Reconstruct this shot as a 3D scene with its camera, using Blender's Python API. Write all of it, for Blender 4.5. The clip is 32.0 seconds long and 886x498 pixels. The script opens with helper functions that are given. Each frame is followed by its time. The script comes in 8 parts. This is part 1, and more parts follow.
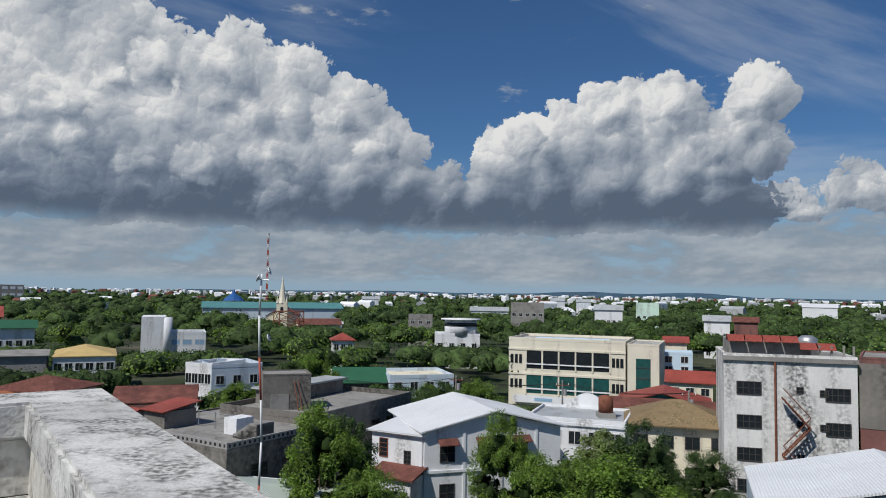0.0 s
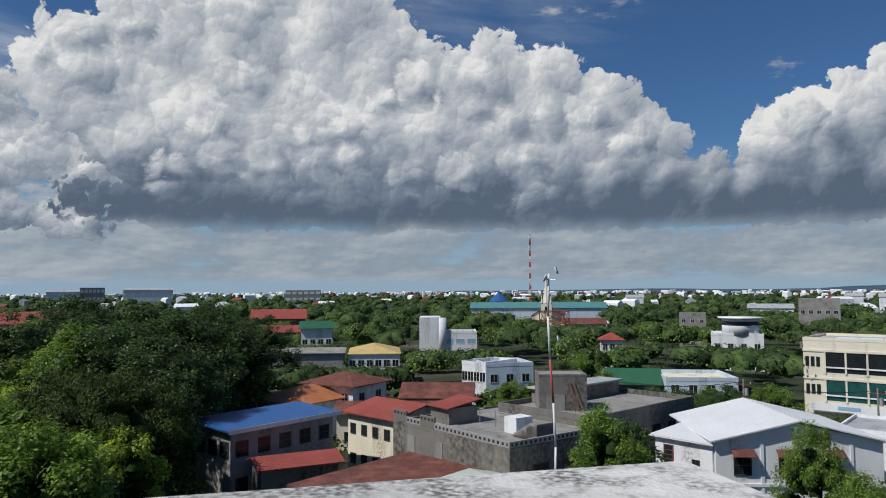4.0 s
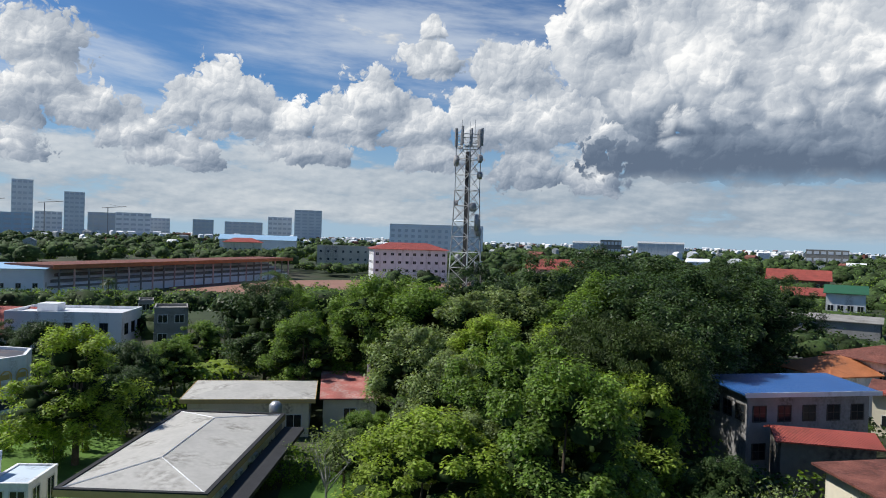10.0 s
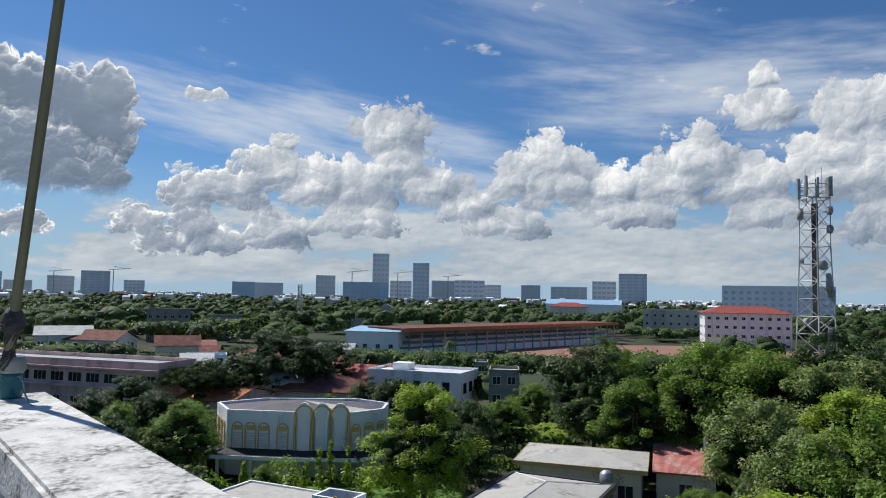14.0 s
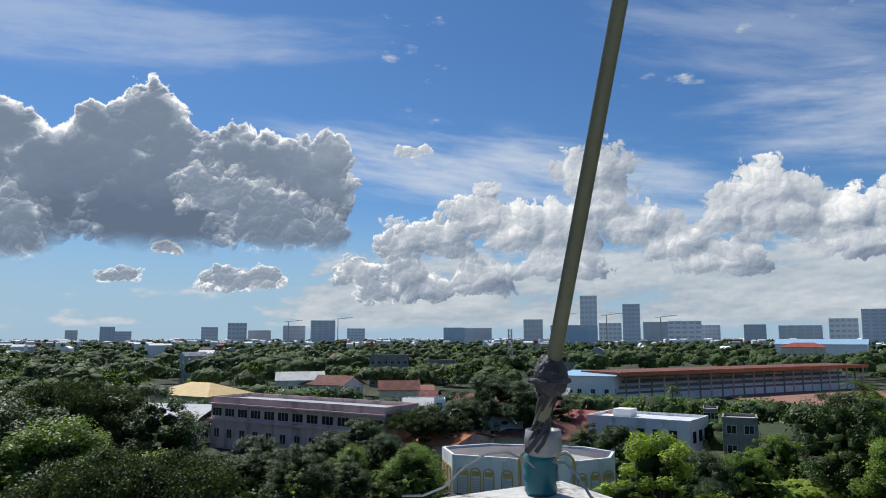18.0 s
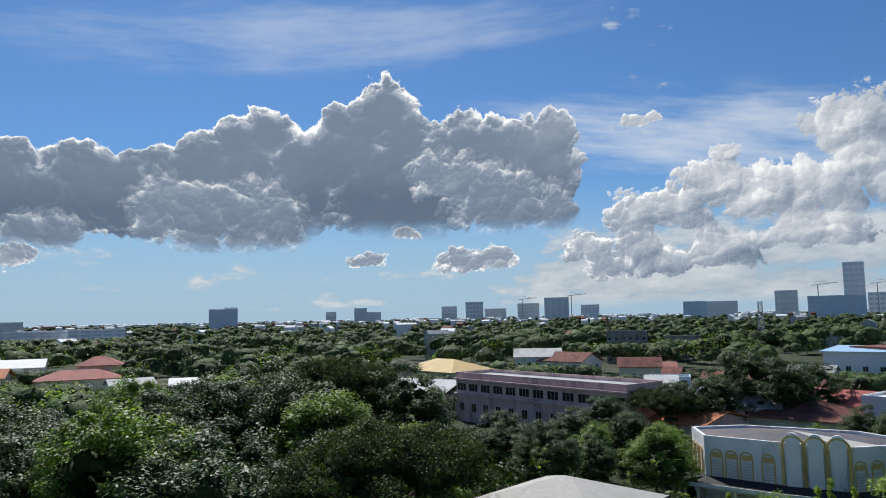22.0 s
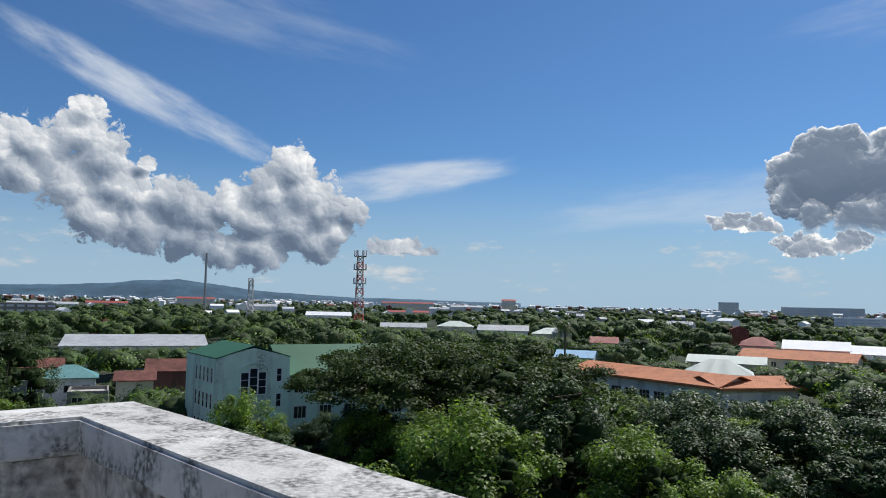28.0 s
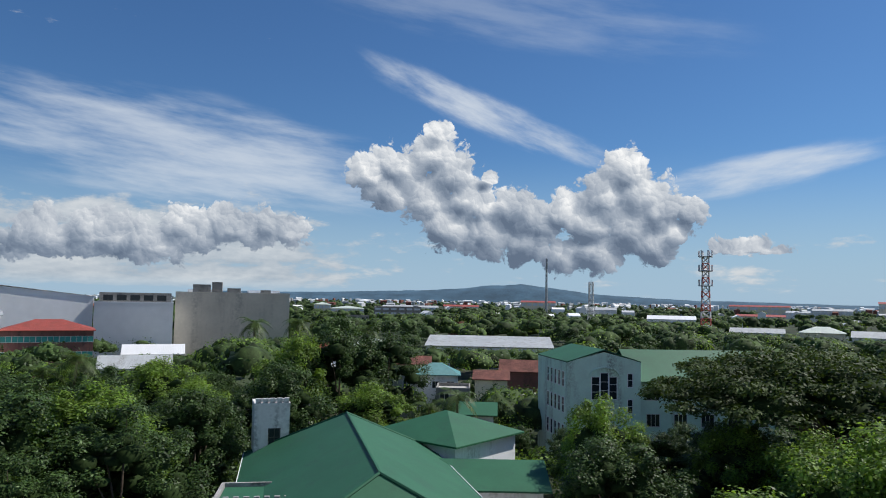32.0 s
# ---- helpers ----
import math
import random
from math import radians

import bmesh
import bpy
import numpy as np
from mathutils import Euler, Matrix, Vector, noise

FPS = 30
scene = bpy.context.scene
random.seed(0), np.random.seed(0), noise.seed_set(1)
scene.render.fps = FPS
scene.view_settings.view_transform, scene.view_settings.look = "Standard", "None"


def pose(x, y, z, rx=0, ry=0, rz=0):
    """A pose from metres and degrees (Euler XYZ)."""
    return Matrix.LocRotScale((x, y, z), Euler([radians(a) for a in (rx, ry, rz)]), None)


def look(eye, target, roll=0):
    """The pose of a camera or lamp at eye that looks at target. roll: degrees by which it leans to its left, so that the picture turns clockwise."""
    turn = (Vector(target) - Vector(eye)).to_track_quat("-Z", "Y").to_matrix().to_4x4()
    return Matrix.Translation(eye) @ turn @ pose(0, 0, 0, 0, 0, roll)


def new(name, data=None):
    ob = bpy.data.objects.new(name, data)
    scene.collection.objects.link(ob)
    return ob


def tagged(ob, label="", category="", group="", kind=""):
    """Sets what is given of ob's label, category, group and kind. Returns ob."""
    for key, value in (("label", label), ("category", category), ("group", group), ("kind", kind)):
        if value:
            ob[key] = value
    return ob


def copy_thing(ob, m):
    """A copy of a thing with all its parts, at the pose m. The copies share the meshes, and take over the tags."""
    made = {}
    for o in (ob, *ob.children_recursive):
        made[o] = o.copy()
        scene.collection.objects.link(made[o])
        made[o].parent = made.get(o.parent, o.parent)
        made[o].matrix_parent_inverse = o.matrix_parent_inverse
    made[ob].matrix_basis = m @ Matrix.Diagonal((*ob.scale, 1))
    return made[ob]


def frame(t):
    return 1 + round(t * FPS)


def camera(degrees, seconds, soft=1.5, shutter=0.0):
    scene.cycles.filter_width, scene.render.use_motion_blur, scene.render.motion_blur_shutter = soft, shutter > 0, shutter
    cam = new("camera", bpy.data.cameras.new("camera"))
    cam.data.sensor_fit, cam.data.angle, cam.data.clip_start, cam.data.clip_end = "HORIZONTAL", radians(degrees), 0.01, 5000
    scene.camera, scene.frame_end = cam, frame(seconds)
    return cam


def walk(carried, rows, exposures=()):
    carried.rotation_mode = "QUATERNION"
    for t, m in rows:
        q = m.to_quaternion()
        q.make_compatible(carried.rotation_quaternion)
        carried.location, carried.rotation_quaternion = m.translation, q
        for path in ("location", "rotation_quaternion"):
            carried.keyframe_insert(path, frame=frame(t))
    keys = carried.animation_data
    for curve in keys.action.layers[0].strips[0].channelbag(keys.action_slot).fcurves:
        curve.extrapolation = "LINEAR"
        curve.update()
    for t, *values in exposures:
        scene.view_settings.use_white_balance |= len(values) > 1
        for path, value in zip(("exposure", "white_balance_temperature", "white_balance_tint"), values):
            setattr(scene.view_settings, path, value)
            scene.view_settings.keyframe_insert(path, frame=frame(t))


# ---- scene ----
# Camera: a slow turn on foot round the top of a stair tower, eye 20 m above the street
cam = camera(63.3, 32.0, soft=1.0)
walk(cam, [
    (0.0, pose(0.000, 0.000, 19.998, 93.45, -0.92, 0.00)),
    (0.5, pose(-0.149, -0.002, 20.008, 93.61, -0.73, 4.62)),
    (1.0, pose(-0.225, 0.083, 20.015, 93.97, -0.71, 8.29)),
    (1.5, pose(-0.284, 0.259, 20.017, 94.30, -0.73, 11.26)),
    (2.0, pose(-0.386, 0.473, 20.017, 94.48, -0.57, 13.65)),
    (2.5, pose(-0.557, 0.690, 20.016, 94.40, -0.28, 15.68)),
    (3.0, pose(-0.787, 0.877, 20.009, 94.06, 0.07, 17.39)),
    (3.5, pose(-1.106, 1.014, 19.995, 93.57, 0.22, 19.03)),
    (5.5, pose(-1.784, 1.364, 20.013, 92.71, 0.09, 24.67)),
    (6.0, pose(-1.988, 1.335, 20.007, 92.53, -0.16, 26.43)),
    (6.5, pose(-2.133, 1.304, 19.995, 92.26, -0.25, 29.23)),
    (7.0, pose(-2.220, 1.334, 19.982, 91.93, -0.26, 33.29)),
    (7.5, pose(-2.271, 1.396, 19.975, 91.53, -0.38, 38.18)),
    (8.0, pose(-2.278, 1.446, 19.977, 91.07, -0.57, 43.16)),
    (8.5, pose(-2.314, 1.493, 19.980, 90.53, -0.90, 47.70)),
    (9.0, pose(-2.368, 1.523, 19.984, 90.00, -1.28, 51.74)),
    (9.5, pose(-2.447, 1.532, 19.986, 89.53, -1.61, 55.58)),
    (10.0, pose(-2.479, 1.505, 19.978, 89.18, -1.78, 59.61)),
    (10.5, pose(-2.499, 1.477, 19.968, 88.97, -1.69, 63.84)),
    (11.0, pose(-2.531, 1.498, 19.963, 88.95, -1.52, 67.97)),
    (11.5, pose(-2.564, 1.488, 19.966, 89.13, -1.26, 71.54)),
    (12.0, pose(-2.602, 1.445, 19.974, 89.58, -1.10, 74.41)),
    (12.5, pose(-2.643, 1.435, 19.987, 90.33, -0.86, 76.79)),
    (13.0, pose(-2.677, 1.438, 19.999, 91.36, -0.73, 79.16)),
    (13.5, pose(-2.700, 1.407, 20.003, 92.51, -0.82, 81.85)),
    (14.0, pose(-2.731, 1.385, 19.998, 93.66, -1.02, 85.02)),
    (14.5, pose(-2.779, 1.386, 19.989, 94.76, -1.00, 88.21)),
    (16.5, pose(-3.477, 0.828, 19.948, 96.47, -0.29, 92.55)),
    (17.0, pose(-3.555, 0.581, 19.961, 96.61, 0.19, 94.08)),
    (17.5, pose(-3.655, 0.335, 19.971, 96.77, 0.18, 97.21)),
    (18.0, pose(-3.775, 0.110, 19.965, 96.99, 0.06, 101.37)),
    (18.5, pose(-3.838, -0.112, 19.950, 97.03, -0.06, 105.43)),
    (19.0, pose(-3.892, -0.293, 19.937, 96.90, -0.17, 108.47)),
    (19.5, pose(-3.986, -0.350, 19.943, 96.64, -0.03, 110.33)),
    (20.0, pose(-4.079, -0.349, 19.955, 96.29, 0.25, 111.38)),
    (20.5, pose(-4.149, -0.338, 19.965, 95.94, 0.52, 112.29)),
    (21.0, pose(-4.182, -0.367, 19.973, 95.70, 0.72, 113.81)),
    (21.5, pose(-4.197, -0.407, 19.982, 95.46, 1.00, 116.29)),
    (22.0, pose(-4.214, -0.435, 19.990, 95.35, 1.14, 119.75)),
    (22.5, pose(-4.226, -0.443, 19.992, 95.26, 1.11, 124.12)),
    (23.0, pose(-4.221, -0.447, 19.991, 95.16, 1.00, 129.28)),
    (23.5, pose(-4.200, -0.451, 19.989, 95.01, 0.86, 135.14)),
    (24.0, pose(-4.148, -0.450, 19.989, 94.79, 0.71, 141.34)),
    (24.5, pose(-4.031, -0.443, 19.990, 94.55, 0.57, 147.43)),
    (25.0, pose(-3.878, -0.452, 19.988, 94.36, 0.50, 153.21)),
    (25.5, pose(-3.715, -0.527, 19.987, 94.23, 0.04, 158.86)),
    (26.0, pose(-3.541, -0.701, 19.989, 94.18, -0.42, 164.39)),
    (26.5, pose(-3.359, -0.944, 19.994, 94.10, -0.98, 169.54)),
    (28.5, pose(-2.375, -1.711, 20.002, 94.20, -1.13, 183.73)),
    (29.0, pose(-2.065, -1.918, 19.994, 94.14, -1.08, 188.01)),
    (29.5, pose(-1.817, -2.192, 19.985, 94.03, -1.03, 192.62)),
    (30.0, pose(-1.597, -2.492, 19.972, 93.84, -0.91, 197.04)),
    (30.5, pose(-1.386, -2.749, 19.956, 93.75, -0.76, 200.76)),
    (31.0, pose(-1.232, -2.946, 19.956, 93.78, -0.70, 203.47)),
    (31.5, pose(-1.114, -3.108, 19.957, 93.89, -0.80, 205.33)),
    (32.0, pose(-1.020, -3.271, 19.958, 93.98, -1.02, 206.59)),
], exposures=[
    (0.0, -0.43),
    (3.5, -0.41),
    (7.0, -0.25),
    (10.0, 0.0),
    (12.0, 0.02),
    (14.5, -0.05),
    (20.0, 0.0),
    (32.0, 0.0),
])

# ---- sky, sun ----
SUN_AZ, SUN_EL = 137.0, 51.0


def polar(az, d, z=0.0):
    """A place at the compass angle az (degrees, counter-clockwise from +y), d metres out."""
    return Vector((-math.sin(radians(az)) * d, math.cos(radians(az)) * d, z))


world = bpy.data.worlds.new("world")
scene.world = world
world.use_nodes = True
world.cycles.sampling_method, world.cycles.sample_map_resolution = "MANUAL", 256
wn, wl = world.node_tree.nodes, world.node_tree.links
wn.clear()
sky = wn.new("ShaderNodeTexSky")
sky.sky_type, sky.sun_disc = "NISHITA", False
sky.sun_elevation, sky.sun_rotation = radians(SUN_EL), radians(-SUN_AZ)
sky.altitude, sky.air_density, sky.dust_density, sky.ozone_density = 20, 1.0, 0.35, 2.2


def wmath(op, a, b=None, c=None):
    n = wn.new("ShaderNodeMath")
    n.operation = op
    for i, v in enumerate((a, b, c)):
        if v is None:
            continue
        if isinstance(v, (int, float)):
            n.inputs[i].default_value = v
        else:
            wl.new(v, n.inputs[i])
    return n.outputs[0]


# high thin cirrus: streaks given by centre, half lengths and slant, in degrees of the sky
way = wn.new("ShaderNodeTexCoord")
sep = wn.new("ShaderNodeSeparateXYZ")
wl.new(way.outputs["Generated"], sep.inputs[0])
az_n = wmath("MULTIPLY", wmath("ARCTAN2", wmath("MULTIPLY", sep.outputs[0], -1.0), sep.outputs[1]), 180 / math.pi)
az_n = wmath("FLOORED_MODULO", wmath("ADD", az_n, 90.0), 360.0)
el_n = wmath("MULTIPLY", wmath("ARCSINE", sep.outputs[2]), 180 / math.pi)


def streak(under, az, el, half, thick, slant, amount, stretch=6.0):
    """One streak laid over those before it."""
    u = wmath("SUBTRACT", az_n if under is None else wmath("MULTIPLY_ADD", under, 1e-6, az_n), az + 90.0)
    v = wmath("SUBTRACT", el_n, el)
    c, s = math.cos(radians(slant)), math.sin(radians(slant))
    a = wmath("ADD", wmath("MULTIPLY", u, c), wmath("MULTIPLY", v, s))
    b = wmath("SUBTRACT", wmath("MULTIPLY", v, c), wmath("MULTIPLY", u, s))
    com = wn.new("ShaderNodeCombineXYZ")
    wl.new(wmath("ADD", wmath("MULTIPLY", a, 1.0 / stretch), az * 3.0), com.inputs[0])
    wl.new(b, com.inputs[1])
    nz = wn.new("ShaderNodeTexNoise")
    nz.noise_dimensions = "2D"
    nz.inputs["Scale"].default_value, nz.inputs["Detail"].default_value, nz.inputs["Roughness"].default_value = 0.55, 5, 0.6
    wl.new(com.outputs[0], nz.inputs["Vector"])
    r2 = wmath("ADD", wmath("POWER", wmath("MULTIPLY", a, 1 / half), 2.0), wmath("POWER", wmath("MULTIPLY", b, 1 / thick), 2.0))
    soft = wmath("SUBTRACT", 1.0, r2)
    val = wmath("ADD", wmath("MULTIPLY", soft, 0.55), wmath("MULTIPLY", wmath("SUBTRACT", nz.outputs[0], 0.5), 1.35))
    sm = wn.new("ShaderNodeMapRange")
    sm.interpolation_type = "SMOOTHSTEP"
    sm.inputs["From Min"].default_value, sm.inputs["From Max"].default_value = -0.1, 0.85
    sm.inputs["To Max"].default_value = amount
    wl.new(val, sm.inputs[0])
    gate = wn.new("ShaderNodeMapRange")
    gate.interpolation_type = "SMOOTHSTEP"
    gate.inputs["From Min"].default_value, gate.inputs["From Max"].default_value = -0.5, 0.6
    wl.new(soft, gate.inputs[0])
    out = wmath("MULTIPLY", sm.outputs[0], gate.outputs[0])
    return out if under is None else wmath("MAXIMUM", under, out)


total = None
for veil in ((226, 10.5, 18, 4.5, 6, 0.75), (203, 14.5, 11, 1.6, 22, 0.85, 4.0), (183, 9.6, 9, 1.5, -8, 0.8, 5.0), (160, 8.0, 14, 2.2, -6, 0.4),
             (95, 12.5, 22, 4.0, 8, 0.75), (62, 15.0, 20, 5.0, 4, 0.7), (130, 21.5, 24, 3.0, -4, 0.4), (-22, 20.0, 16, 4.0, 25, 0.3),
             (30, 24, 26, 5.0, 8, 0.25), (205, 23.0, 22, 3.0, 10, 0.25), (75, 21, 16, 4.0, 14, 0.3), (-24, 9.5, 12, 2.5, 2, 0.3)):
    total = streak(total, *veil)


# heap clouds of the sky: swelling heads given by compass angle, height angle and radius in degrees
def wvec(op, a, b=None, out=0):
    n = wn.new("ShaderNodeVectorMath")
    n.operation = op
    for i, v in enumerate((a, b)):
        if v is None:
            continue
        if isinstance(v, tuple):
            n.inputs[i].default_value = v
        elif isinstance(v, (int, float)):
            n.inputs["Scale"].default_value = v
        else:
            wl.new(v, n.inputs[i])
    return n.outputs["Value" if op in ("LENGTH", "DISTANCE") else "Vector"]


def wxyz(x, y, z=0.0):
    n = wn.new("ShaderNodeCombineXYZ")
    for i, v in enumerate((x, y, z)):
        if isinstance(v, (int, float)):
            n.inputs[i].default_value = v
        else:
            wl.new(v, n.inputs[i])
    return n.outputs[0]


def wsmooth(v, a, b, to0=0.0, to1=1.0):
    n = wn.new("ShaderNodeMapRange")
    n.interpolation_type = "SMOOTHSTEP"
    for k, x in (("From Min", a), ("From Max", b), ("To Min", to0), ("To Max", to1)):
        n.inputs[k].default_value = x
    wl.new(v, n.inputs[0])
    return n.outputs[0]


def wnoise(vec, scale, detail=4.0, rough=0.55, color=False):
    n = wn.new("ShaderNodeTexNoise")
    n.noise_dimensions = "2D"
    n.inputs["Scale"].default_value, n.inputs["Detail"].default_value, n.inputs["Roughness"].default_value = scale, detail, rough
    wl.new(vec, n.inputs["Vector"])
    return n.outputs[1 if color else 0]


def cells(vec, scale, detail=2.0, rough=0.45):
    """Cauliflower relief: distance from the middles of rounded heads within heads."""
    n = wn.new("ShaderNodeTexVoronoi")
    n.voronoi_dimensions, n.feature, n.normalize = "2D", "F1", True
    n.inputs["Scale"].default_value, n.inputs["Detail"].default_value = scale, detail
    n.inputs["Roughness"].default_value, n.inputs["Lacunarity"].default_value = rough, 2.3
    wl.new(vec, n.inputs["Vector"])
    return n.outputs["Distance"]


SKYP = wxyz(az_n, el_n)
warp = wvec("SCALE", wvec("SUBTRACT", wnoise(SKYP, 0.35, 2.0, 0.5, True), (0.5, 0.5, 0.5)), 1.3)
SKYW = wvec("ADD", SKYP, warp)
# the side the sun stands on: it lights the heads from there and from above
sun_side = wmath("MULTIPLY", wmath("SUBTRACT", SUN_AZ + 90.0, az_n), 1 / 45.0)
sun_side = wmath("MAXIMUM", wmath("MINIMUM", sun_side, 1.0), -1.0)
against = wsmooth(wmath("ABSOLUTE", wmath("SUBTRACT", az_n, SUN_AZ + 90.0)), 46.0, 18.0)


def heads(spots, flat=0.0, wide=1.0, blend=0.1):
    """A node group for one set of heads: 1 in their middles, 0 at their rims; flat: how far under its middle a head is cut off."""
    g = bpy.data.node_groups.new("cloud_heads", "ShaderNodeTree")
    g.interface.new_socket("Place", in_out="INPUT", socket_type="NodeSocketVector")
    g.interface.new_socket("Height", in_out="INPUT", socket_type="NodeSocketFloat")
    g.interface.new_socket("Field", in_out="OUTPUT", socket_type="NodeSocketFloat")
    gi, go = g.nodes.new("NodeGroupInput"), g.nodes.new("NodeGroupOutput")

    def node(kind, op, *ins):
        n = g.nodes.new(kind)
        n.operation = op
        for k, v in enumerate(ins):
            if isinstance(v, (tuple, float)):
                n.inputs[k].default_value = v
            else:
                g.links.new(v, n.inputs[k])
        return n
    f = None
    for az, el, r in spots:
        a = node("ShaderNodeVectorMath", "SUBTRACT", gi.outputs[0], (az + 90.0, el, 0.0))
        b = node("ShaderNodeVectorMath", "MULTIPLY", a.outputs[0], (1 / (r * wide), 1.05 / r, 0.0))
        c = node("ShaderNodeVectorMath", "LENGTH", b.outputs[0])
        d = node("ShaderNodeMath", "SUBTRACT", 1.0, c.outputs["Value"]).outputs[0]
        if flat:
            e = node("ShaderNodeMath", "SUBTRACT", gi.outputs[1], float(el - flat * r))
            d = node("ShaderNodeMath", "MINIMUM", d, node("ShaderNodeMath", "MULTIPLY", e.outputs[0], 1.6 / r).outputs[0]).outputs[0]
        f = d if f is None else node("ShaderNodeMath", "SMOOTH_MAX", f, d, blend).outputs[0]
    g.links.new(f, go.inputs[0])
    return g


def field_of(groups, at):
    f = None
    for g in groups:
        n = wn.new("ShaderNodeGroup")
        n.node_tree = g
        wl.new(at, n.inputs[0]), wl.new(el_n, n.inputs[1])
        f = n.outputs[0] if f is None else wmath("MAXIMUM", f, n.outputs[0])
    return f


def over(under, alpha, color):
    m = wn.new("ShaderNodeMixRGB")
    wl.new(alpha, m.inputs[0]), wl.new(under, m.inputs[1])
    if isinstance(color, tuple):
        m.inputs[2].default_value = (*color, 1)
    else:
        wl.new(color, m.inputs[2])
    return m.outputs[0]


def tone(value, stops):
    r = wn.new("ShaderNodeValToRGB")
    while len(r.color_ramp.elements) < len(stops):
        r.color_ramp.elements.new(0.5)
    for e, (p, c) in zip(r.color_ramp.elements, stops):
        e.position, e.color = p, (*c, 1)
    wl.new(value, r.inputs[0])
    return r.outputs[0]


CLOUD_TONES = [(0.0, (0.125, 0.17, 0.245)), (0.25, (0.21, 0.265, 0.35)), (0.5, (0.36, 0.415, 0.495)), (0.75, (0.60, 0.64, 0.69)), (1.0, (1.0, 1.0, 0.99))]


def domes(vec, scale):
    """Squared distance from the middles of one size of rounded heads."""
    n = wn.new("ShaderNodeTexVoronoi")
    n.voronoi_dimensions, n.feature, n.normalize = "2D", "F1", True
    n.inputs["Scale"].default_value, n.inputs["Detail"].default_value = scale, 0.0
    wl.new(vec, n.inputs["Vector"])
    d = n.outputs["Distance"]
    return d, wmath("MULTIPLY", d, d)


fine_warp = wvec("SCALE", wvec("SUBTRACT", wnoise(SKYP, 1.7, 3.0, 0.55, True), (0.5, 0.5, 0.5)), 0.5)
SKYV = wvec("ADD", SKYW, fine_warp)


def cloud_layer(under, field, lit_field, scale, rise, lift, relief=1.0, puff=0.5, soft=0.06, inner=0.16, fade=None, tones=CLOUD_TONES):
    """Lays a set of heads over the sky: cauliflower heads in four sizes, lit from the sun's side, grey undersides, bright rims against the sun."""
    dens, emboss, glow = wmath("ADD", field, 0.05), 0.0, 0.0
    for k, wd, we, wg in ((1.0, 0.6, 0.66, 3.0), (2.3, 0.36, 0.5, 3.6), (5.2, 0.22, 0.3, 2.6), (11.0, 0.13, 0.15, 1.0)):
        sc = scale * k
        at = wvec("ADD", SKYV, wxyz(wmath("MULTIPLY", wmath("ADD", dens, glow), 1e-7), 0.0))
        d0, q0 = domes(at, sc)
        dens = wmath("MULTIPLY_ADD", wmath("SUBTRACT", 0.38, d0), wd * puff, dens)
        q1 = domes(wvec("ADD", at, wxyz(wmath("MULTIPLY", sun_side, 0.15 / sc), 0.2 / sc)), sc)[1]
        e = wmath("SUBTRACT", q1, q0)
        emboss = wmath("MULTIPLY_ADD", e, we * relief, emboss)
        glow = wmath("MULTIPLY_ADD", wmath("MAXIMUM", e, 0.0), wg, glow)
    broad = wmath("SUBTRACT", wnoise(SKYP, scale * 0.5, 3.0), 0.5)
    alpha = wsmooth(dens, 0.0, soft)
    if fade is not None:
        alpha = wmath("MULTIPLY", alpha, fade)
    swell = wmath("MINIMUM", wmath("MULTIPLY", wmath("SUBTRACT", field, lit_field), 0.7), 0.26)
    front = wmath("ADD", wmath("ADD", wmath("ADD", wmath("ADD", emboss, swell), wmath("MULTIPLY", broad, 0.75)), rise), lift)
    thin = wsmooth(dens, 0.72, 0.1, 0.0, 1.0)
    rim = wsmooth(dens, 0.2, 0.01)
    top = wsmooth(swell, -0.05, 0.18)
    glow = wmath("MULTIPLY", glow, wmath("ADD", wmath("MULTIPLY", thin, 1.05), inner * 1.2))
    back = wmath("ADD", wmath("ADD", wmath("MULTIPLY", rim, wmath("ADD", wmath("MULTIPLY", top, 0.6), 0.08)), glow), wmath("ADD", wmath("MULTIPLY", rise, 0.3), inner))
    mixv = wmath("ADD", wmath("MULTIPLY", wmath("MULTIPLY", front, 0.9), wmath("SUBTRACT", 1.0, against)), wmath("MULTIPLY", back, against))
    return over(under, alpha, tone(mixv, tones))


# clear sky, a little deeper than the model, milky low down
deep = wn.new("ShaderNodeMixRGB")
deep.blend_type, deep.inputs[0].default_value = "MULTIPLY", 1.0
wl.new(sky.outputs[0], deep.inputs[1])
deep.inputs[2].default_value = tuple(0.1 * c for c in (0.39, 0.62, 0.865)) + (1,)
air = over(deep.outputs[0], wsmooth(el_n, 12.0, 0.0, 0.0, 0.88), (0.37, 0.52, 0.67))
air = over(air, total, (0.66, 0.72, 0.79))

# low rows towards the horizon
rowv = wxyz(wmath("MULTIPLY", az_n, 0.5), wmath("MULTIPLY", el_n, wmath("ADD", 1.0, wmath("DIVIDE", 2.0, wmath("MAXIMUM", wmath("ADD", el_n, 1.2), 0.5)))))
rown = wnoise(wvec("MULTIPLY", rowv, (0.7, 1.0, 1.0)), 0.36, 7.0, 0.62)
rowb = cells(rowv, 0.8, 3.0)
rowb1 = cells(wvec("ADD", rowv, (0.12, 0.25, 0.0)), 0.8, 3.0)
open_sky = wmath("MULTIPLY", wsmooth(az_n, 196.0, 208.0), wsmooth(az_n, 312.0, 298.0))
cover = wmath("SUBTRACT", wsmooth(el_n, 9.5, 4.0), wmath("MULTIPLY", open_sky, 0.75))
cover = wmath("MULTIPLY", cover, wsmooth(el_n, 0.0, 1.2))
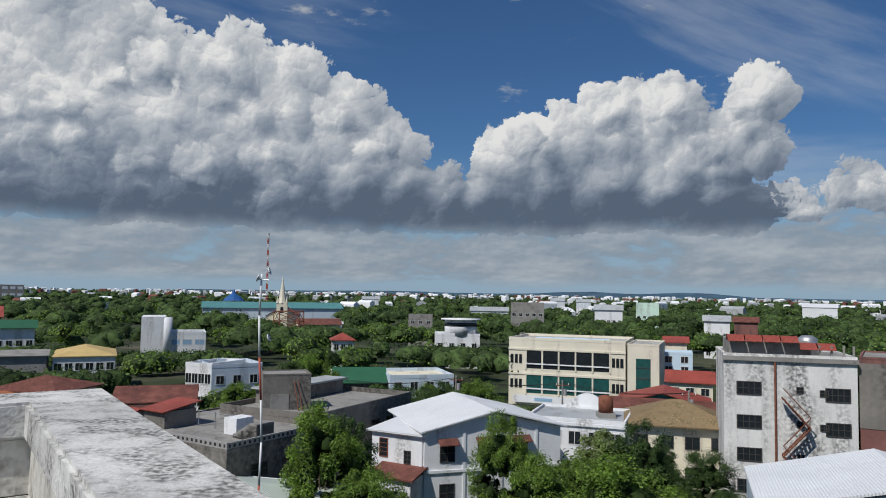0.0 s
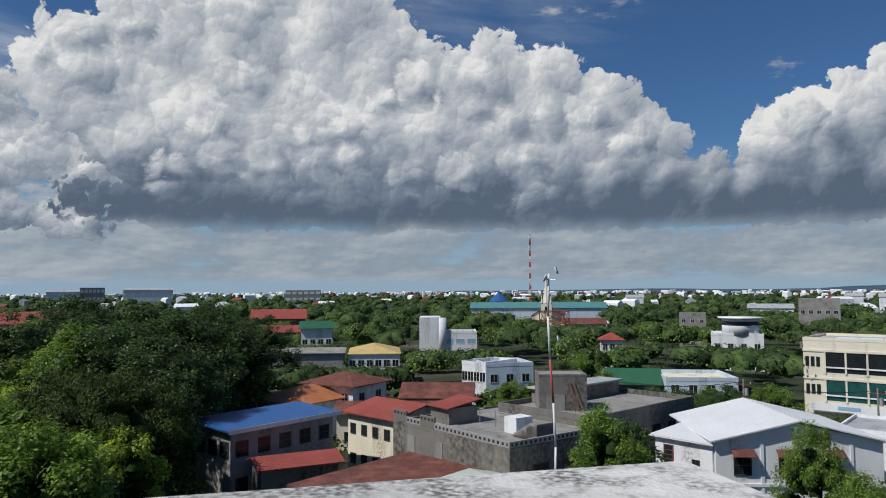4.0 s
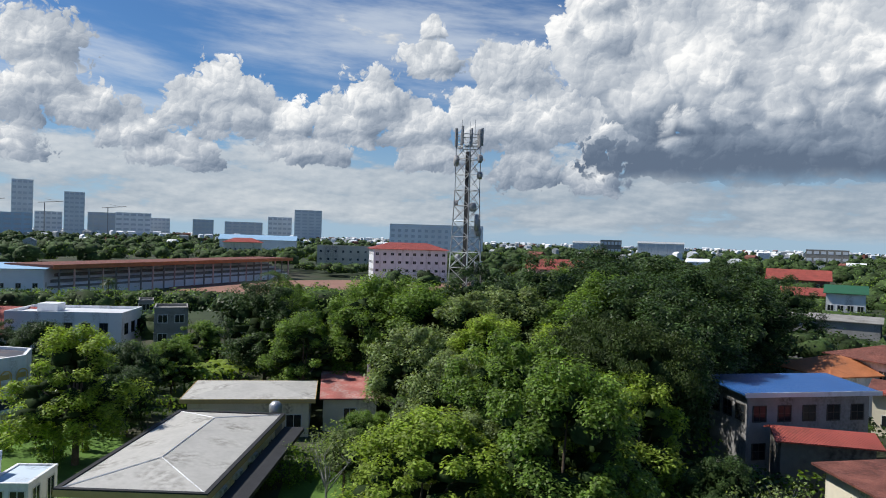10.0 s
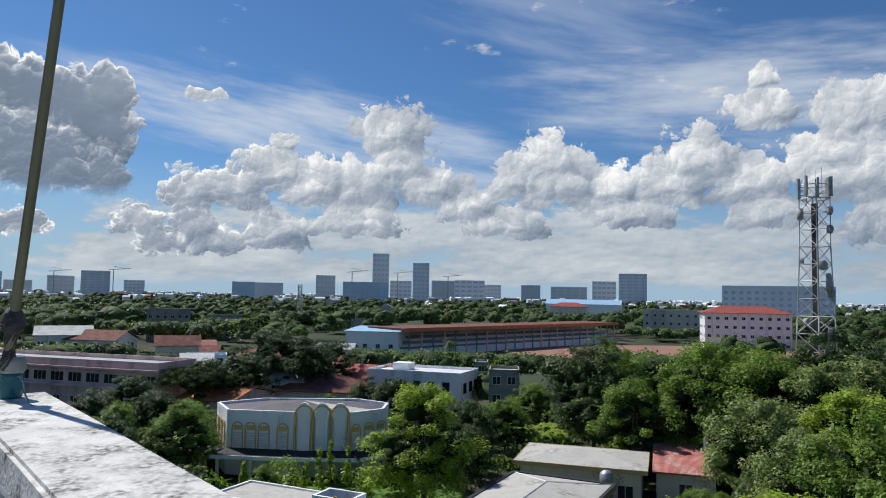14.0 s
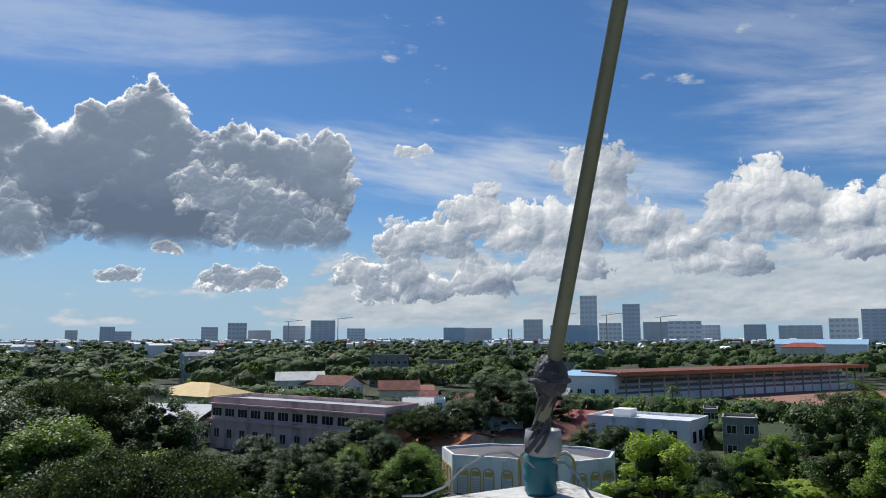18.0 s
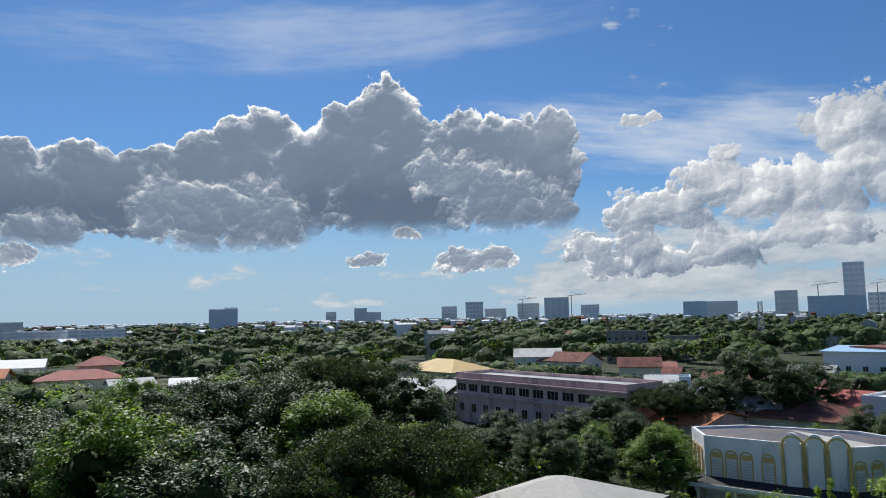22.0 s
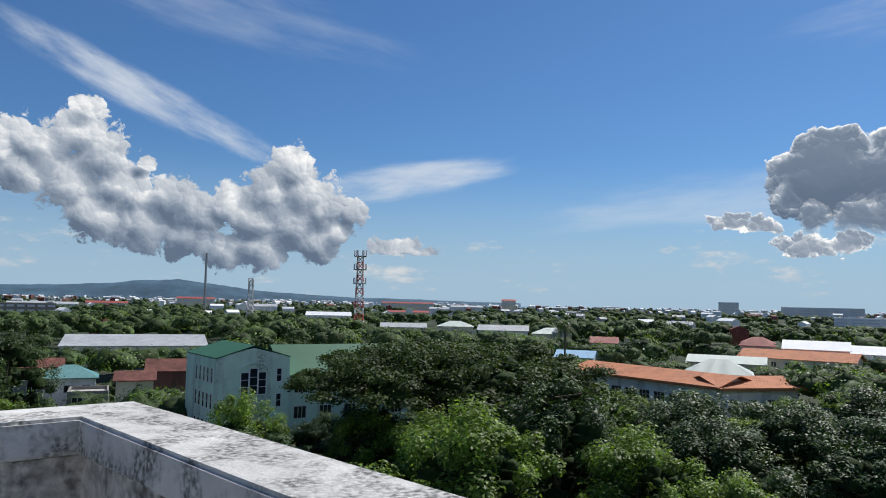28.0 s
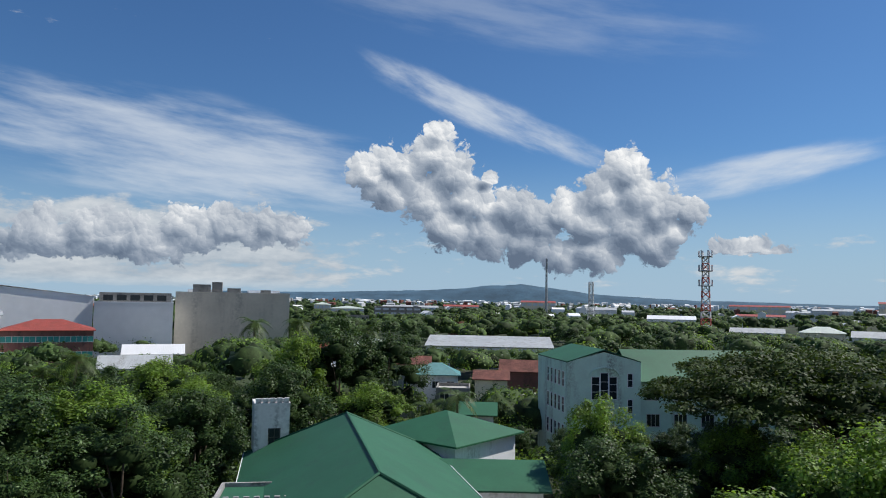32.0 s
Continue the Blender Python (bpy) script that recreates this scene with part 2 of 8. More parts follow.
rowd = wmath("ADD", wmath("SUBTRACT", wmath("MULTIPLY", rown, 1.6), wmath("MULTIPLY", rowb, 0.45)), wmath("SUBTRACT", wmath("MULTIPLY", cover, 0.62), 0.90))
row_tone = wmath("ADD", wmath("ADD", wmath("MULTIPLY", wmath("SUBTRACT", rowb1, rowb), 0.45), wmath("MULTIPLY", wmath("SUBTRACT", rown, 0.5), 1.1)), wmath("ADD", 0.42, wmath("MULTIPLY", wsmooth(az_n, 125.0, 160.0), 0.2)))
air = over(air, wmath("MULTIPLY", wsmooth(rowd, 0.0, 0.3, 0.0, 0.85), wsmooth(el_n, -0.1, 1.6)), tone(row_tone, [(0.0, (0.22, 0.28, 0.36)), (0.4, (0.36, 0.42, 0.49)), (0.7, (0.55, 0.59, 0.63)), (1.0, (0.76, 0.77, 0.77))]))

# scattered middling heaps
SMALL = [(98.3, 9.0, 1.7), (97.9, 11.4, 0.7), (95.2, 8.0, 1.9), (101.2, 7.6, 1.8), (104.5, 7.2, 1.5), (89.3, 12.4, 1.9), (88.7, 10.0, 1.5), (91.8, 8.2, 1.9), (86.4, 8.2, 1.7), (83, 7.0, 1.6),
         (76.6, 10.2, 2.0), (75.6, 8.6, 2.2), (79.5, 9.0, 1.6), (72.2, 8.2, 1.6), (65.4, 10.2, 2.1), (67.5, 8.4, 1.9), (62, 8.4, 1.9), (54.6, 12.4, 2.2), (57.0, 10.0, 1.7), (61, 13.4, 1.4), (60.8, 15.8, 0.7)]
SMALL2 = [(50.6, 9.2, 2.4), (46.6, 8.8, 2.3), (55.4, 8.4, 2.0), (53.2, 5.2, 1.6), (48, 4.8, 1.5), (104, 4.6, 1.4), (108, 4.9, 1.2), (106.5, 3.4, 1.1), (102.5, 3.6, 1.4), (98, 4.4, 1.5),
          (-24.8, 6.6, 1.2), (-26.4, 6.0, 1.0), (-30.2, 7.0, 1.7), (-32.4, 6.8, 1.6), (226, 4.4, 1.7), (223.4, 4.8, 1.6), (229, 3.4, 1.6), (232.5, 3.8, 1.7), (219.5, 4.8, 1.4), (236, 3.4, 1.6)]
SMALL3 = [(185, 4.1, 0.8), (183.2, 4.2, 0.7), (181.8, 4.0, 0.6), (158.4, 6.2, 0.8), (156.5, 6.0, 0.7), (153.5, 4.4, 1.1), (150.8, 4.5, 0.8), (125.5, 4.4, 0.8), (122.4, 6.6, 0.6), (118, 4.2, 1.2), (115.5, 4.4, 1.0), (104.5, 14.6, 0.6), (103, 14.8, 0.5), (70, 6.4, 1.7), (80, 5.6, 1.7), (92, 5.6, 1.8), (60, 6.2, 1.7)]
BANK_E = [(212.4, 9.8, 1.8), (210.3, 10.4, 2.0), (207.6, 11.4, 1.8), (207.1, 13.2, 1.0), (206, 9.8, 2.0), (211, 8.6, 1.9), (208, 8.0, 2.1), (204.8, 8.0, 1.7), (203.6, 7.4, 1.6), (201.3, 7.4, 1.7), (199.2, 6.4, 1.8), (197.0, 7.2, 1.5),
          (203, 5.4, 2.1), (206.5, 5.6, 2.0), (200, 4.6, 1.8), (202.8, 9.6, 0.6), (192.2, 10.0, 1.9), (194.0, 8.4, 2.1), (191.2, 8.2, 2.0), (189.8, 7.0, 1.8), (187.6, 6.8, 1.3), (192, 5.6, 2.2), (195.2, 6.2, 2.0), (190, 4.6, 1.8), (194.5, 3.8, 2.0),
          (188.6, 5.4, 1.2), (197, 3.4, 1.6)]
SUNWARD = wvec("ADD", SKYW, wxyz(wmath("MULTIPLY", sun_side, 0.6), 1.0))
sets = [heads([(a, e + 0.2, r * 1.22) for a, e, r in k], 0.6, 1.2, 0.22) for k in (SMALL, SMALL2)] + [heads(SMALL3, 0.5, 1.7), heads([(a, e, r * 0.92) for a, e, r in BANK_E], 0.0, 1.1, 0.2)]
small, small_lit = field_of(sets, SKYW), field_of(sets, SUNWARD)
air = cloud_layer(air, small, small_lit, 0.5, wmath("MULTIPLY", wsmooth(el_n, 2.0, 11.0), 0.25), 0.36, 1.2, 1.5, 0.2, 0.3)

# the great banks
BANK_A = [(47, 15.5, 4.2), (42, 19.0, 4.6), (36, 21.5, 5.6), (37.5, 17.5, 4.5), (30, 20.5, 5.4), (25.5, 17.0, 4.6), (44, 11.0, 3.2), (39, 12.5, 4.8), (33, 12.0, 5.4), (27, 11.5, 5.2), (21.5, 12.5, 4.5), (17, 15.6, 4.1),
          (12.5, 14.6, 4.1), (8.5, 12.8, 3.7), (4.8, 10.8, 3.3), (17, 10.0, 4.2), (12, 9.5, 4.0), (7.5, 8.5, 3.4), (3.5, 8.5, 2.9), (0.2, 7.8, 2.6), (-2.2, 7.2, 2.0)]
BANK_B = [(-5.2, 10.6, 2.9), (-7.6, 11.4, 2.7), (-10.5, 11.6, 3.3), (-13.5, 13.0, 3.4), (-16.6, 13.4, 3.3), (-18.6, 10.0, 2.8), (-20.8, 9.8, 2.5), (-22.6, 12.2, 2.5), (-23.7, 14.6, 2.4), (-24.0, 11.0, 2.2), (-8, 8.2, 2.8),
          (-12.5, 8.6, 3.4), (-17, 8.0, 2.9), (-21, 7.6, 2.5), (-3, 7.8, 2.2)]
BANK_D = [(131.3, 11.8, 2.5), (131.6, 9.0, 2.8), (141.6, 9.0, 2.7), (149.2, 9.0, 2.2), (124.1, 16.2, 2.6), (126.0, 14.1, 2.8), (122.8, 14.2, 2.3), (127.8, 15.2, 1.6), (128.8, 11.9, 3.3), (124.2, 11.4, 3.7), (126.1, 9.2, 3.3), (130.2, 9.7, 2.8), (133.3, 14.2, 2.1), (135.6, 13.3, 2.1), (135.2, 11.5, 2.8),
          (137.4, 12.0, 2.3), (139.2, 11.5, 2.3), (117.9, 14.1, 2.1), (118.8, 12.9, 2.8), (115.8, 12.3, 3.3), (112.7, 13.3, 2.3), (110.6, 14.0, 1.9), (110.7, 11.4, 2.3), (112.8, 10.8, 2.8), (120.7, 9.9, 3.7), (122.5, 9.1, 3.3),
          (152.7, 10.5, 2.1), (151.2, 11.0, 1.6), (154.1, 10.1, 1.6), (151.0, 9.0, 2.3), (152.9, 8.5, 2.8), (147.4, 10.8, 1.9), (145.7, 10.9, 1.9), (146.1, 9.2, 2.8), (143.6, 10.9, 1.5), (144.0, 8.8, 2.8), (141.4, 11.0, 1.6)]
FRONT_D = [(120.2, 11.2, 2.1), (118.0, 10.7, 2.3), (115.9, 9.4, 2.6), (113.3, 8.8, 2.6), (110.9, 8.1, 2.1), (115.1, 7.9, 2.1), (139.2, 8.8, 2.1), (137.0, 8.4, 2.3), (134.8, 8.0, 2.6), (132.5, 7.3, 2.3), (141.0, 9.3, 1.9),
           (138.3, 7.1, 2.3), (131.2, 6.6, 1.2), (135.2, 6.6, 1.9), (141.8, 7.7, 2.1), (150.1, 6.5, 1.4), (152.9, 6.4, 1.2), (148.1, 6.3, 1.6)]
FRONT_A = [(50.7, 16.7, 1.9), (47.6, 18.1, 2.3), (44.4, 19.4, 2.2), (48.0, 15.6, 2.8), (38.5, 12.7, 2.0), (37.8, 10.5, 2.0), (31.6, 12.1, 1.6), (28.8, 12.6, 2.3), (28.0, 10.7, 2.1), (30.5, 10.4, 2.3), (34.5, 10.0, 2.0), (25.5, 15.1, 1.4),
           (23.5, 8.8, 1.5), (17.3, 16.3, 3.3), (18.1, 14.5, 2.3), (15.5, 13.4, 2.8), (14.1, 10.6, 2.3), (13.1, 7.1, 1.6), (19.2, 9.4, 1.9), (36.7, 16.1, 2.3), (22.7, 16.1, 2.0), (46.1, 10.0, 1.8), (53.3, 9.8, 2.1), (49.3, 9.7, 2.1),
           (41.6, 8.3, 1.9), (9.0, 13.5, 2.2), (5.5, 11.5, 2.0), (-6.5, 11.8, 1.8), (-13.0, 14.0, 2.1), (-17.0, 14.2, 2.0), (-23.3, 14.4, 1.8), (-20.5, 10.6, 1.6)]
base = wsmooth(az_n, 150.0, 190.0, 5.0, 6.9)
base = wmath("SUBTRACT", base, wmath("MULTIPLY", wsmooth(az_n, 219.5, 222.0), 1.5))
base = wmath("SUBTRACT", base, wmath("MULTIPLY", wsmooth(az_n, 255.0, 272.0), 2.9))
above = wmath("SUBTRACT", wmath("ADD", el_n, wmath("MULTIPLY", wmath("SUBTRACT", wnoise(SKYP, 0.3), 0.5), 1.2)), base)
SUNWARD2 = wvec("ADD", SKYW, wxyz(wmath("MULTIPLY", sun_side, 0.8), 0.8))
sets = [heads(k) for k in (BANK_A, BANK_B, BANK_D)]
bank, bank_lit = field_of(sets, SKYW), field_of(sets, SUNWARD2)
# the long level foot of the northern banks
foot = wmath("MULTIPLY", wsmooth(az_n, 62.0, 68.0), wsmooth(az_n, 144.0, 130.0))
foot = wmath("SUBTRACT", wmath("MULTIPLY", wmath("MULTIPLY", wsmooth(above, -1.0, 0.6), wsmooth(above, 4.6, 2.4)), wmath("MULTIPLY", foot, 0.75)), 0.4)
bank, bank_lit = wmath("MAXIMUM", bank, foot), wmath("MAXIMUM", bank_lit, foot)
rise = wmath("SUBTRACT", wsmooth(above, 0.3, 9.0, 0.0, 0.42), wmath("MULTIPLY", wsmooth(above, 5.6, 0.2, 0.0, 0.46), wsmooth(az_n, 255.0, 272.0, 1.0, 0.35)))
whole = wsmooth(above, -1.0, 0.9)
air = cloud_layer(air, bank, bank_lit, 0.34, rise, 0.38, 1.1, 0.85, 0.07, 0.05, whole)
# brighter heads that swell out before the banks
sets = [heads(k, 0.8) for k in (FRONT_D, FRONT_A)]
puffs, puffs_lit = field_of(sets, SKYW), field_of(sets, SUNWARD)
air = cloud_layer(air, puffs, puffs_lit, 0.45, wmath("MULTIPLY", rise, 0.6), 0.43, 1.1, 1.2, 0.45, 0.2, wmath("MULTIPLY", whole, wsmooth(wmath("ADD", bank, against), 0.02, 0.2)))

bgn = wn.new("ShaderNodeBackground")
bgn.inputs["Strength"].default_value = 1.0
wl.new(air, bgn.inputs["Color"])
wout = wn.new("ShaderNodeOutputWorld")
wl.new(bgn.outputs[0], wout.inputs[0])

sun = new("sun", bpy.data.lights.new("sun", "SUN"))
sun.data.energy, sun.data.angle, sun.data.color = 5.0, radians(0.55), (1.0, 0.97, 0.92)
sun.matrix_world = look(polar(SUN_AZ, 100 * math.cos(radians(SUN_EL)), 100 * math.sin(radians(SUN_EL))), (0, 0, 0))

# ---- materials ----
def mat(name, color, rough=0.8, metal=0.0, var=0.18, scale=1.5, stain=None, stain_amt=0.0, stain_scale=0.6, streaks=False,
        bump=0.15, bump_scale=12.0, ribs=0.0, rib_axis="X", island=0.0, trans=0.0, spec=0.3, piece=0.0):
    m = bpy.data.materials.new(name)
    m.use_nodes = True
    nt = m.node_tree
    n, l = nt.nodes, nt.links
    bsdf = n["Principled BSDF"]
    tc = n.new("ShaderNodeTexCoord")

    def noise_tex(sc, detail=5.0, vec=None):
        t = n.new("ShaderNodeTexNoise")
        t.inputs["Scale"].default_value, t.inputs["Detail"].default_value = sc, detail
        l.new(vec or tc.outputs["Object"], t.inputs["Vector"])
        return t.outputs[0]

    def mix(kind, fac, a, b):
        x = n.new("ShaderNodeMixRGB")
        x.blend_type = kind
        for i, v in ((0, fac), (1, a), (2, b)):
            if isinstance(v, (int, float)):
                x.inputs[i].default_value = v
            elif isinstance(v, tuple):
                x.inputs[i].default_value = (*v, 1)
            else:
                l.new(v, x.inputs[i])
        return x.outputs[0]

    def ramp(val, a, b, to0=0.0, to1=1.0):
        r = n.new("ShaderNodeMapRange")
        r.inputs["From Min"].default_value, r.inputs["From Max"].default_value = a, b
        r.inputs["To Min"].default_value, r.inputs["To Max"].default_value = to0, to1
        l.new(val, r.inputs[0])
        return r.outputs[0]

    dark = tuple(c * (1 - var) for c in color)
    lite = tuple(min(1, c * (1 + var)) for c in color)
    col = mix("MIX", ramp(noise_tex(scale), 0.3, 0.7), dark, lite)
    fine = ramp(noise_tex(scale * 9), 0.25, 0.75, 1 - var * 0.6, 1 + var * 0.4)
    col = mix("MULTIPLY", 1.0, col, mix("MIX", 0.0, fine, fine))
    if stain:
        vec = None
        if streaks:
            mp = n.new("ShaderNodeMapping")
            mp.inputs["Scale"].default_value = (1, 1, 0.16)
            l.new(tc.outputs["Object"], mp.inputs[0])
            vec = mp.outputs[0]
        a = ramp(noise_tex(stain_scale, 8.0, vec), 0.62 - stain_amt * 0.35, 0.72 - stain_amt * 0.2, 0, 0.85)
        b = ramp(noise_tex(stain_scale * 7, 6.0), 0.35, 0.62)
        mm = n.new("ShaderNodeMath")
        mm.operation = "MULTIPLY"
        l.new(a, mm.inputs[0]), l.new(b, mm.inputs[1])
        col = mix("MIX", mm.outputs[0], col, stain)
    if island or piece:
        g = n.new("ShaderNodeNewGeometry") if island else n.new("ShaderNodeObjectInfo")
        k = island or piece
        r = ramp(g.outputs["Random Per Island" if island else "Random"], 0, 1, 1 - k, 1 + k)
        col = mix("MULTIPLY", 1.0, col, r)
    l.new(col, bsdf.inputs["Base Color"])
    bsdf.inputs["Roughness"].default_value, bsdf.inputs["Metallic"].default_value = rough, metal
    bsdf.inputs["Specular IOR Level"].default_value = spec
    if bump or ribs:
        h = noise_tex(bump_scale)
        b = n.new("ShaderNodeBump")
        b.inputs["Strength"].default_value, b.inputs["Distance"].default_value = max(bump, 0.02), 0.05
        l.new(h, b.inputs["Height"])
        if ribs:
            w = n.new("ShaderNodeTexWave")
            w.bands_direction = rib_axis
            w.inputs["Scale"].default_value, w.inputs["Distortion"].default_value = ribs, 0.0
            l.new(tc.outputs["Object"], w.inputs["Vector"])
            b2 = n.new("ShaderNodeBump")
            b2.inputs["Strength"].default_value, b2.inputs["Distance"].default_value = 0.6, 0.05
            l.new(w.outputs[1], b2.inputs["Height"])
            l.new(b.outputs[0], b2.inputs["Normal"])
            b = b2
        l.new(b.outputs[0], bsdf.inputs["Normal"])
    if trans:
        tr = n.new("ShaderNodeBsdfTranslucent")
        l.new(mix("MULTIPLY", 1.0, col, (1.25, 1.3, 0.55)), tr.inputs[0])
        ms = n.new("ShaderNodeMixShader")
        ms.inputs[0].default_value = trans
        l.new(bsdf.outputs[0], ms.inputs[1]), l.new(tr.outputs[0], ms.inputs[2])
        l.new(ms.outputs[0], n["Material Output"].inputs[0])
    return m


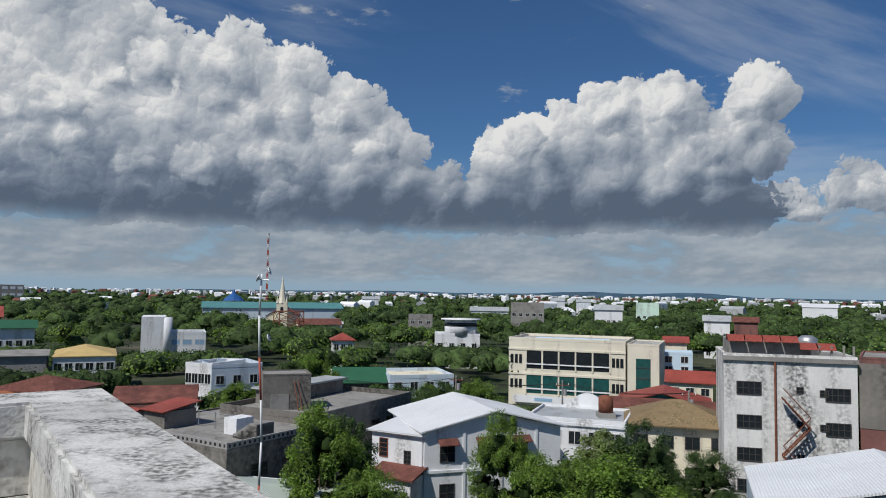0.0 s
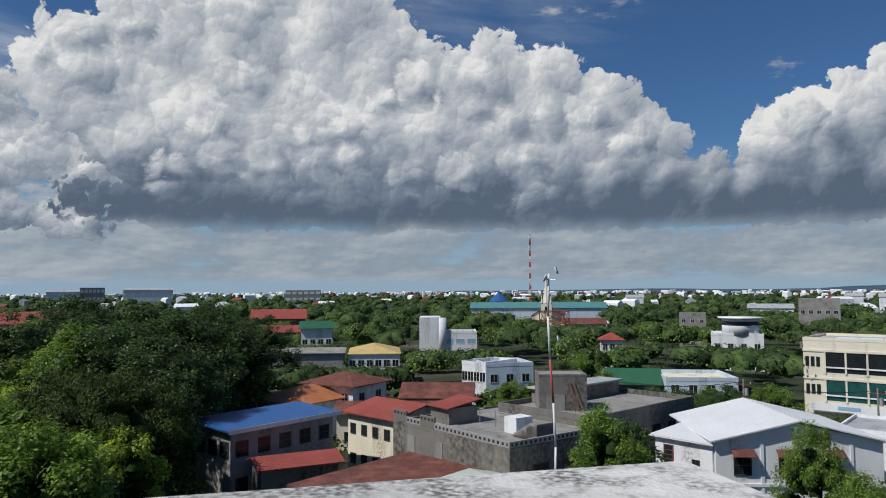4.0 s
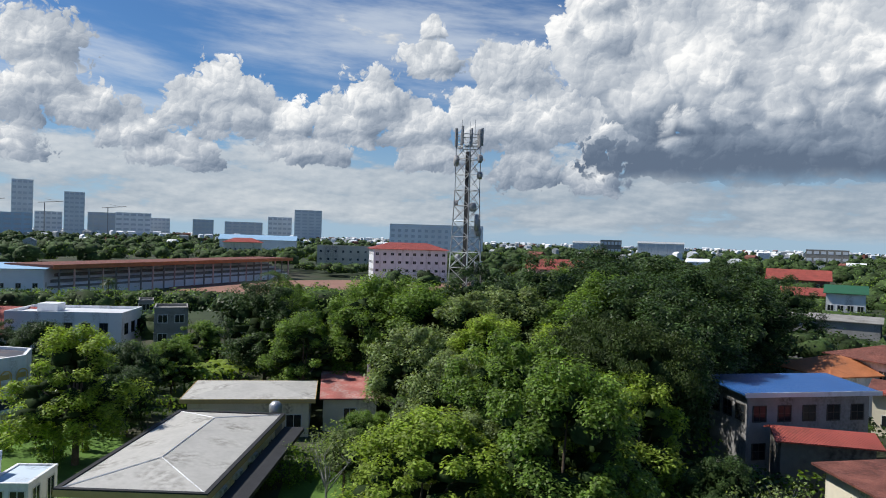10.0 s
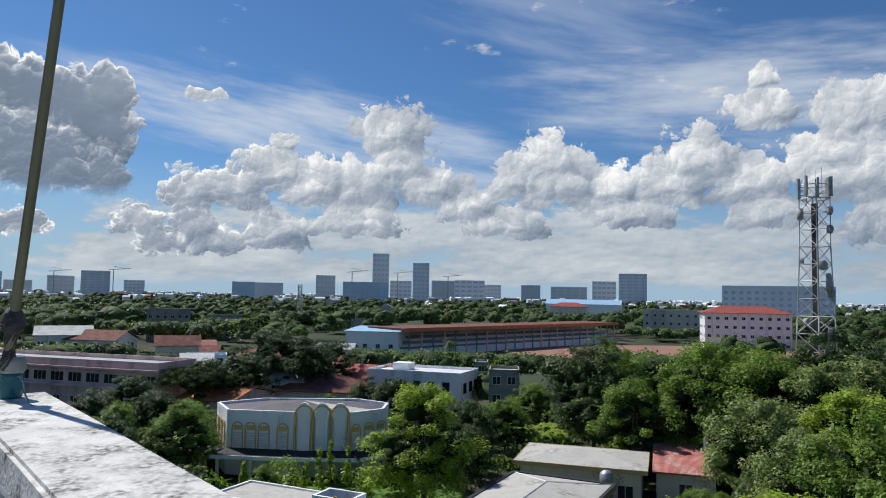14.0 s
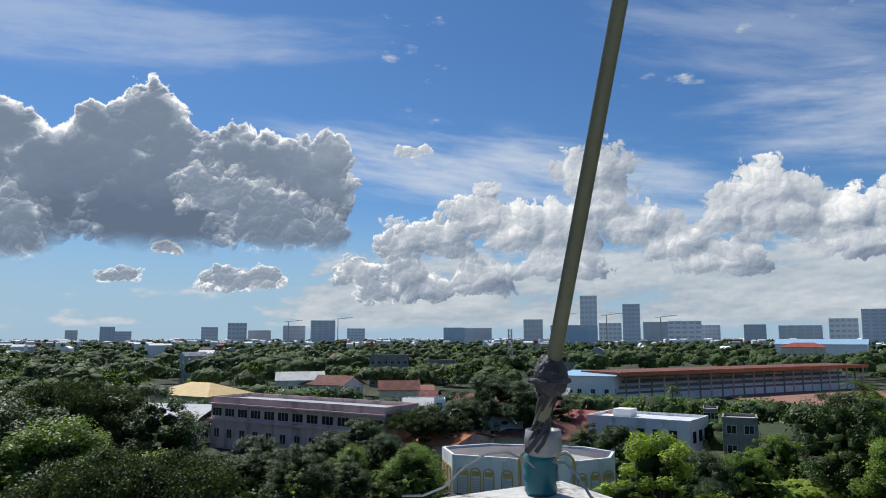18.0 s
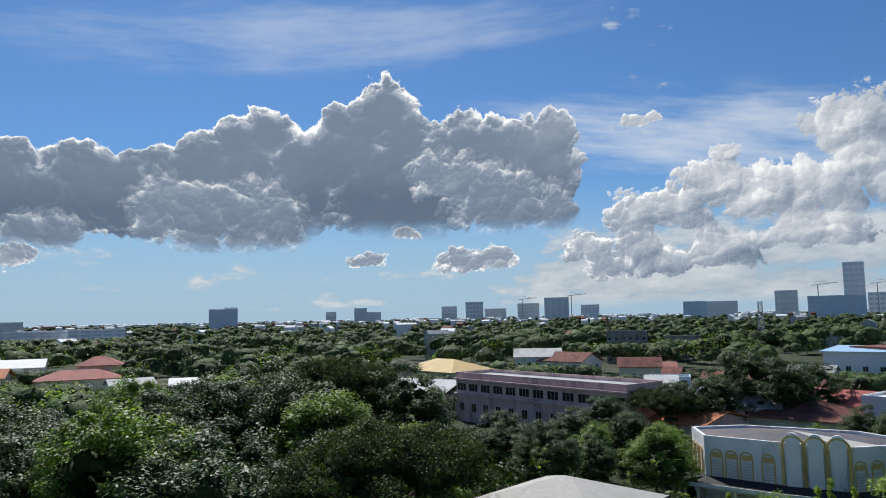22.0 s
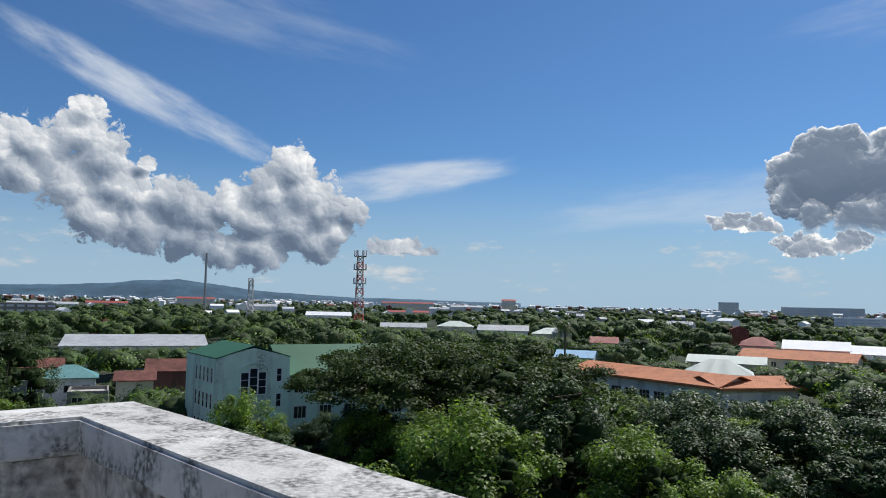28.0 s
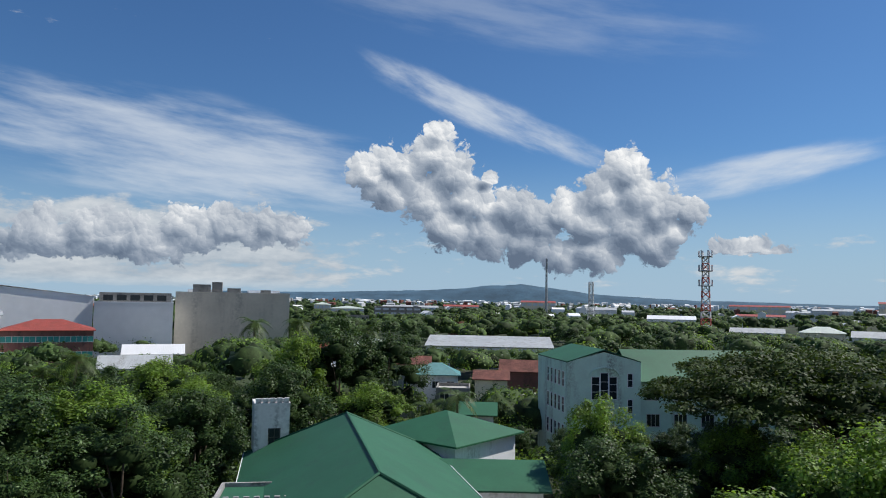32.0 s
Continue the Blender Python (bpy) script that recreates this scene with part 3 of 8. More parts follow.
ROT = (0.02, 0.022, 0.018)
M = dict(
    plaster=mat("weathered_white_plaster", (0.62, 0.61, 0.58), 0.9, stain=(0.05, 0.045, 0.04), stain_amt=0.58, stain_scale=8, bump=0.25, bump_scale=60),
    plaster_in=mat("stained_inner_plaster", (0.66, 0.64, 0.58), 0.9, stain=(0.07, 0.06, 0.05), stain_amt=0.55, stain_scale=3.0, streaks=True, bump=0.2, bump_scale=25),
    roof_deck=mat("roof_deck_concrete", (0.34, 0.33, 0.31), 0.9, stain=(0.08, 0.08, 0.07), stain_amt=0.5, bump=0.3),
    white=mat("white_wall_paint", (0.78, 0.79, 0.80), 0.75, var=0.06, scale=0.4, stain=(0.35, 0.34, 0.32), stain_amt=0.25, streaks=True, bump=0.05),
    cream=mat("cream_wall_paint", (0.76, 0.70, 0.55), 0.75, var=0.07, scale=0.4, stain=(0.33, 0.29, 0.22), stain_amt=0.25, streaks=True, bump=0.05),
    ivory=mat("ivory_wall_paint", (0.74, 0.69, 0.56), 0.7, var=0.05, scale=0.3, stain=(0.4, 0.36, 0.3), stain_amt=0.15, streaks=True, bump=0.04),
    oldwhite=mat("mildewed_white_wall", (0.74, 0.73, 0.70), 0.9, var=0.1, scale=0.5, stain=(0.09, 0.085, 0.08), stain_amt=0.55, stain_scale=0.55, streaks=True),
    grey=mat("bare_grey_concrete_wall", (0.205, 0.19, 0.17), 0.92, var=0.2, scale=0.25, stain=(0.055, 0.05, 0.045), stain_amt=0.5, stain_scale=0.35, streaks=True),
    greyblock=mat("grey_block_wall", (0.33, 0.32, 0.31), 0.92, var=0.15, scale=0.5, stain=(0.1, 0.095, 0.09), stain_amt=0.4, streaks=True),
    pink=mat("faded_pink_wall", (0.72, 0.50, 0.46), 0.85, var=0.1, scale=0.4, stain=(0.25, 0.18, 0.16), stain_amt=0.35, streaks=True),
    mintwall=mat("pale_mint_wall", (0.60, 0.77, 0.66), 0.8, var=0.08, scale=0.4, stain=(0.24, 0.27, 0.23), stain_amt=0.35, streaks=True),
    bluewall=mat("pale_blue_wall", (0.55, 0.64, 0.72), 0.75, var=0.05, scale=0.3, stain=(0.3, 0.34, 0.38), stain_amt=0.2, streaks=True),
    skyblue=mat("sky_blue_wall", (0.28, 0.45, 0.62), 0.75, var=0.08, scale=0.4),
    teal=mat("teal_paint", (0.05, 0.30, 0.27), 0.6, var=0.1),
    brown=mat("dull_maroon_wall", (0.22, 0.10, 0.085), 0.85, var=0.15, scale=0.5, stain=(0.06, 0.05, 0.05), stain_amt=0.4, streaks=True),
    yellow=mat("ochre_fascia_paint", (0.55, 0.40, 0.17), 0.7, var=0.1, scale=0.5),
    gold=mat("gold_trim_paint", (0.62, 0.44, 0.16), 0.5, var=0.1, scale=0.8),
    beige=mat("beige_hall_wall", (0.62, 0.56, 0.47), 0.85, var=0.1, scale=0.15, stain=(0.22, 0.2, 0.17), stain_amt=0.4, stain_scale=0.2, streaks=True),
    redroof=mat("red_metal_roof", (0.34, 0.075, 0.055), 0.55, var=0.15, scale=0.5, stain=(0.2, 0.06, 0.04), stain_amt=0.3, ribs=3.0),
    oldredroof=mat("weathered_pinkish_red_roof", (0.46, 0.15, 0.125), 0.7, var=0.2, scale=0.6, stain=(0.5, 0.38, 0.34), stain_amt=0.45, stain_scale=0.5, ribs=3.0),
    slate=mat("dark_slate_roof_sheet", (0.10, 0.10, 0.11), 0.6, var=0.2, scale=0.4, stain=(0.2, 0.13, 0.1), stain_amt=0.4, stain_scale=0.3),
    orangeroof=mat("orange_tile_roof", (0.52, 0.19, 0.08), 0.7, var=0.12, scale=0.5, stain=(0.3, 0.11, 0.05), stain_amt=0.25, ribs=3.0),
    rustroof=mat("rusted_corrugated_roof", (0.21, 0.08, 0.06), 0.8, var=0.35, scale=0.8, stain=(0.10, 0.04, 0.033), stain_amt=0.6, stain_scale=0.5, ribs=4.0),
    blueroof=mat("bright_blue_metal_roof", (0.03, 0.115, 0.33), 0.45, var=0.08, scale=0.4, ribs=3.0),
    greenroof=mat("green_metal_roof", (0.028, 0.115, 0.06), 0.6, var=0.1, scale=0.35, stain=(0.03, 0.09, 0.055), stain_amt=0.3),
    mintroof=mat("pale_grey_green_roof", (0.50, 0.56, 0.50), 0.5, var=0.05, scale=0.3, ribs=2.0),
    greyroof=mat("grey_sheet_roof", (0.42, 0.44, 0.45), 0.55, var=0.12, scale=0.3, stain=(0.2, 0.19, 0.17), stain_amt=0.35, ribs=2.0),
    whiteroof=mat("white_sheet_roof", (0.74, 0.75, 0.76), 0.5, var=0.06, scale=0.3, ribs=2.0),
    membrane=mat("weathered_grey_roof_membrane", (0.47, 0.455, 0.42), 0.8, var=0.14, scale=0.3, stain=(0.2, 0.19, 0.165), stain_amt=0.45, stain_scale=0.3),
    brownroof=mat("mossy_brown_tile_roof", (0.28, 0.20, 0.11), 0.85, var=0.25, scale=0.6, stain=(0.12, 0.1, 0.05), stain_amt=0.5, ribs=3.0),
    tealroof=mat("teal_metal_roof", (0.10, 0.27, 0.27), 0.5, var=0.1, ribs=3.0),
    glass=mat("dark_window_glass", (0.02, 0.025, 0.03), 0.12, var=0.2, bump=0.0, spec=0.5),
    greenglass=mat("green_tinted_glass", (0.02, 0.09, 0.085), 0.1, var=0.2, bump=0.0, spec=0.6),
    frame=mat("window_frame_paint", (0.62, 0.62, 0.60), 0.6, var=0.05),
    darkframe=mat("dark_window_frame", (0.06, 0.055, 0.05), 0.6, var=0.1),
    black=mat("black_fascia", (0.03, 0.03, 0.032), 0.7, var=0.2),
    steel=mat("galvanised_steel", (0.45, 0.46, 0.47), 0.45, 0.7, var=0.15, scale=2),
    steelred=mat("red_oxide_steel", (0.45, 0.10, 0.07), 0.6, var=0.15, scale=2),
    steelwhite=mat("white_painted_steel", (0.72, 0.72, 0.72), 0.5, var=0.08),
    dish=mat("dish_grey", (0.36, 0.35, 0.35), 0.6, var=0.15),
    rust=mat("rusty_iron", (0.20, 0.075, 0.045), 0.85, var=0.3, scale=2),
    concrete=mat("aged_concrete", (0.28, 0.27, 0.25), 0.9, var=0.15, scale=0.5, stain=(0.13, 0.12, 0.11), stain_amt=0.4),
    # skyline walls and windows: distance haze is put into these pale bluish colours
    farwall=mat("far_haze_paled_wall", (0.82, 0.83, 0.84), 0.8, var=0.08, scale=0.05, piece=0.18),
    fargrey=mat("far_haze_paled_grey_wall", (0.80, 0.82, 0.84), 0.8, var=0.08, scale=0.05),
    farblue=mat("far_haze_paled_blue_glass", (0.58, 0.72, 0.82), 0.5, var=0.08, scale=0.05),
    farwin=mat("far_haze_paled_window", (0.64, 0.675, 0.72), 0.4, var=0.1, bump=0),
    ground=mat("ground_grass_and_soil", (0.034, 0.048, 0.02), 0.95, var=0.5, scale=0.02, stain=(0.14, 0.12, 0.09), stain_amt=0.3, stain_scale=0.015),
    lawn=mat("lawn", (0.09, 0.17, 0.03), 0.95, var=0.3, scale=0.4),
    road=mat("asphalt", (0.06, 0.06, 0.062), 0.9, var=0.15, scale=0.3),
    track=mat("red_running_track", (0.28, 0.15, 0.11), 0.9, var=0.12, scale=0.05),
    path=mat("dirt_path", (0.30, 0.27, 0.23), 0.95, var=0.2, scale=0.5),
    bark=mat("bark", (0.13, 0.10, 0.075), 0.95, var=0.35, scale=3),
    # woods tinted blue: the haze of distance sits in the base colour
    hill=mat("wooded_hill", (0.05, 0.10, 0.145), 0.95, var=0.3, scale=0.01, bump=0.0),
    sea=mat("distant_sea", (0.10, 0.17, 0.24), 0.35, var=0.05, scale=0.01, bump=0.0),
    cable=mat("black_cable", (0.02, 0.02, 0.02), 0.7, var=0.1),
    bottle=mat("teal_bottle_plastic", (0.02, 0.13, 0.155), 0.3, var=0.15, scale=8),
    clear=mat("cloudy_plastic", (0.27, 0.285, 0.28), 0.25, var=0.2, scale=10),
    tape=mat("grey_tape", (0.05, 0.05, 0.055), 0.55, var=0.4, scale=20, bump=0.5, bump_scale=60),
    polemetal=mat("greenish_painted_pole", (0.19, 0.20, 0.14), 0.5, 0.2, var=0.15, scale=6),
)
LEAF = dict(
    deep=mat("deep_green_leaves", (0.05, 0.09, 0.023), 0.5, var=0.35, scale=0.5, island=0.55, trans=0.2, bump=0, spec=0.25),
    mid=mat("mid_green_leaves", (0.16, 0.25, 0.046), 0.5, var=0.35, scale=0.5, island=0.55, trans=0.45, bump=0, spec=0.3),
    light=mat("yellow_green_leaves", (0.27, 0.36, 0.055), 0.5, var=0.3, scale=0.5, island=0.45, trans=0.45, bump=0, spec=0.25),
    grey=mat("greyish_green_leaves", (0.215, 0.275, 0.10), 0.5, var=0.3, scale=0.5, island=0.5, trans=0.42, bump=0, spec=0.4),
    acacia=mat("feathery_dark_green_leaves", (0.05, 0.078, 0.018), 0.6, var=0.35, scale=0.4, island=0.45, trans=0.25, bump=0, spec=0.2),
    palm=mat("palm_fronds", (0.07, 0.11, 0.025), 0.5, var=0.3, scale=0.5, island=0.4, trans=0.25, bump=0),
    far=mat("far_canopy_leaves", (0.042, 0.07, 0.03), 0.85, var=0.4, scale=0.02, island=0.4, trans=0.1, bump=0, spec=0.1),
    # near-black green: the shade inside a crown, put into the colour
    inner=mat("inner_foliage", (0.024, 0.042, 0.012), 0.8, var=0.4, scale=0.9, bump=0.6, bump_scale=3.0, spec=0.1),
    crowns=mat("dense_crown_foliage", (0.045, 0.074, 0.022), 0.75, var=0.6, scale=0.5, island=0.45, bump=0.8, bump_scale=2.2, spec=0.15),
)

# ---- building helpers ----
def np_mesh(name, verts, faces, material, smooth=False):
    """A mesh from vertex and face arrays; all faces have the same number of corners."""
    verts, faces = np.asarray(verts, dtype=np.float32), np.asarray(faces, dtype=np.int32)
    me = bpy.data.meshes.new(name)
    k = faces.shape[1]
    me.vertices.add(len(verts))
    me.vertices.foreach_set("co", verts.ravel())
    me.loops.add(faces.size)
    me.loops.foreach_set("vertex_index", faces.ravel())
    me.polygons.add(len(faces))
    me.polygons.foreach_set("loop_start", np.arange(len(faces), dtype=np.int32) * k)
    if smooth:
        me.polygons.foreach_set("use_smooth", np.ones(len(faces), dtype=bool))
    me.update(calc_edges=True)
    me.materials.append(material)
    return me


def bm_mesh(name, bm, material, smooth=False):
    me = bpy.data.meshes.new(name)
    bmesh.ops.recalc_face_normals(bm, faces=bm.faces)
    bm.to_mesh(me)
    bm.free()
    me.materials.append(material)
    if smooth:
        for p in me.polygons:
            p.use_smooth = True
    return me


def part(name, bm, material, parent=None, label="", smooth=False, m=None):
    """Links a bmesh (or a ready mesh) as one object under its thing."""
    me = bm if isinstance(bm, bpy.types.Mesh) else bm_mesh(name, bm, material, smooth)
    ob = new(name, me)
    ob.parent = parent
    if m is not None:
        ob.matrix_basis = m
    if label:
        ob["label"] = label
    return ob


def thing(name, label, category, m, group="", kind=""):
    ob = new(name)
    ob.empty_display_size = 0.3
    ob.matrix_basis = m
    return tagged(ob, label, category, group, kind)


def box(bm, x0, x1, y0, y1, z0, z1):
    v = [bm.verts.new(p) for p in ((x0, y0, z0), (x1, y0, z0), (x1, y1, z0), (x0, y1, z0), (x0, y0, z1), (x1, y0, z1), (x1, y1, z1), (x0, y1, z1))]
    for f in ((0, 3, 2, 1), (4, 5, 6, 7), (0, 1, 5, 4), (1, 2, 6, 5), (2, 3, 7, 6), (3, 0, 4, 7)):
        bm.faces.new([v[i] for i in f])
    return bm


def bx(*a):
    return box(bmesh.new(), *a)


def bar(bm, a, b, r0, r1=None, n=6):
    """A tapered round bar from a to b."""
    a, b = Vector(a), Vector(b)
    r1 = r0 if r1 is None else r1
    q = (b - a).to_track_quat("Z", "Y").to_matrix()
    rings = []
    for p, r in ((a, r0), (b, r1)):
        rings.append([bm.verts.new(p + q @ Vector((r * math.cos(2 * math.pi * i / n), r * math.sin(2 * math.pi * i / n), 0))) for i in range(n)])
    for i in range(n):
        bm.faces.new((rings[0][i], rings[0][(i + 1) % n], rings[1][(i + 1) % n], rings[1][i]))
    bm.faces.new(rings[0][::-1]), bm.faces.new(rings[1])
    return bm


def tube(bm, pts, r, n=6):
    """One unbroken round rod along the points."""
    pts = [Vector(p) for p in pts]
    rings, old = [], Vector((0.31, 0.17, 0.94))
    for i, p in enumerate(pts):
        d = (pts[min(i + 1, len(pts) - 1)] - pts[max(i - 1, 0)]).normalized()
        s = d.cross(old)
        s = (s if s.length > 0.05 else d.cross(Vector((1, 0, 0)))).normalized()
        u = s.cross(d)
        old = u
        rings.append([bm.verts.new(p + (s * math.cos(6.2832 * k / n) + u * math.sin(6.2832 * k / n)) * r) for k in range(n)])
    for a, b in zip(rings, rings[1:]):
        for k in range(n):
            bm.faces.new((a[k], a[(k + 1) % n], b[(k + 1) % n], b[k]))
    bm.faces.new(rings[0][::-1]), bm.faces.new(rings[-1])
    return bm


def lathe(bm, profile, n=16):
    """A turned body from (radius, height) pairs."""
    rings = [[bm.verts.new((r * math.cos(2 * math.pi * i / n), r * math.sin(2 * math.pi * i / n), z)) for i in range(n)] for r, z in profile]
    for a, b in zip(rings, rings[1:]):
        for i in range(n):
            bm.faces.new((a[i], a[(i + 1) % n], b[(i + 1) % n], b[i]))
    bm.faces.new(rings[0][::-1]), bm.faces.new(rings[-1])
    return bm


def slab(bm, pts, thick):
    """A flat or folded sheet: a polygon given by its upper corners, thickened downwards."""
    top = [bm.verts.new(p) for p in pts]
    low = [bm.verts.new((p[0], p[1], p[2] - thick)) for p in pts]
    bm.faces.new(top), bm.faces.new(low[::-1])
    for i in range(len(pts)):
        j = (i + 1) % len(pts)
        bm.faces.new((top[j], top[i], low[i], low[j]))
    return bm


WINDOW_CACHE = {}


def window(parent, w, h, m, framem=None, panem=None, bars=(1, 0), name="window"):
    """A framed window set 30 mm into the wall face; x along the wall, -y outwards."""
    framem, panem = framem or M["frame"], panem or M["glass"]
    key = (round(w, 2), round(h, 2), framem.name, panem.name, bars)
    if key not in WINDOW_CACHE:
        b = bmesh.new()
        t = min(0.09, w * 0.12)
        box(b, -w / 2, w / 2, -0.07, 0.02, -t, 0), box(b, -w / 2, w / 2, -0.05, 0.02, h, h + t * 0.8)
        box(b, -w / 2 - t, -w / 2, -0.05, 0.02, -t, h + t * 0.8), box(b, w / 2, w / 2 + t, -0.05, 0.02, -t, h + t * 0.8)
        for i in range(bars[0]):
            x = -w / 2 + w * (i + 1) / (bars[0] + 1)
            box(b, x - 0.03, x + 0.03, -0.04, 0.0, 0, h)
        for i in range(bars[1]):
            z = h * (i + 1) / (bars[1] + 1)
            box(b, -w / 2, w / 2, -0.038, -0.002, z - 0.025, z + 0.025)
        WINDOW_CACHE[key] = (bm_mesh("window_frame", b, framem), bm_mesh("pane", bx(-w / 2, w / 2, -0.018, -0.006, 0, h), panem))
    fm, pm = WINDOW_CACHE[key]
    f = part(name, fm, None, parent, m=m)
    part("pane", pm, None, f)
    return f


GUARD = []  # (az0, az1, nearest distance, lowest angle kept free): sight lines that trees must leave open
FOOT = []   # (x, y, radius): ground taken by houses


def keep_clear(pts, low_angle):
    az = [math.degrees(math.atan2(-p[0], p[1])) % 360 for p in pts]
    if max(az) - min(az) > 180:
        az = [a - 360 if a > 180 else a for a in az]
    GUARD.append((min(az) - 0.4, max(az) + 0.4, min(math.hypot(p[0], p[1]) for p in pts), low_angle))


def house(name, label, pl, pr, depth, h, wall, roof="flat", roofm=None, rise=1.5, over=0.5, floors=2, cols=4, side=3, win=(1.2, 1.3),
          framem=None, panem=None, bars=(1, 0), category="house", fascia=None, ridge="x", low=None, first=1.0, group="", kind="", storey=None, parapet=0.6, clear=None):
    """A house by its two front corners (as one faces it, left then right), depth, wall height and roof kind."""
    pl, pr = Vector((pl[0], pl[1], 0)), Vector((pr[0], pr[1], 0))
    if (pl.x * pr.y - pl.y * pr.x) > 0:
        pl, pr = pr, pl
    ax = pr - pl
    w = ax.length
    rot = math.atan2(ax.y, ax.x)
    mid = (pl + pr) / 2
    away = Vector((-math.sin(rot), math.cos(rot), 0))
    c = mid + away * depth / 2
    root = thing(name, label, category, Matrix.Translation(c) @ Matrix.Rotation(rot, 4, "Z"), group, kind)
    FOOT.append((c.x, c.y, math.hypot(w, depth) / 2 * 0.92))
    corners = [pl, pr, pl + away * depth, pr + away * depth]
    d = min(p.length for p in corners)
    if d > 105 and h < 11:
        low = max(h * (0.75 if d < 150 else 0.92), low or 0)
    if clear is not None:
        low = clear
    keep_clear(corners, math.degrees(math.atan2((h * 0.6 if low is None else low) - 20, d)))
    a, b = w / 2, depth / 2
    body = part("wall", bx(-a, a, -b, b, 0, h), wall, root)
    roofm = roofm or M["greyroof"]
    o = over
    if roof == "flat":
        bm = bx(-a + 0.22, a - 0.22, -b + 0.22, b - 0.22, h - 0.1, h + 0.06)
        part("roof", bm, roofm, root)
        if parapet:
            for nm, q in (("parapet", (-a - 0.03, a + 0.03, -b - 0.03, -b + 0.18)), ("parapet", (-a - 0.03, a + 0.03, b - 0.18, b + 0.03)),
                          ("parapet", (-a - 0.03, -a + 0.18, -b + 0.18, b - 0.18)), ("parapet", (a - 0.18, a + 0.03, -b + 0.18, b - 0.18))):
                part(nm, bx(*q, h + 0.004, h + parapet), fascia or wall, root)
    elif roof == "hip":
        r = min(a, b)
        if a >= b:
            e0, e1 = (-(a - b), 0, h + rise), (a - b, 0, h + rise)
            sides = [((-a - o, -b - o, h), (a + o, -b - o, h), e1, e0), ((a + o, b + o, h), (-a - o, b + o, h), e0, e1),
                     ((-a - o, b + o, h), (-a - o, -b - o, h), e0), ((a + o, -b - o, h), (a + o, b + o, h), e1)]
        else:
            e0, e1 = (0, -(b - a), h + rise), (0, b - a, h + rise)
            sides = [((-a - o, -b - o, h), (a + o, -b - o, h), e0), ((a + o, b + o, h), (-a - o, b + o, h), e1),
                     ((-a - o, b + o, h), (-a - o, -b - o, h), e0, e1), ((a + o, -b - o, h), (a + o, b + o, h), e1, e0)]
        for s in sides:
            part("roof", slab(bmesh.new(), [(p[0], p[1], p[2] + 0.16) for p in s], 0.14), roofm, root)
    elif roof == "gable":
        if ridge == "x":
            s1 = [(-a - o, -b - o, h - 0.1), (a + o, -b - o, h - 0.1), (a + o, 0, h + rise), (-a - o, 0, h + rise)]
            s2 = [(a + o, b + o, h - 0.1), (-a - o, b + o, h - 0.1), (-a - o, 0, h + rise), (a + o, 0, h + rise)]
            g = [((-a, -b, h - 0.02), (-a, b, h - 0.02), (-a, 0, h + rise - 0.2)), ((a, -b, h - 0.02), (a, b, h - 0.02), (a, 0, h + rise - 0.2))]
            gd = Vector((0.2, 0, 0))
        else:
            s1 = [(-a - o, b + o, h - 0.1), (-a - o, -b - o, h - 0.1), (0, -b - o, h + rise), (0, b + o, h + rise)]
            s2 = [(a + o, -b - o, h - 0.1), (a + o, b + o, h - 0.1), (0, b + o, h + rise), (0, -b - o, h + rise)]
            g = [((-a, -b, h - 0.02), (a, -b, h - 0.02), (0, -b, h + rise - 0.2)), ((-a, b, h - 0.02), (a, b, h - 0.02), (0, b, h + rise - 0.2))]
            gd = Vector((0, 0.2, 0))
        for s in (s1, s2):
            part("roof", slab(bmesh.new(), [(p[0], p[1], p[2] + 0.14) for p in s], 0.13), roofm, root)
        for i, tri in enumerate(g):
            bm = bmesh.new()
            q = [Vector(p) for p in tri]
            dd = gd if i == 0 else -gd
            v = [bm.verts.new(p) for p in q] + [bm.verts.new(p + dd) for p in q]
            bm.faces.new(v[:3]), bm.faces.new(v[3:][::-1])
            for k in range(3):
                bm.faces.new((v[k], v[(k + 1) % 3], v[3 + (k + 1) % 3], v[3 + k]))
            part("gable", bm, wall, root)
    elif roof == "shed":
        s = [(-a - o, -b - o, h + 0.1), (a + o, -b - o, h + 0.1), (a + o, b + o, h + rise), (-a - o, b + o, h + rise)]
        part("roof", slab(bmesh.new(), s, 0.16), roofm, root)
    if fascia and roof != "flat":
        for q in ((-a - o, a + o, -b - o - 0.05, -b - o - 0.005), (-a - o, a + o, b + o + 0.005, b + o + 0.05)):
            part("fascia", bx(*q, h - 0.22, h + 0.2), fascia, root)
        if roof == "hip":
            for q in ((-a - o - 0.05, -a - o - 0.005, -b - o, b + o), (a + o + 0.005, a + o + 0.05, -b - o, b + o)):
                part("fascia", bx(*q, h - 0.22, h + 0.2), fascia, root)
    st = storey or h / max(floors, 1)
    ww, wh = win
    for k in range(floors):
        z = k * st + min(first, st - wh - 0.3)
        for i in range(cols):
            window(root, ww, wh, Matrix.Translation((-a + w * (i + 0.5) / cols, -b, z)), framem, panem, bars)
        for sgn in ((-1, 1) if side else ()):
            for i in range(abs(side)):
                window(root, ww, wh, Matrix.Translation((sgn * a, -b + depth * (i + 0.5) / abs(side), z)) @ Matrix.Rotation(sgn * math.pi / 2, 4, "Z"), framem, panem, bars)
    return root, w, depth

# ---- ground, hills, sea ----
R_GROUND = 4800
ring = [polar(i * 5, R_GROUND) for i in range(72)]
gb = bmesh.new()
gb.faces.new([gb.verts.new(p) for p in ring])
tagged(part("ground", gb, M["ground"]), "green and brown ground between the houses and trees", "ground", kind="structure")


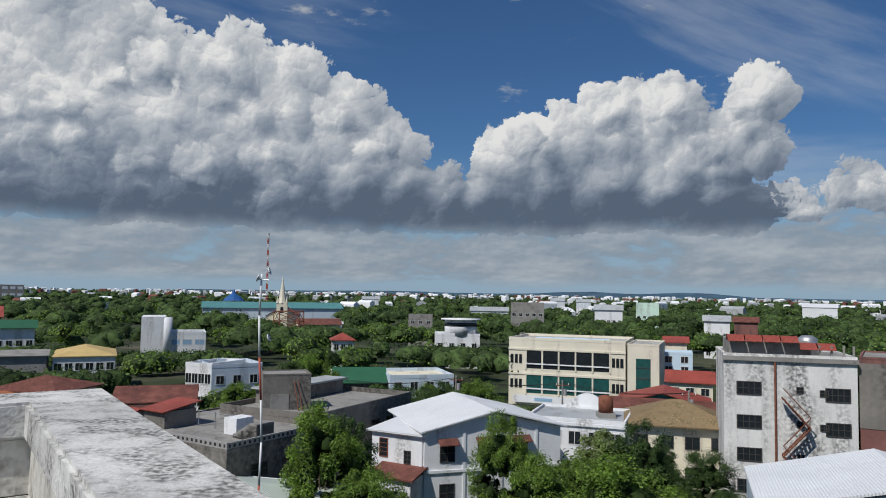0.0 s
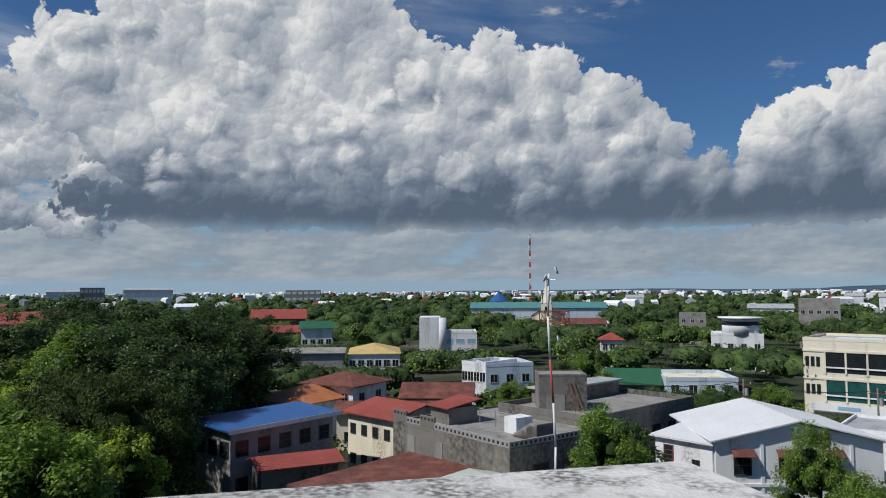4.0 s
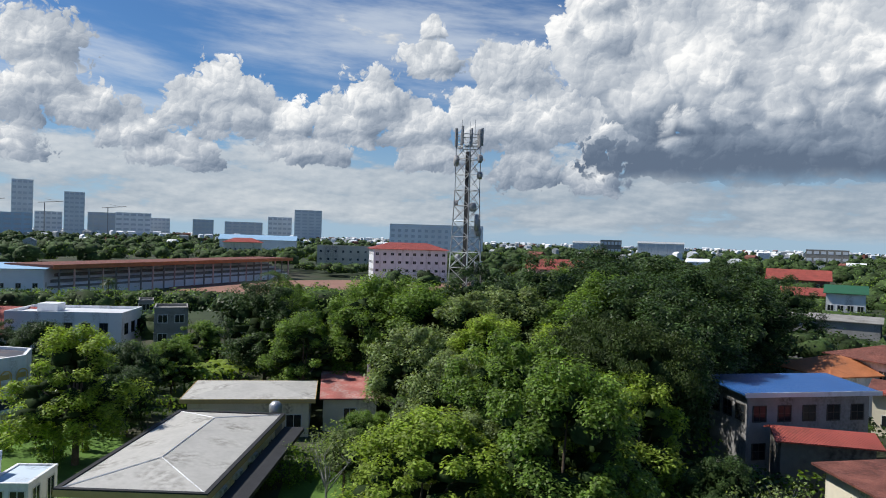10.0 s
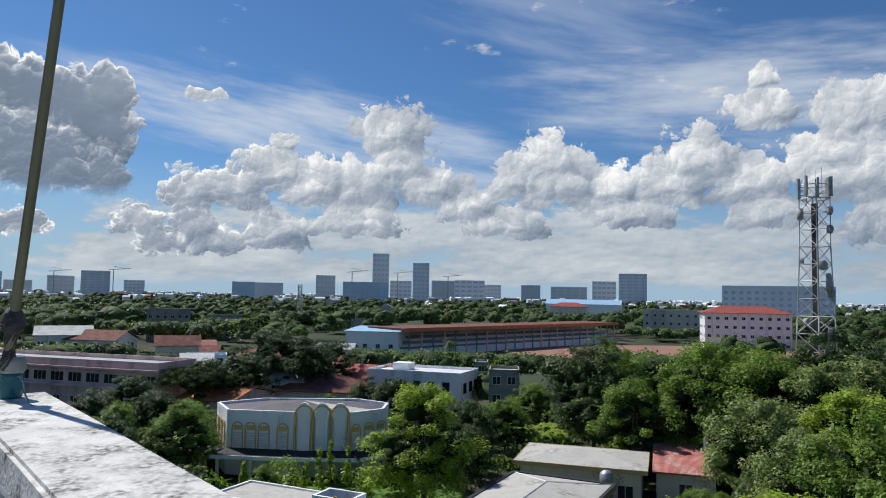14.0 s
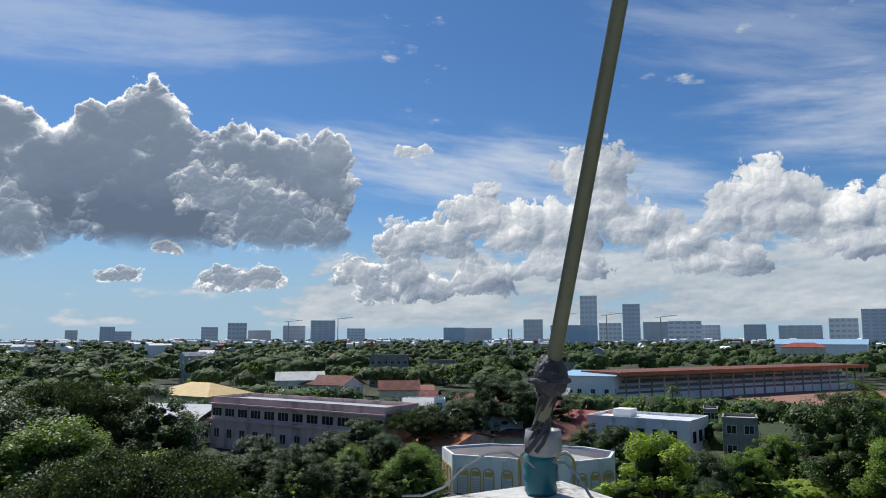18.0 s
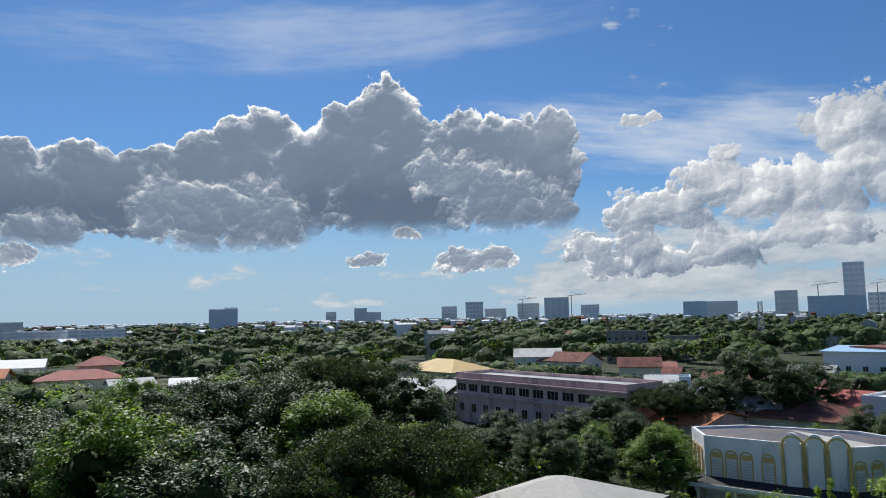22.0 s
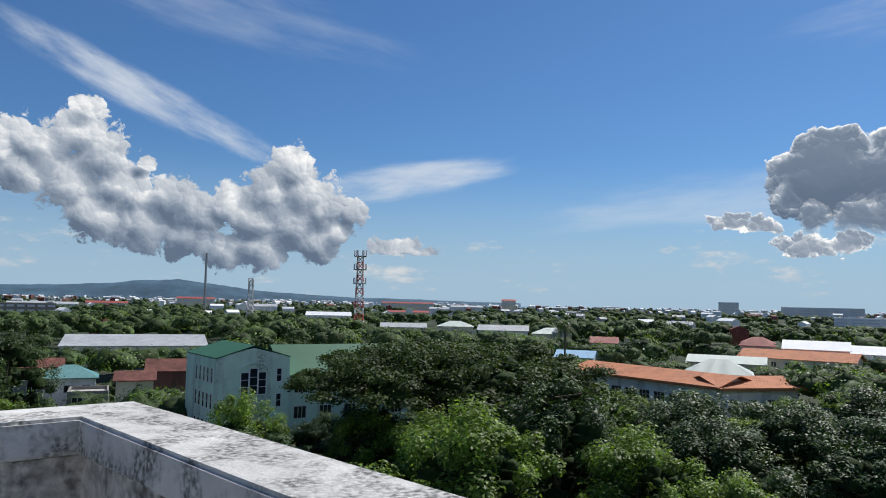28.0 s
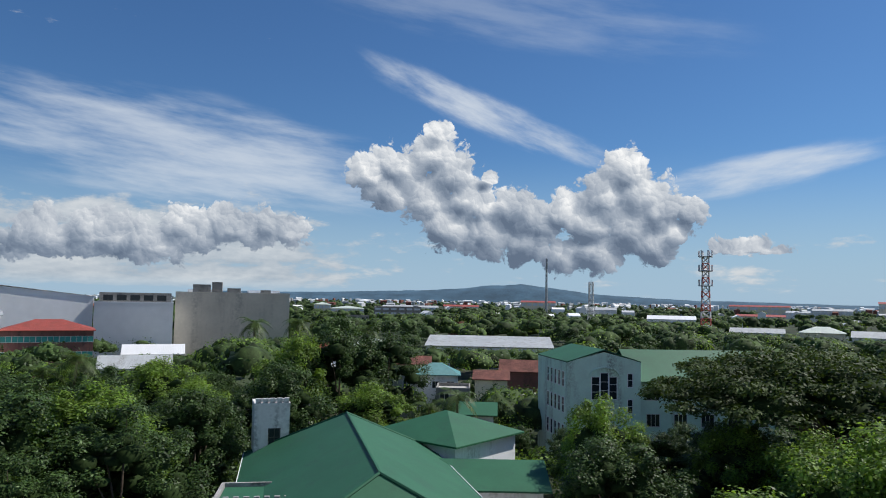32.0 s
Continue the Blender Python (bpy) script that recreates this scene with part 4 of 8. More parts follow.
def ridge_line(name, label, az0, az1, d, height, seed, material):
    """A far range of hills: an uneven crest with a sloping flank."""
    n = 120
    vs, fs = [], []
    for i in range(n + 1):
        u = i / n
        az = az0 + (az1 - az0) * u
        hgt = height(u) * (1 + 0.10 * noise.noise((u * 22, seed, 0)) + 0.05 * noise.noise((u * 70, seed, 1)))
        for dd, k in ((-260, 0.0), (-120, 0.62), (0, 1.0), (240, 0.0)):
            vs.append(polar(az, d + dd, max(hgt * k, -1)))
    for i in range(n):
        for j in range(3):
            a = i * 4 + j
            fs.append((a, a + 4, a + 5, a + 1))
    ob = new(name, np_mesh(name, vs, fs, material, True))
    return tagged(ob, label, "hills", kind="structure")


def bump_at(u, c, w):
    return math.exp(-((u - c) / w) ** 2)


# both ranges get their blue haze from the material colour
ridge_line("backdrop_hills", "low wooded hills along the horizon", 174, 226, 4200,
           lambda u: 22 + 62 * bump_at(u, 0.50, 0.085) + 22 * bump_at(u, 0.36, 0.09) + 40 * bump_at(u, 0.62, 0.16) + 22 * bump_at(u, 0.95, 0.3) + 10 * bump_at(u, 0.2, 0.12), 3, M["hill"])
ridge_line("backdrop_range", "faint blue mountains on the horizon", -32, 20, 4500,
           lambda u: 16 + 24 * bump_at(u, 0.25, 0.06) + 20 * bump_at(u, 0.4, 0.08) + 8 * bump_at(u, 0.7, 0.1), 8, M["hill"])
sb = bmesh.new()
sb.faces.new([sb.verts.new(polar(a, r, 1.0)) for a, r in ((172, 3300), (172, 4700), (178, 4750), (186, 4700), (186, 3300))])
tagged(part("water", sb, M["sea"]), "strip of blue sea at the horizon", "sea", kind="structure")


# ---- the roof the camera stands on ----
DECK, TOP = 18.52, 19.575
CORNERS = [Vector((-1.42, 3.05, 0)), Vector((-5.85, 0.03, 0)), Vector((-1.42, -4.49, 0)), Vector((1.83, -1.62, 0))]
CEN = sum(CORNERS, Vector()) / 4


def inset(pts, d):
    """The polygon moved inwards by d."""
    n, out = len(pts), []
    for i in range(n):
        a, b, c = pts[i - 1], pts[i], pts[(i + 1) % n]
        e1, e2 = (b - a).normalized(), (c - b).normalized()
        n1, n2 = Vector((-e1.y, e1.x, 0)), Vector((-e2.y, e2.x, 0))
        k = (n1 + n2).normalized()
        out.append(b + k * (d / max(0.2, k.dot(n1))))
    return out


def loop_wall(bm, outer, inner, z0, z1, i, bevel=0.0):
    j = (i + 1) % 4
    q = [outer[i], outer[j], inner[j], inner[i]]
    lo = [bm.verts.new((p.x, p.y, z0)) for p in q]
    hi = [bm.verts.new((p.x, p.y, z1)) for p in q]
    bm.faces.new(lo[::-1]), bm.faces.new(hi)
    for k in range(4):
        m = (k + 1) % 4
        bm.faces.new((lo[k], lo[m], hi[m], hi[k]))
    return bm


def rough_top(bm, cuts=14, amp=0.004):
    bmesh.ops.recalc_face_normals(bm, faces=bm.faces)
    bmesh.ops.bevel(bm, geom=[e for e in bm.edges if e.calc_length() > 0.5], offset=0.012, segments=2, affect="EDGES")
    bmesh.ops.subdivide_edges(bm, edges=[e for e in bm.edges if e.calc_length() > 0.6], cuts=cuts, use_grid_fill=True)
    for v in bm.verts:
        v.co += Vector((noise.noise(v.co * 6), noise.noise(v.co * 6 + Vector((9, 0, 0))), 0.7 * noise.noise(v.co * 9))) * amp
    return bm


in_cap, in_wall, out_wall = inset(CORNERS, 0.31), inset(CORNERS, 0.26), inset(CORNERS, 0.05)
for i in range(4):
    e = (CORNERS[(i + 1) % 4] - CORNERS[i]).normalized()
    root = thing("wall_" + ("northwest", "southwest", "southeast", "northeast")[i], "white plastered parapet with a mildewed flat coping", "parapet", Matrix.Identity(4), kind="structure")
    part("coping", rough_top(loop_wall(bmesh.new(), CORNERS, in_cap, TOP - 0.13, TOP, i)), M["plaster"], root, "white coping spotted with black mildew", False)
    part("band", loop_wall(bmesh.new(), inset(CORNERS, 0.03), inset(CORNERS, 0.285), TOP - 0.33, TOP - 0.134, i), M["plaster_in"], root)
    part("panel", loop_wall(bmesh.new(), out_wall, in_wall, DECK - 0.05, TOP - 0.334, i), M["plaster_in"], root)
    # short piers standing proud of the inner panel, and a dark drain slot
    a, b = in_wall[i], in_wall[(i + 1) % 4]
    nrm = Vector((-e.y, e.x, 0))
    L = (b - a).length
    for u in (0.0, 0.5, 1.0):
        p = a + e * (0.1 + (L - 0.2) * u)
        bm = bx(-0.1, 0.1, -0.01, 0.03, DECK, TOP - 0.335)
        part("pier", bm, M["plaster_in"], root, m=Matrix.Translation((p.x, p.y, 0)) @ Matrix.Rotation(math.atan2(e.y, e.x), 4, "Z"))
    for u in (0.28, 0.75):
        p = a + e * L * u
        part("slot", bx(-0.06, 0.06, -0.02, 0.006, TOP - 0.62, TOP - 0.42), M["black"], root, "dark slot with a rusty edge", m=Matrix.Translation((p.x, p.y, 0)) @ Matrix.Rotation(math.atan2(e.y, e.x), 4, "Z"))
db = bmesh.new()
slab(db, [(p.x, p.y, DECK) for p in inset(CORNERS, 0.1)], 0.25)
tagged(part("floor", db, M["roof_deck"]), "grey weathered concrete roof deck", "roof deck", kind="structure")
tb = bmesh.new()
slab(tb, [(p.x, p.y, DECK - 0.26) for p in inset(CORNERS, 0.06)], DECK - 0.26)
tagged(part("wall_tower", tb, M["white"]), "white painted tower walls below the roof deck", "wall", kind="structure")

# leaning pole in a bottle socket on the corner
POLE = Vector((-5.645, -0.016, TOP))
root = thing("antenna_pole", "leaning greenish metal pole taped into a plastic bottle", "pole", Matrix.Translation(POLE))
lean = Vector((0.275, 0.216, 1.0)).normalized()
SOCKET = Vector((-0.003, -0.031, 0.0))  # where the pole's line meets the coping
part("pole", bar(bmesh.new(), SOCKET + lean * 0.2, SOCKET + lean * 3.6, 0.0185, 0.017, 12), M["polemetal"], root, smooth=True)
part("bottle", lathe(bmesh.new(), [(0.037, 0.001), (0.042, 0.012), (0.038, 0.028), (0.043, 0.04), (0.039, 0.054), (0.043, 0.068), (0.039, 0.082), (0.041, 0.096)], 18), M["bottle"], root, "teal plastic bottle base", True)
part("collar", lathe(bmesh.new(), [(0.038, 0.097), (0.046, 0.106), (0.047, 0.14), (0.044, 0.16), (0.04, 0.16), (0.04, 0.12)], 18), M["clear"], root, "cloudy plastic collar", True, Matrix.Translation((0.012, 0.008, 0)))
rng = random.Random(5)
for k in range(9):
    b = bmesh.new()
    a0 = k * 0.9
    pts = [SOCKET + lean * (0.11 + 0.18 * s / 8) / lean.z + Vector((math.cos(a0 + s * 0.5), math.sin(a0 + s * 0.5), 0)) * (0.012 + 0.018 * abs(s / 8 - 0.5) * 2 * rng.uniform(0.7, 1.1)) for s in range(9)]
    part("binding", tube(b, pts, rng.uniform(0.004, 0.008), 5), M["tape"], root, smooth=True)
part("wrap", lathe(bmesh.new(), [(0.018, -0.05), (0.036, -0.038), (0.044, -0.01), (0.041, 0.015), (0.03, 0.038), (0.021, 0.05)], 14), M["tape"], root, "knotted grey tape", True, Matrix.Translation(SOCKET + lean * 0.315))
b = bmesh.new()
tube(b, [SOCKET + lean * 0.3 + Vector((math.cos(s * 0.7), math.sin(s * 0.7), 0.05 * math.sin(s))) * 0.047 for s in range(10)], 0.007, 5)
part("binding", b, M["tape"], root)
b = bmesh.new()
tube(b, [Vector((0.03 + 0.012 * s, -0.05 * s + 0.02, max(0.006, 0.11 * math.sin(s * 0.5 + 0.4)))) for s in range(8)], 0.003, 5)
part("strap", b, M["clear"], root, "loose clear plastic strap")
b = bmesh.new()
tube(b, [Vector((-0.02 + 0.04 * s, 0.03 * s, max(0.006, 0.09 * math.sin(s * 0.55 + 0.6)))) for s in range(7)], 0.0035, 5)
part("strap", b, M["clear"], root, "loose clear plastic strap")

# ---- houses, street side ----
# ivory commercial block, open gallery fronts drawn with flat dark panels for their shade
root, w, dp = house("commercial_building", "ivory three-storey commercial building with open galleries and solar panels", (12.2, 132.0), (31.6, 124.7), 14, 11.6, M["ivory"],
                    floors=0, cols=0, side=0, category="building", low=0, roofm=M["membrane"], parapet=0.5)
a, b = w / 2, dp / 2
for k, z in enumerate((2.2, 6.6)):
    # dark glassy sheet on the wall face in place of the gallery's shade
    part("gallery_recess", bx(-a + 3.2, a - 2.6, -b - 0.02, -b + 0.01, z, z + 3.2), M["greenglass"] if k == 0 else M["glass"], root, "deep shaded gallery behind railings")
    for i in range(6):
        x = -a + 3.2 + (w - 5.8) * i / 5
        part("column", bx(x - 0.14, x + 0.14, -b - 0.16, -b - 0.021, z - 0.2, z + 3.2), M["ivory"], root)
    part("railing", bx(-a + 3.2, a - 2.6, -b - 0.24, -b - 0.165, z + 0.72, z + 0.95), M["white"], root, "white railing band")
    part("ledge", bx(-a - 0.05, a + 0.05, -b - 0.14, -b - 0.005, z + 3.25, z + 3.6), M["ivory"], root)
    for x in (-a + 0.6, -a + 1.4, -a + 2.2, a - 2.0, a - 1.3, a - 0.6):
        window(root, 0.45, 1.5, Matrix.Translation((x, -b, z + 0.9)), M["darkframe"], bars=(0, 0))
part("sign_board", bx(-a + 1, a - 3, -b - 0.8, -b - 0.72, 0.6, 1.9), M["white"], root, "white shop sign with plain dark bars")
part("sign_text", bx(-a + 5, -a + 8.2, -b - 0.84, -b - 0.805, 0.95, 1.5), M["skyblue"], root)
for i in range(4):
    part("solar_panel", bx(-a + 4 + i * 3.4, -a + 7.2 + i * 3.4, -b + 1.0, -b + 5.2, 0, 0.08), M["farblue"], root, "dark solar panel",
         m=Matrix.Translation((0, 0, 12.1)) @ Matrix.Rotation(radians(6), 4, "X"))
root, w2, dp2 = house("commercial_annex", "ivory end block with a tall green glass stair window", (31.9, 124.5), (36.8, 122.6), 13, 11.4, M["ivory"], floors=0, cols=0, side=0, category="building", low=1, roofm=M["membrane"], parapet=0.3)
part("stair_window", bx(-1.2, 1.2, -dp2 / 2 - 0.06, -dp2 / 2 - 0.004, 2.2, 9.2), M["greenglass"], root, "tall green glazing")
for z in (4.0, 5.8, 7.6):
    part("mullion", bx(-1.25, 1.25, -dp2 / 2 - 0.12, -dp2 / 2 - 0.062, z, z + 0.12), M["darkframe"], root)

# mildewed white tenement with an iron stair
root, w, dp = house("old_tenement", "mildewed white four-storey tenement with rusty fire stair", (26.6, 68.4), (37.4, 65.2), 9, 14.5, M["oldwhite"], floors=0, cols=0, side=0, category="building", low=1, roofm=M["concrete"], parapet=0.25)
a, b = w / 2, dp / 2
for z in (2.0, 4.9, 7.9, 11.0):
    window(root, 2.0, 1.1, Matrix.Translation((-a + 2.2, -b, z)), M["darkframe"], bars=(3, 1))
    window(root, 1.9, 1.1, Matrix.Translation((a - 1.6, -b, z - 0.3)), M["darkframe"], bars=(3, 1))
    window(root, 0.5, 0.5, Matrix.Translation((0.9, -b, z + 0.3)), M["darkframe"], bars=(1, 1))
    window(root, 0.6, 0.5, Matrix.Translation((2.9, -b, z + 0.1)), M["darkframe"], bars=(1, 1))
part("pipe", bar(bmesh.new(), (-a + 4.45, -b - 0.12, 0), (-a + 4.45, -b - 0.12, 14.4), 0.1), M["rust"], root, "rust-stained downpipe")
part("ledge", bx(-a - 0.1, a + 0.1, -b - 0.25, -b - 0.005, 14.1, 14.5), M["concrete"], root)
for k in range(4):
    z0 = 0.5 + 2.6 * k
    s = 1 if k % 2 == 0 else -1
    xa, xb = (-a + 4.9, -a + 7.2) if s > 0 else (-a + 7.2, -a + 4.9)
    f = part("stair_flight", bar(bar(bmesh.new(), (xa, -b - 0.5, z0), (xb, -b - 0.5, z0 + 2.6), 0.07), (xa, -b - 1.2, z0), (xb, -b - 1.2, z0 + 2.6), 0.07), M["rust"], root, "rusty iron stair")
    for i in range(8):
        u = (i + 0.5) / 8
        part("tread", bx(-0.14, 0.14, -0.35, 0.35, -0.02, 0.02), M["rust"], f, m=Matrix.Translation((xa + (xb - xa) * u, -b - 0.85, z0 + 2.6 * u)))
    part("rail", bar(bmesh.new(), (xa, -b - 1.25, z0 + 0.95), (xb, -b - 1.25, z0 + 3.55), 0.05), M["rust"], f)
for i in range(6):
    x0 = -a + 0.4 + i * 1.55
    pts = [(0, -1.1 + 2.2 * k / 8, 0.55 * math.sin(math.pi * k / 8)) for k in range(9)]
    bm = bmesh.new()
    for p, q in zip(pts, pts[1:]):
        slab(bm, [(0, p[1], p[2]), (1.45, p[1], p[2]), (1.45, q[1], q[2]), (0, q[1], q[2])], 0.04)
    part("roof_sheet", bm, M["redroof"], root, "rusty red curved roof sheet", m=Matrix.Translation((x0, -b + 1.0, 15.3 + (0.6 if i < 4 else 0.0))))
part("penthouse", bx(-a + 0.6, a - 3.6, -b + 1.0, b - 1, 14.56, 15.9), M["concrete"], root)
for x in (2.6, 3.6, 4.6, 5.4):
    part("post", bx(x - 0.08, x + 0.08, -b + 0.1, -b + 0.26, 14.76, 15.7), M["concrete"], root)
tank = thing("water_tank", "grey steel water tank on the tenement roof", "water tank", Matrix.Translation((35.6, 70.5, 14.56)))
part("drum", lathe(bmesh.new(), [(0.0, 0), (0.9, 0.02), (0.9, 1.5), (0.5, 1.8), (0.1, 1.85)], 18), M["steel"], tank, smooth=True)
root, w, dp = house("brick_block", "dull maroon windowless block beside the tenement", (37.8, 65.6), (50.0, 58.0), 9, 14.6, M["brown"], floors=0, cols=0, side=0, category="building", low=2, roofm=M["concrete"], parapet=0.2)
part("render_coat", bx(-w / 2 - 0.02, w / 2, -dp / 2 - 0.05, -dp / 2 - 0.005, 8.4, 14.2), M["grey"], root, "stained grey render")

# pale blue gable close by
house("blue_gabled_house", "pale blue gabled house with a white roof", (16.2, 37.0), (29.5, 32.5), 9, 9.4, M["bluewall"], "gable", M["whiteroof"], 1.6, 0.15, floors=0, cols=0, side=0, ridge="y", low=2)
root, w, dp = house("white_lean_to", "small white lean-to with a slanted roof", (14.2, 36.5), (16.3, 35.8), 4, 7.6, M["white"], "shed", M["whiteroof"], 0.8, 0.1, floors=0, cols=0, side=0, low=2)

# beige house with a mossy hip roof, curved white shop
house("beige_house", "beige two-storey house with a mossy brown hip roof", (19.8, 77.0), (29.8, 74.5), 9, 6.4, M["cream"], "hip", M["brownroof"], 2.1, 0.7, floors=2, cols=4, side=3, win=(1.3, 1.2), framem=M["darkframe"])
root, w, dp = house("curved_front_shop", "white flat-roofed shop with a curved parapet", (9.2, 78.5), (19.0, 75.0), 9, 6.6, M["white"], floors=2, cols=5, side=2, roofm=M["greyroof"], parapet=0.35, category="shop")
bm = bmesh.new()
top = [(-2.6 + 5.2 * k / 14, dp / 2 - 0.1, 6.95 + 1.5 * math.sin(math.pi * k / 14)) for k in range(15)]
v0 = [bm.verts.new(p) for p in top] + [bm.verts.new((2.6, dp / 2 - 0.1, 6.6)), bm.verts.new((-2.6, dp / 2 - 0.1, 6.6))]
v1 = [bm.verts.new(v.co + Vector((0, 0.3, 0))) for v in v0]
bm.faces.new(v0), bm.faces.new(v1[::-1])
for i in range(len(v0)):
    j = (i + 1) % len(v0)
    bm.faces.new((v0[j], v0[i], v1[i], v1[j]))
part("curved_parapet", bm, M["white"], root, "white half-round parapet")
part("cornice", bx(-w / 2 - 0.15, w / 2 + 0.15, -dp / 2 - 0.2, -dp / 2 - 0.04, 6.2, 6.5), M["white"], root)
house("red_gabled_house", "green-walled house with a steep red roof", (26.5, 108.0), (38.0, 104.0), 9, 4.2, M["teal"], "gable", M["redroof"], 1.6, 0.8, floors=1, cols=3, side=2, ridge="y")
house("red_low_house", "low house with a red metal roof", (22.0, 98.0), (37.0, 93.0), 8, 4.4, M["brown"], "gable", M["rustroof"], 1.4, 0.7, floors=1, cols=4, side=2)
house("maroon_roof_house", "house with a dark red roof behind the shop block", (33.0, 142.0), (43.0, 138.0), 8, 7.5, M["cream"], "hip", M["redroof"], 2.2, 0.7, floors=2, cols=4, side=2)
tank = thing("water_tank", "rusty water tank on a concrete stand", "water tank", Matrix.Translation((18.0, 79.5, 0)))
part("stand", bx(-0.9, 0.9, -0.9, 0.9, 0, 7.2), M["concrete"], tank)
part("drum", lathe(bmesh.new(), [(0.0, 7.2), (0.8, 7.21), (0.8, 8.9), (0.1, 9.1)], 16), M["rust"], tank, smooth=True)

# white house with red awnings
root, w, dp = house("white_house", "white two-storey house with a white metal roof and red awnings", (-1.45, 66.4), (11.6, 70.6), 12, 7.3, M["white"], "gable", M["whiteroof"], 1.6, 0.5, floors=0, cols=0, side=0, ridge="y", low=0.5)
a, b = w / 2, dp / 2
part("string_course", bx(-a - 0.1, a + 0.1, -b - 0.14, -b - 0.005, 3.5, 3.75), M["white"], root)
for i, x in enumerate((-a + 2.2, -a + 5.9, -a + 9.5)):
    for z in (0.9, 4.5):
        f = window(root, 1.3, 1.5, Matrix.Translation((x, -b, z)), M["darkframe"], bars=(1, 1))
        if z > 4:
            aw = bmesh.new()
            slab(aw, [(-0.95, -0.75, 1.6), (0.95, -0.75, 1.6), (0.95, -0.06, 2.1), (-0.95, -0.06, 2.1)], 0.08)
            part("awning", aw, M["rustroof"], f, "small rust-red tiled awning")
    part("pilaster", bx(x + 1.5, x + 1.75, -b - 0.1, -b - 0.005, 0, 7.0), M["white"], root)
root, w, dp = house("white_house_wing", "white wing of the house with a low roof", (-6.5, 69.2), (-1.7, 66.6), 10, 6.9, M["white"], "shed", M["whiteroof"], 0.8, 0.4, floors=0, cols=0, side=0, low=0.5)
for z in (1.0, 4.2):
    window(root, 0.6, 1.1, Matrix.Translation((1.2, -dp / 2, z)), M["darkframe"], bars=(1, 2))
window(root, 0.8, 1.6, Matrix.Translation((-1.4, -dp / 2, 4.6)), M["rust"], bars=(0, 3))
root, w, dp = house("porch", "low porch with a rust-red roof", (-6.2, 66.2), (-2.6, 64.4), 3, 3.4, M["white"], "shed", M["rustroof"], 0.9, 0.4, floors=1, cols=1, side=0, low=0.5, storey=3)

# bare grey concrete building
root, w, dp = house("concrete_building", "bare grey concrete building with a pierced parapet", (-31.3, 66.9), (-16.9, 57.7), 15, 7.0, M["grey"], floors=0, cols=0, side=0, category="building", low=0, roofm=M["concrete"], parapet=0.25)
a, b = w / 2, dp / 2
for i in range(15):
    x = -a + w * (i + 0.5) / 15
    tall = 1.05 if i in (0, 1, 4, 5) else 0.55
    p = part("pierced_block", bx(-w / 30 + 0.01, w / 30 - 0.01, -0.09, 0.09, 0, tall), M["grey"] if tall > 1 else M["greyblock"], root, m=Matrix.Translation((x, -b + 0.12, 7.27)))
    for hx_ in (-0.28, 0.28):
        part("hole", bx(hx_ - 0.13, hx_ + 0.13, -0.1, 0.1, tall - 0.4, tall - 0.15), M["black"], p)
for i in range(14):
    y = -b + dp * (i + 0.5) / 14
    p = part("pierced_block", bx(-dp / 28 + 0.01, dp / 28 - 0.01, -0.09, 0.09, 0, 0.5), M["greyblock"], root, m=Matrix.Translation((a - 0.12, y, 7.27)) @ Matrix.Rotation(math.pi / 2, 4, "Z"))
    for hx_ in (-0.26, 0.26):
        part("hole", bx(hx_ - 0.12, hx_ + 0.12, -0.1, 0.1, 0.12, 0.37), M["black"], p)
for x in (-a + 3.2, -a + 7.6):
    part("panel_strip", bx(x - 0.6, x + 0.6, -b - 0.07, -b - 0.004, 0.5, 6.2), M["concrete"], root, "lighter rendered strip")
for y in (-b + 3.5, -b + 7, -b + 10.5):
    window(root, 1.6, 1.0, Matrix.Translation((a, y, 4.6)) @ Matrix.Rotation(math.pi / 2, 4, "Z"), M["darkframe"], bars=(1, 1))
part("red_shed", bx(-a + 2.2, -a + 5.2, -b + 3.0, -b + 6.5, 7.06, 8.6), M["grey"], root)
bm = bmesh.new()
slab(bm, [(-a + 1.9, -b + 2.6, 8.7), (-a + 5.5, -b + 2.6, 8.7), (-a + 5.5, -b + 6.9, 9.3), (-a + 1.9, -b + 6.9, 9.3)], 0.1)
part("red_shed_roof", bm, M["redroof"], root, "small red metal roof")
part("white_hut", bx(a - 6.2, a - 4.6, -b + 5, -b + 7, 7.06, 8.5), M["white"], root)
for k in range(8):
    part("step", bx(a - 4.4 + 0.32 * k, a - 1.2, -b + 4.2, -b + 6.2, 7.06 + 0.004 * k, 7.25 + 0.18 * k), M["concrete"], root)
for x in (-a + 6.2, -a + 8.5, -a + 10.8):
    part("rail_post", bar(bmesh.new(), (x, -b + 6, 7.06), (x, -b + 6, 8.6), 0.05), M["steel"], root)
part("rail", bar(bmesh.new(), (-a + 6.2, -b + 6, 8.5), (-a + 10.8, -b + 6, 8.5), 0.04), M["steel"], root)
root, w, dp = house("stair_head", "grey concrete stair head on the roof", (-18.2, 74.0), (-13.6, 75.6), 4, 11.2, M["grey"], floors=0, cols=0, side=0, category="building", low=6, roofm=M["concrete"], parapet=0.15)
part("door_panel", bx(-1.7, 0.2, -dp / 2 - 0.05, -dp / 2 - 0.004, 7.4, 9.3), M["concrete"], root, "boarded doorway")
part("ladder", bar(bar(bmesh.new(), (1.2, -dp / 2 - 0.9, 7.0), (0.7, -dp / 2 - 0.1, 10.6), 0.05), (1.6, -dp / 2 - 0.9, 7.0), (1.1, -dp / 2 - 0.1, 10.6), 0.05), M["rust"], root, "rusty leaning ladder")
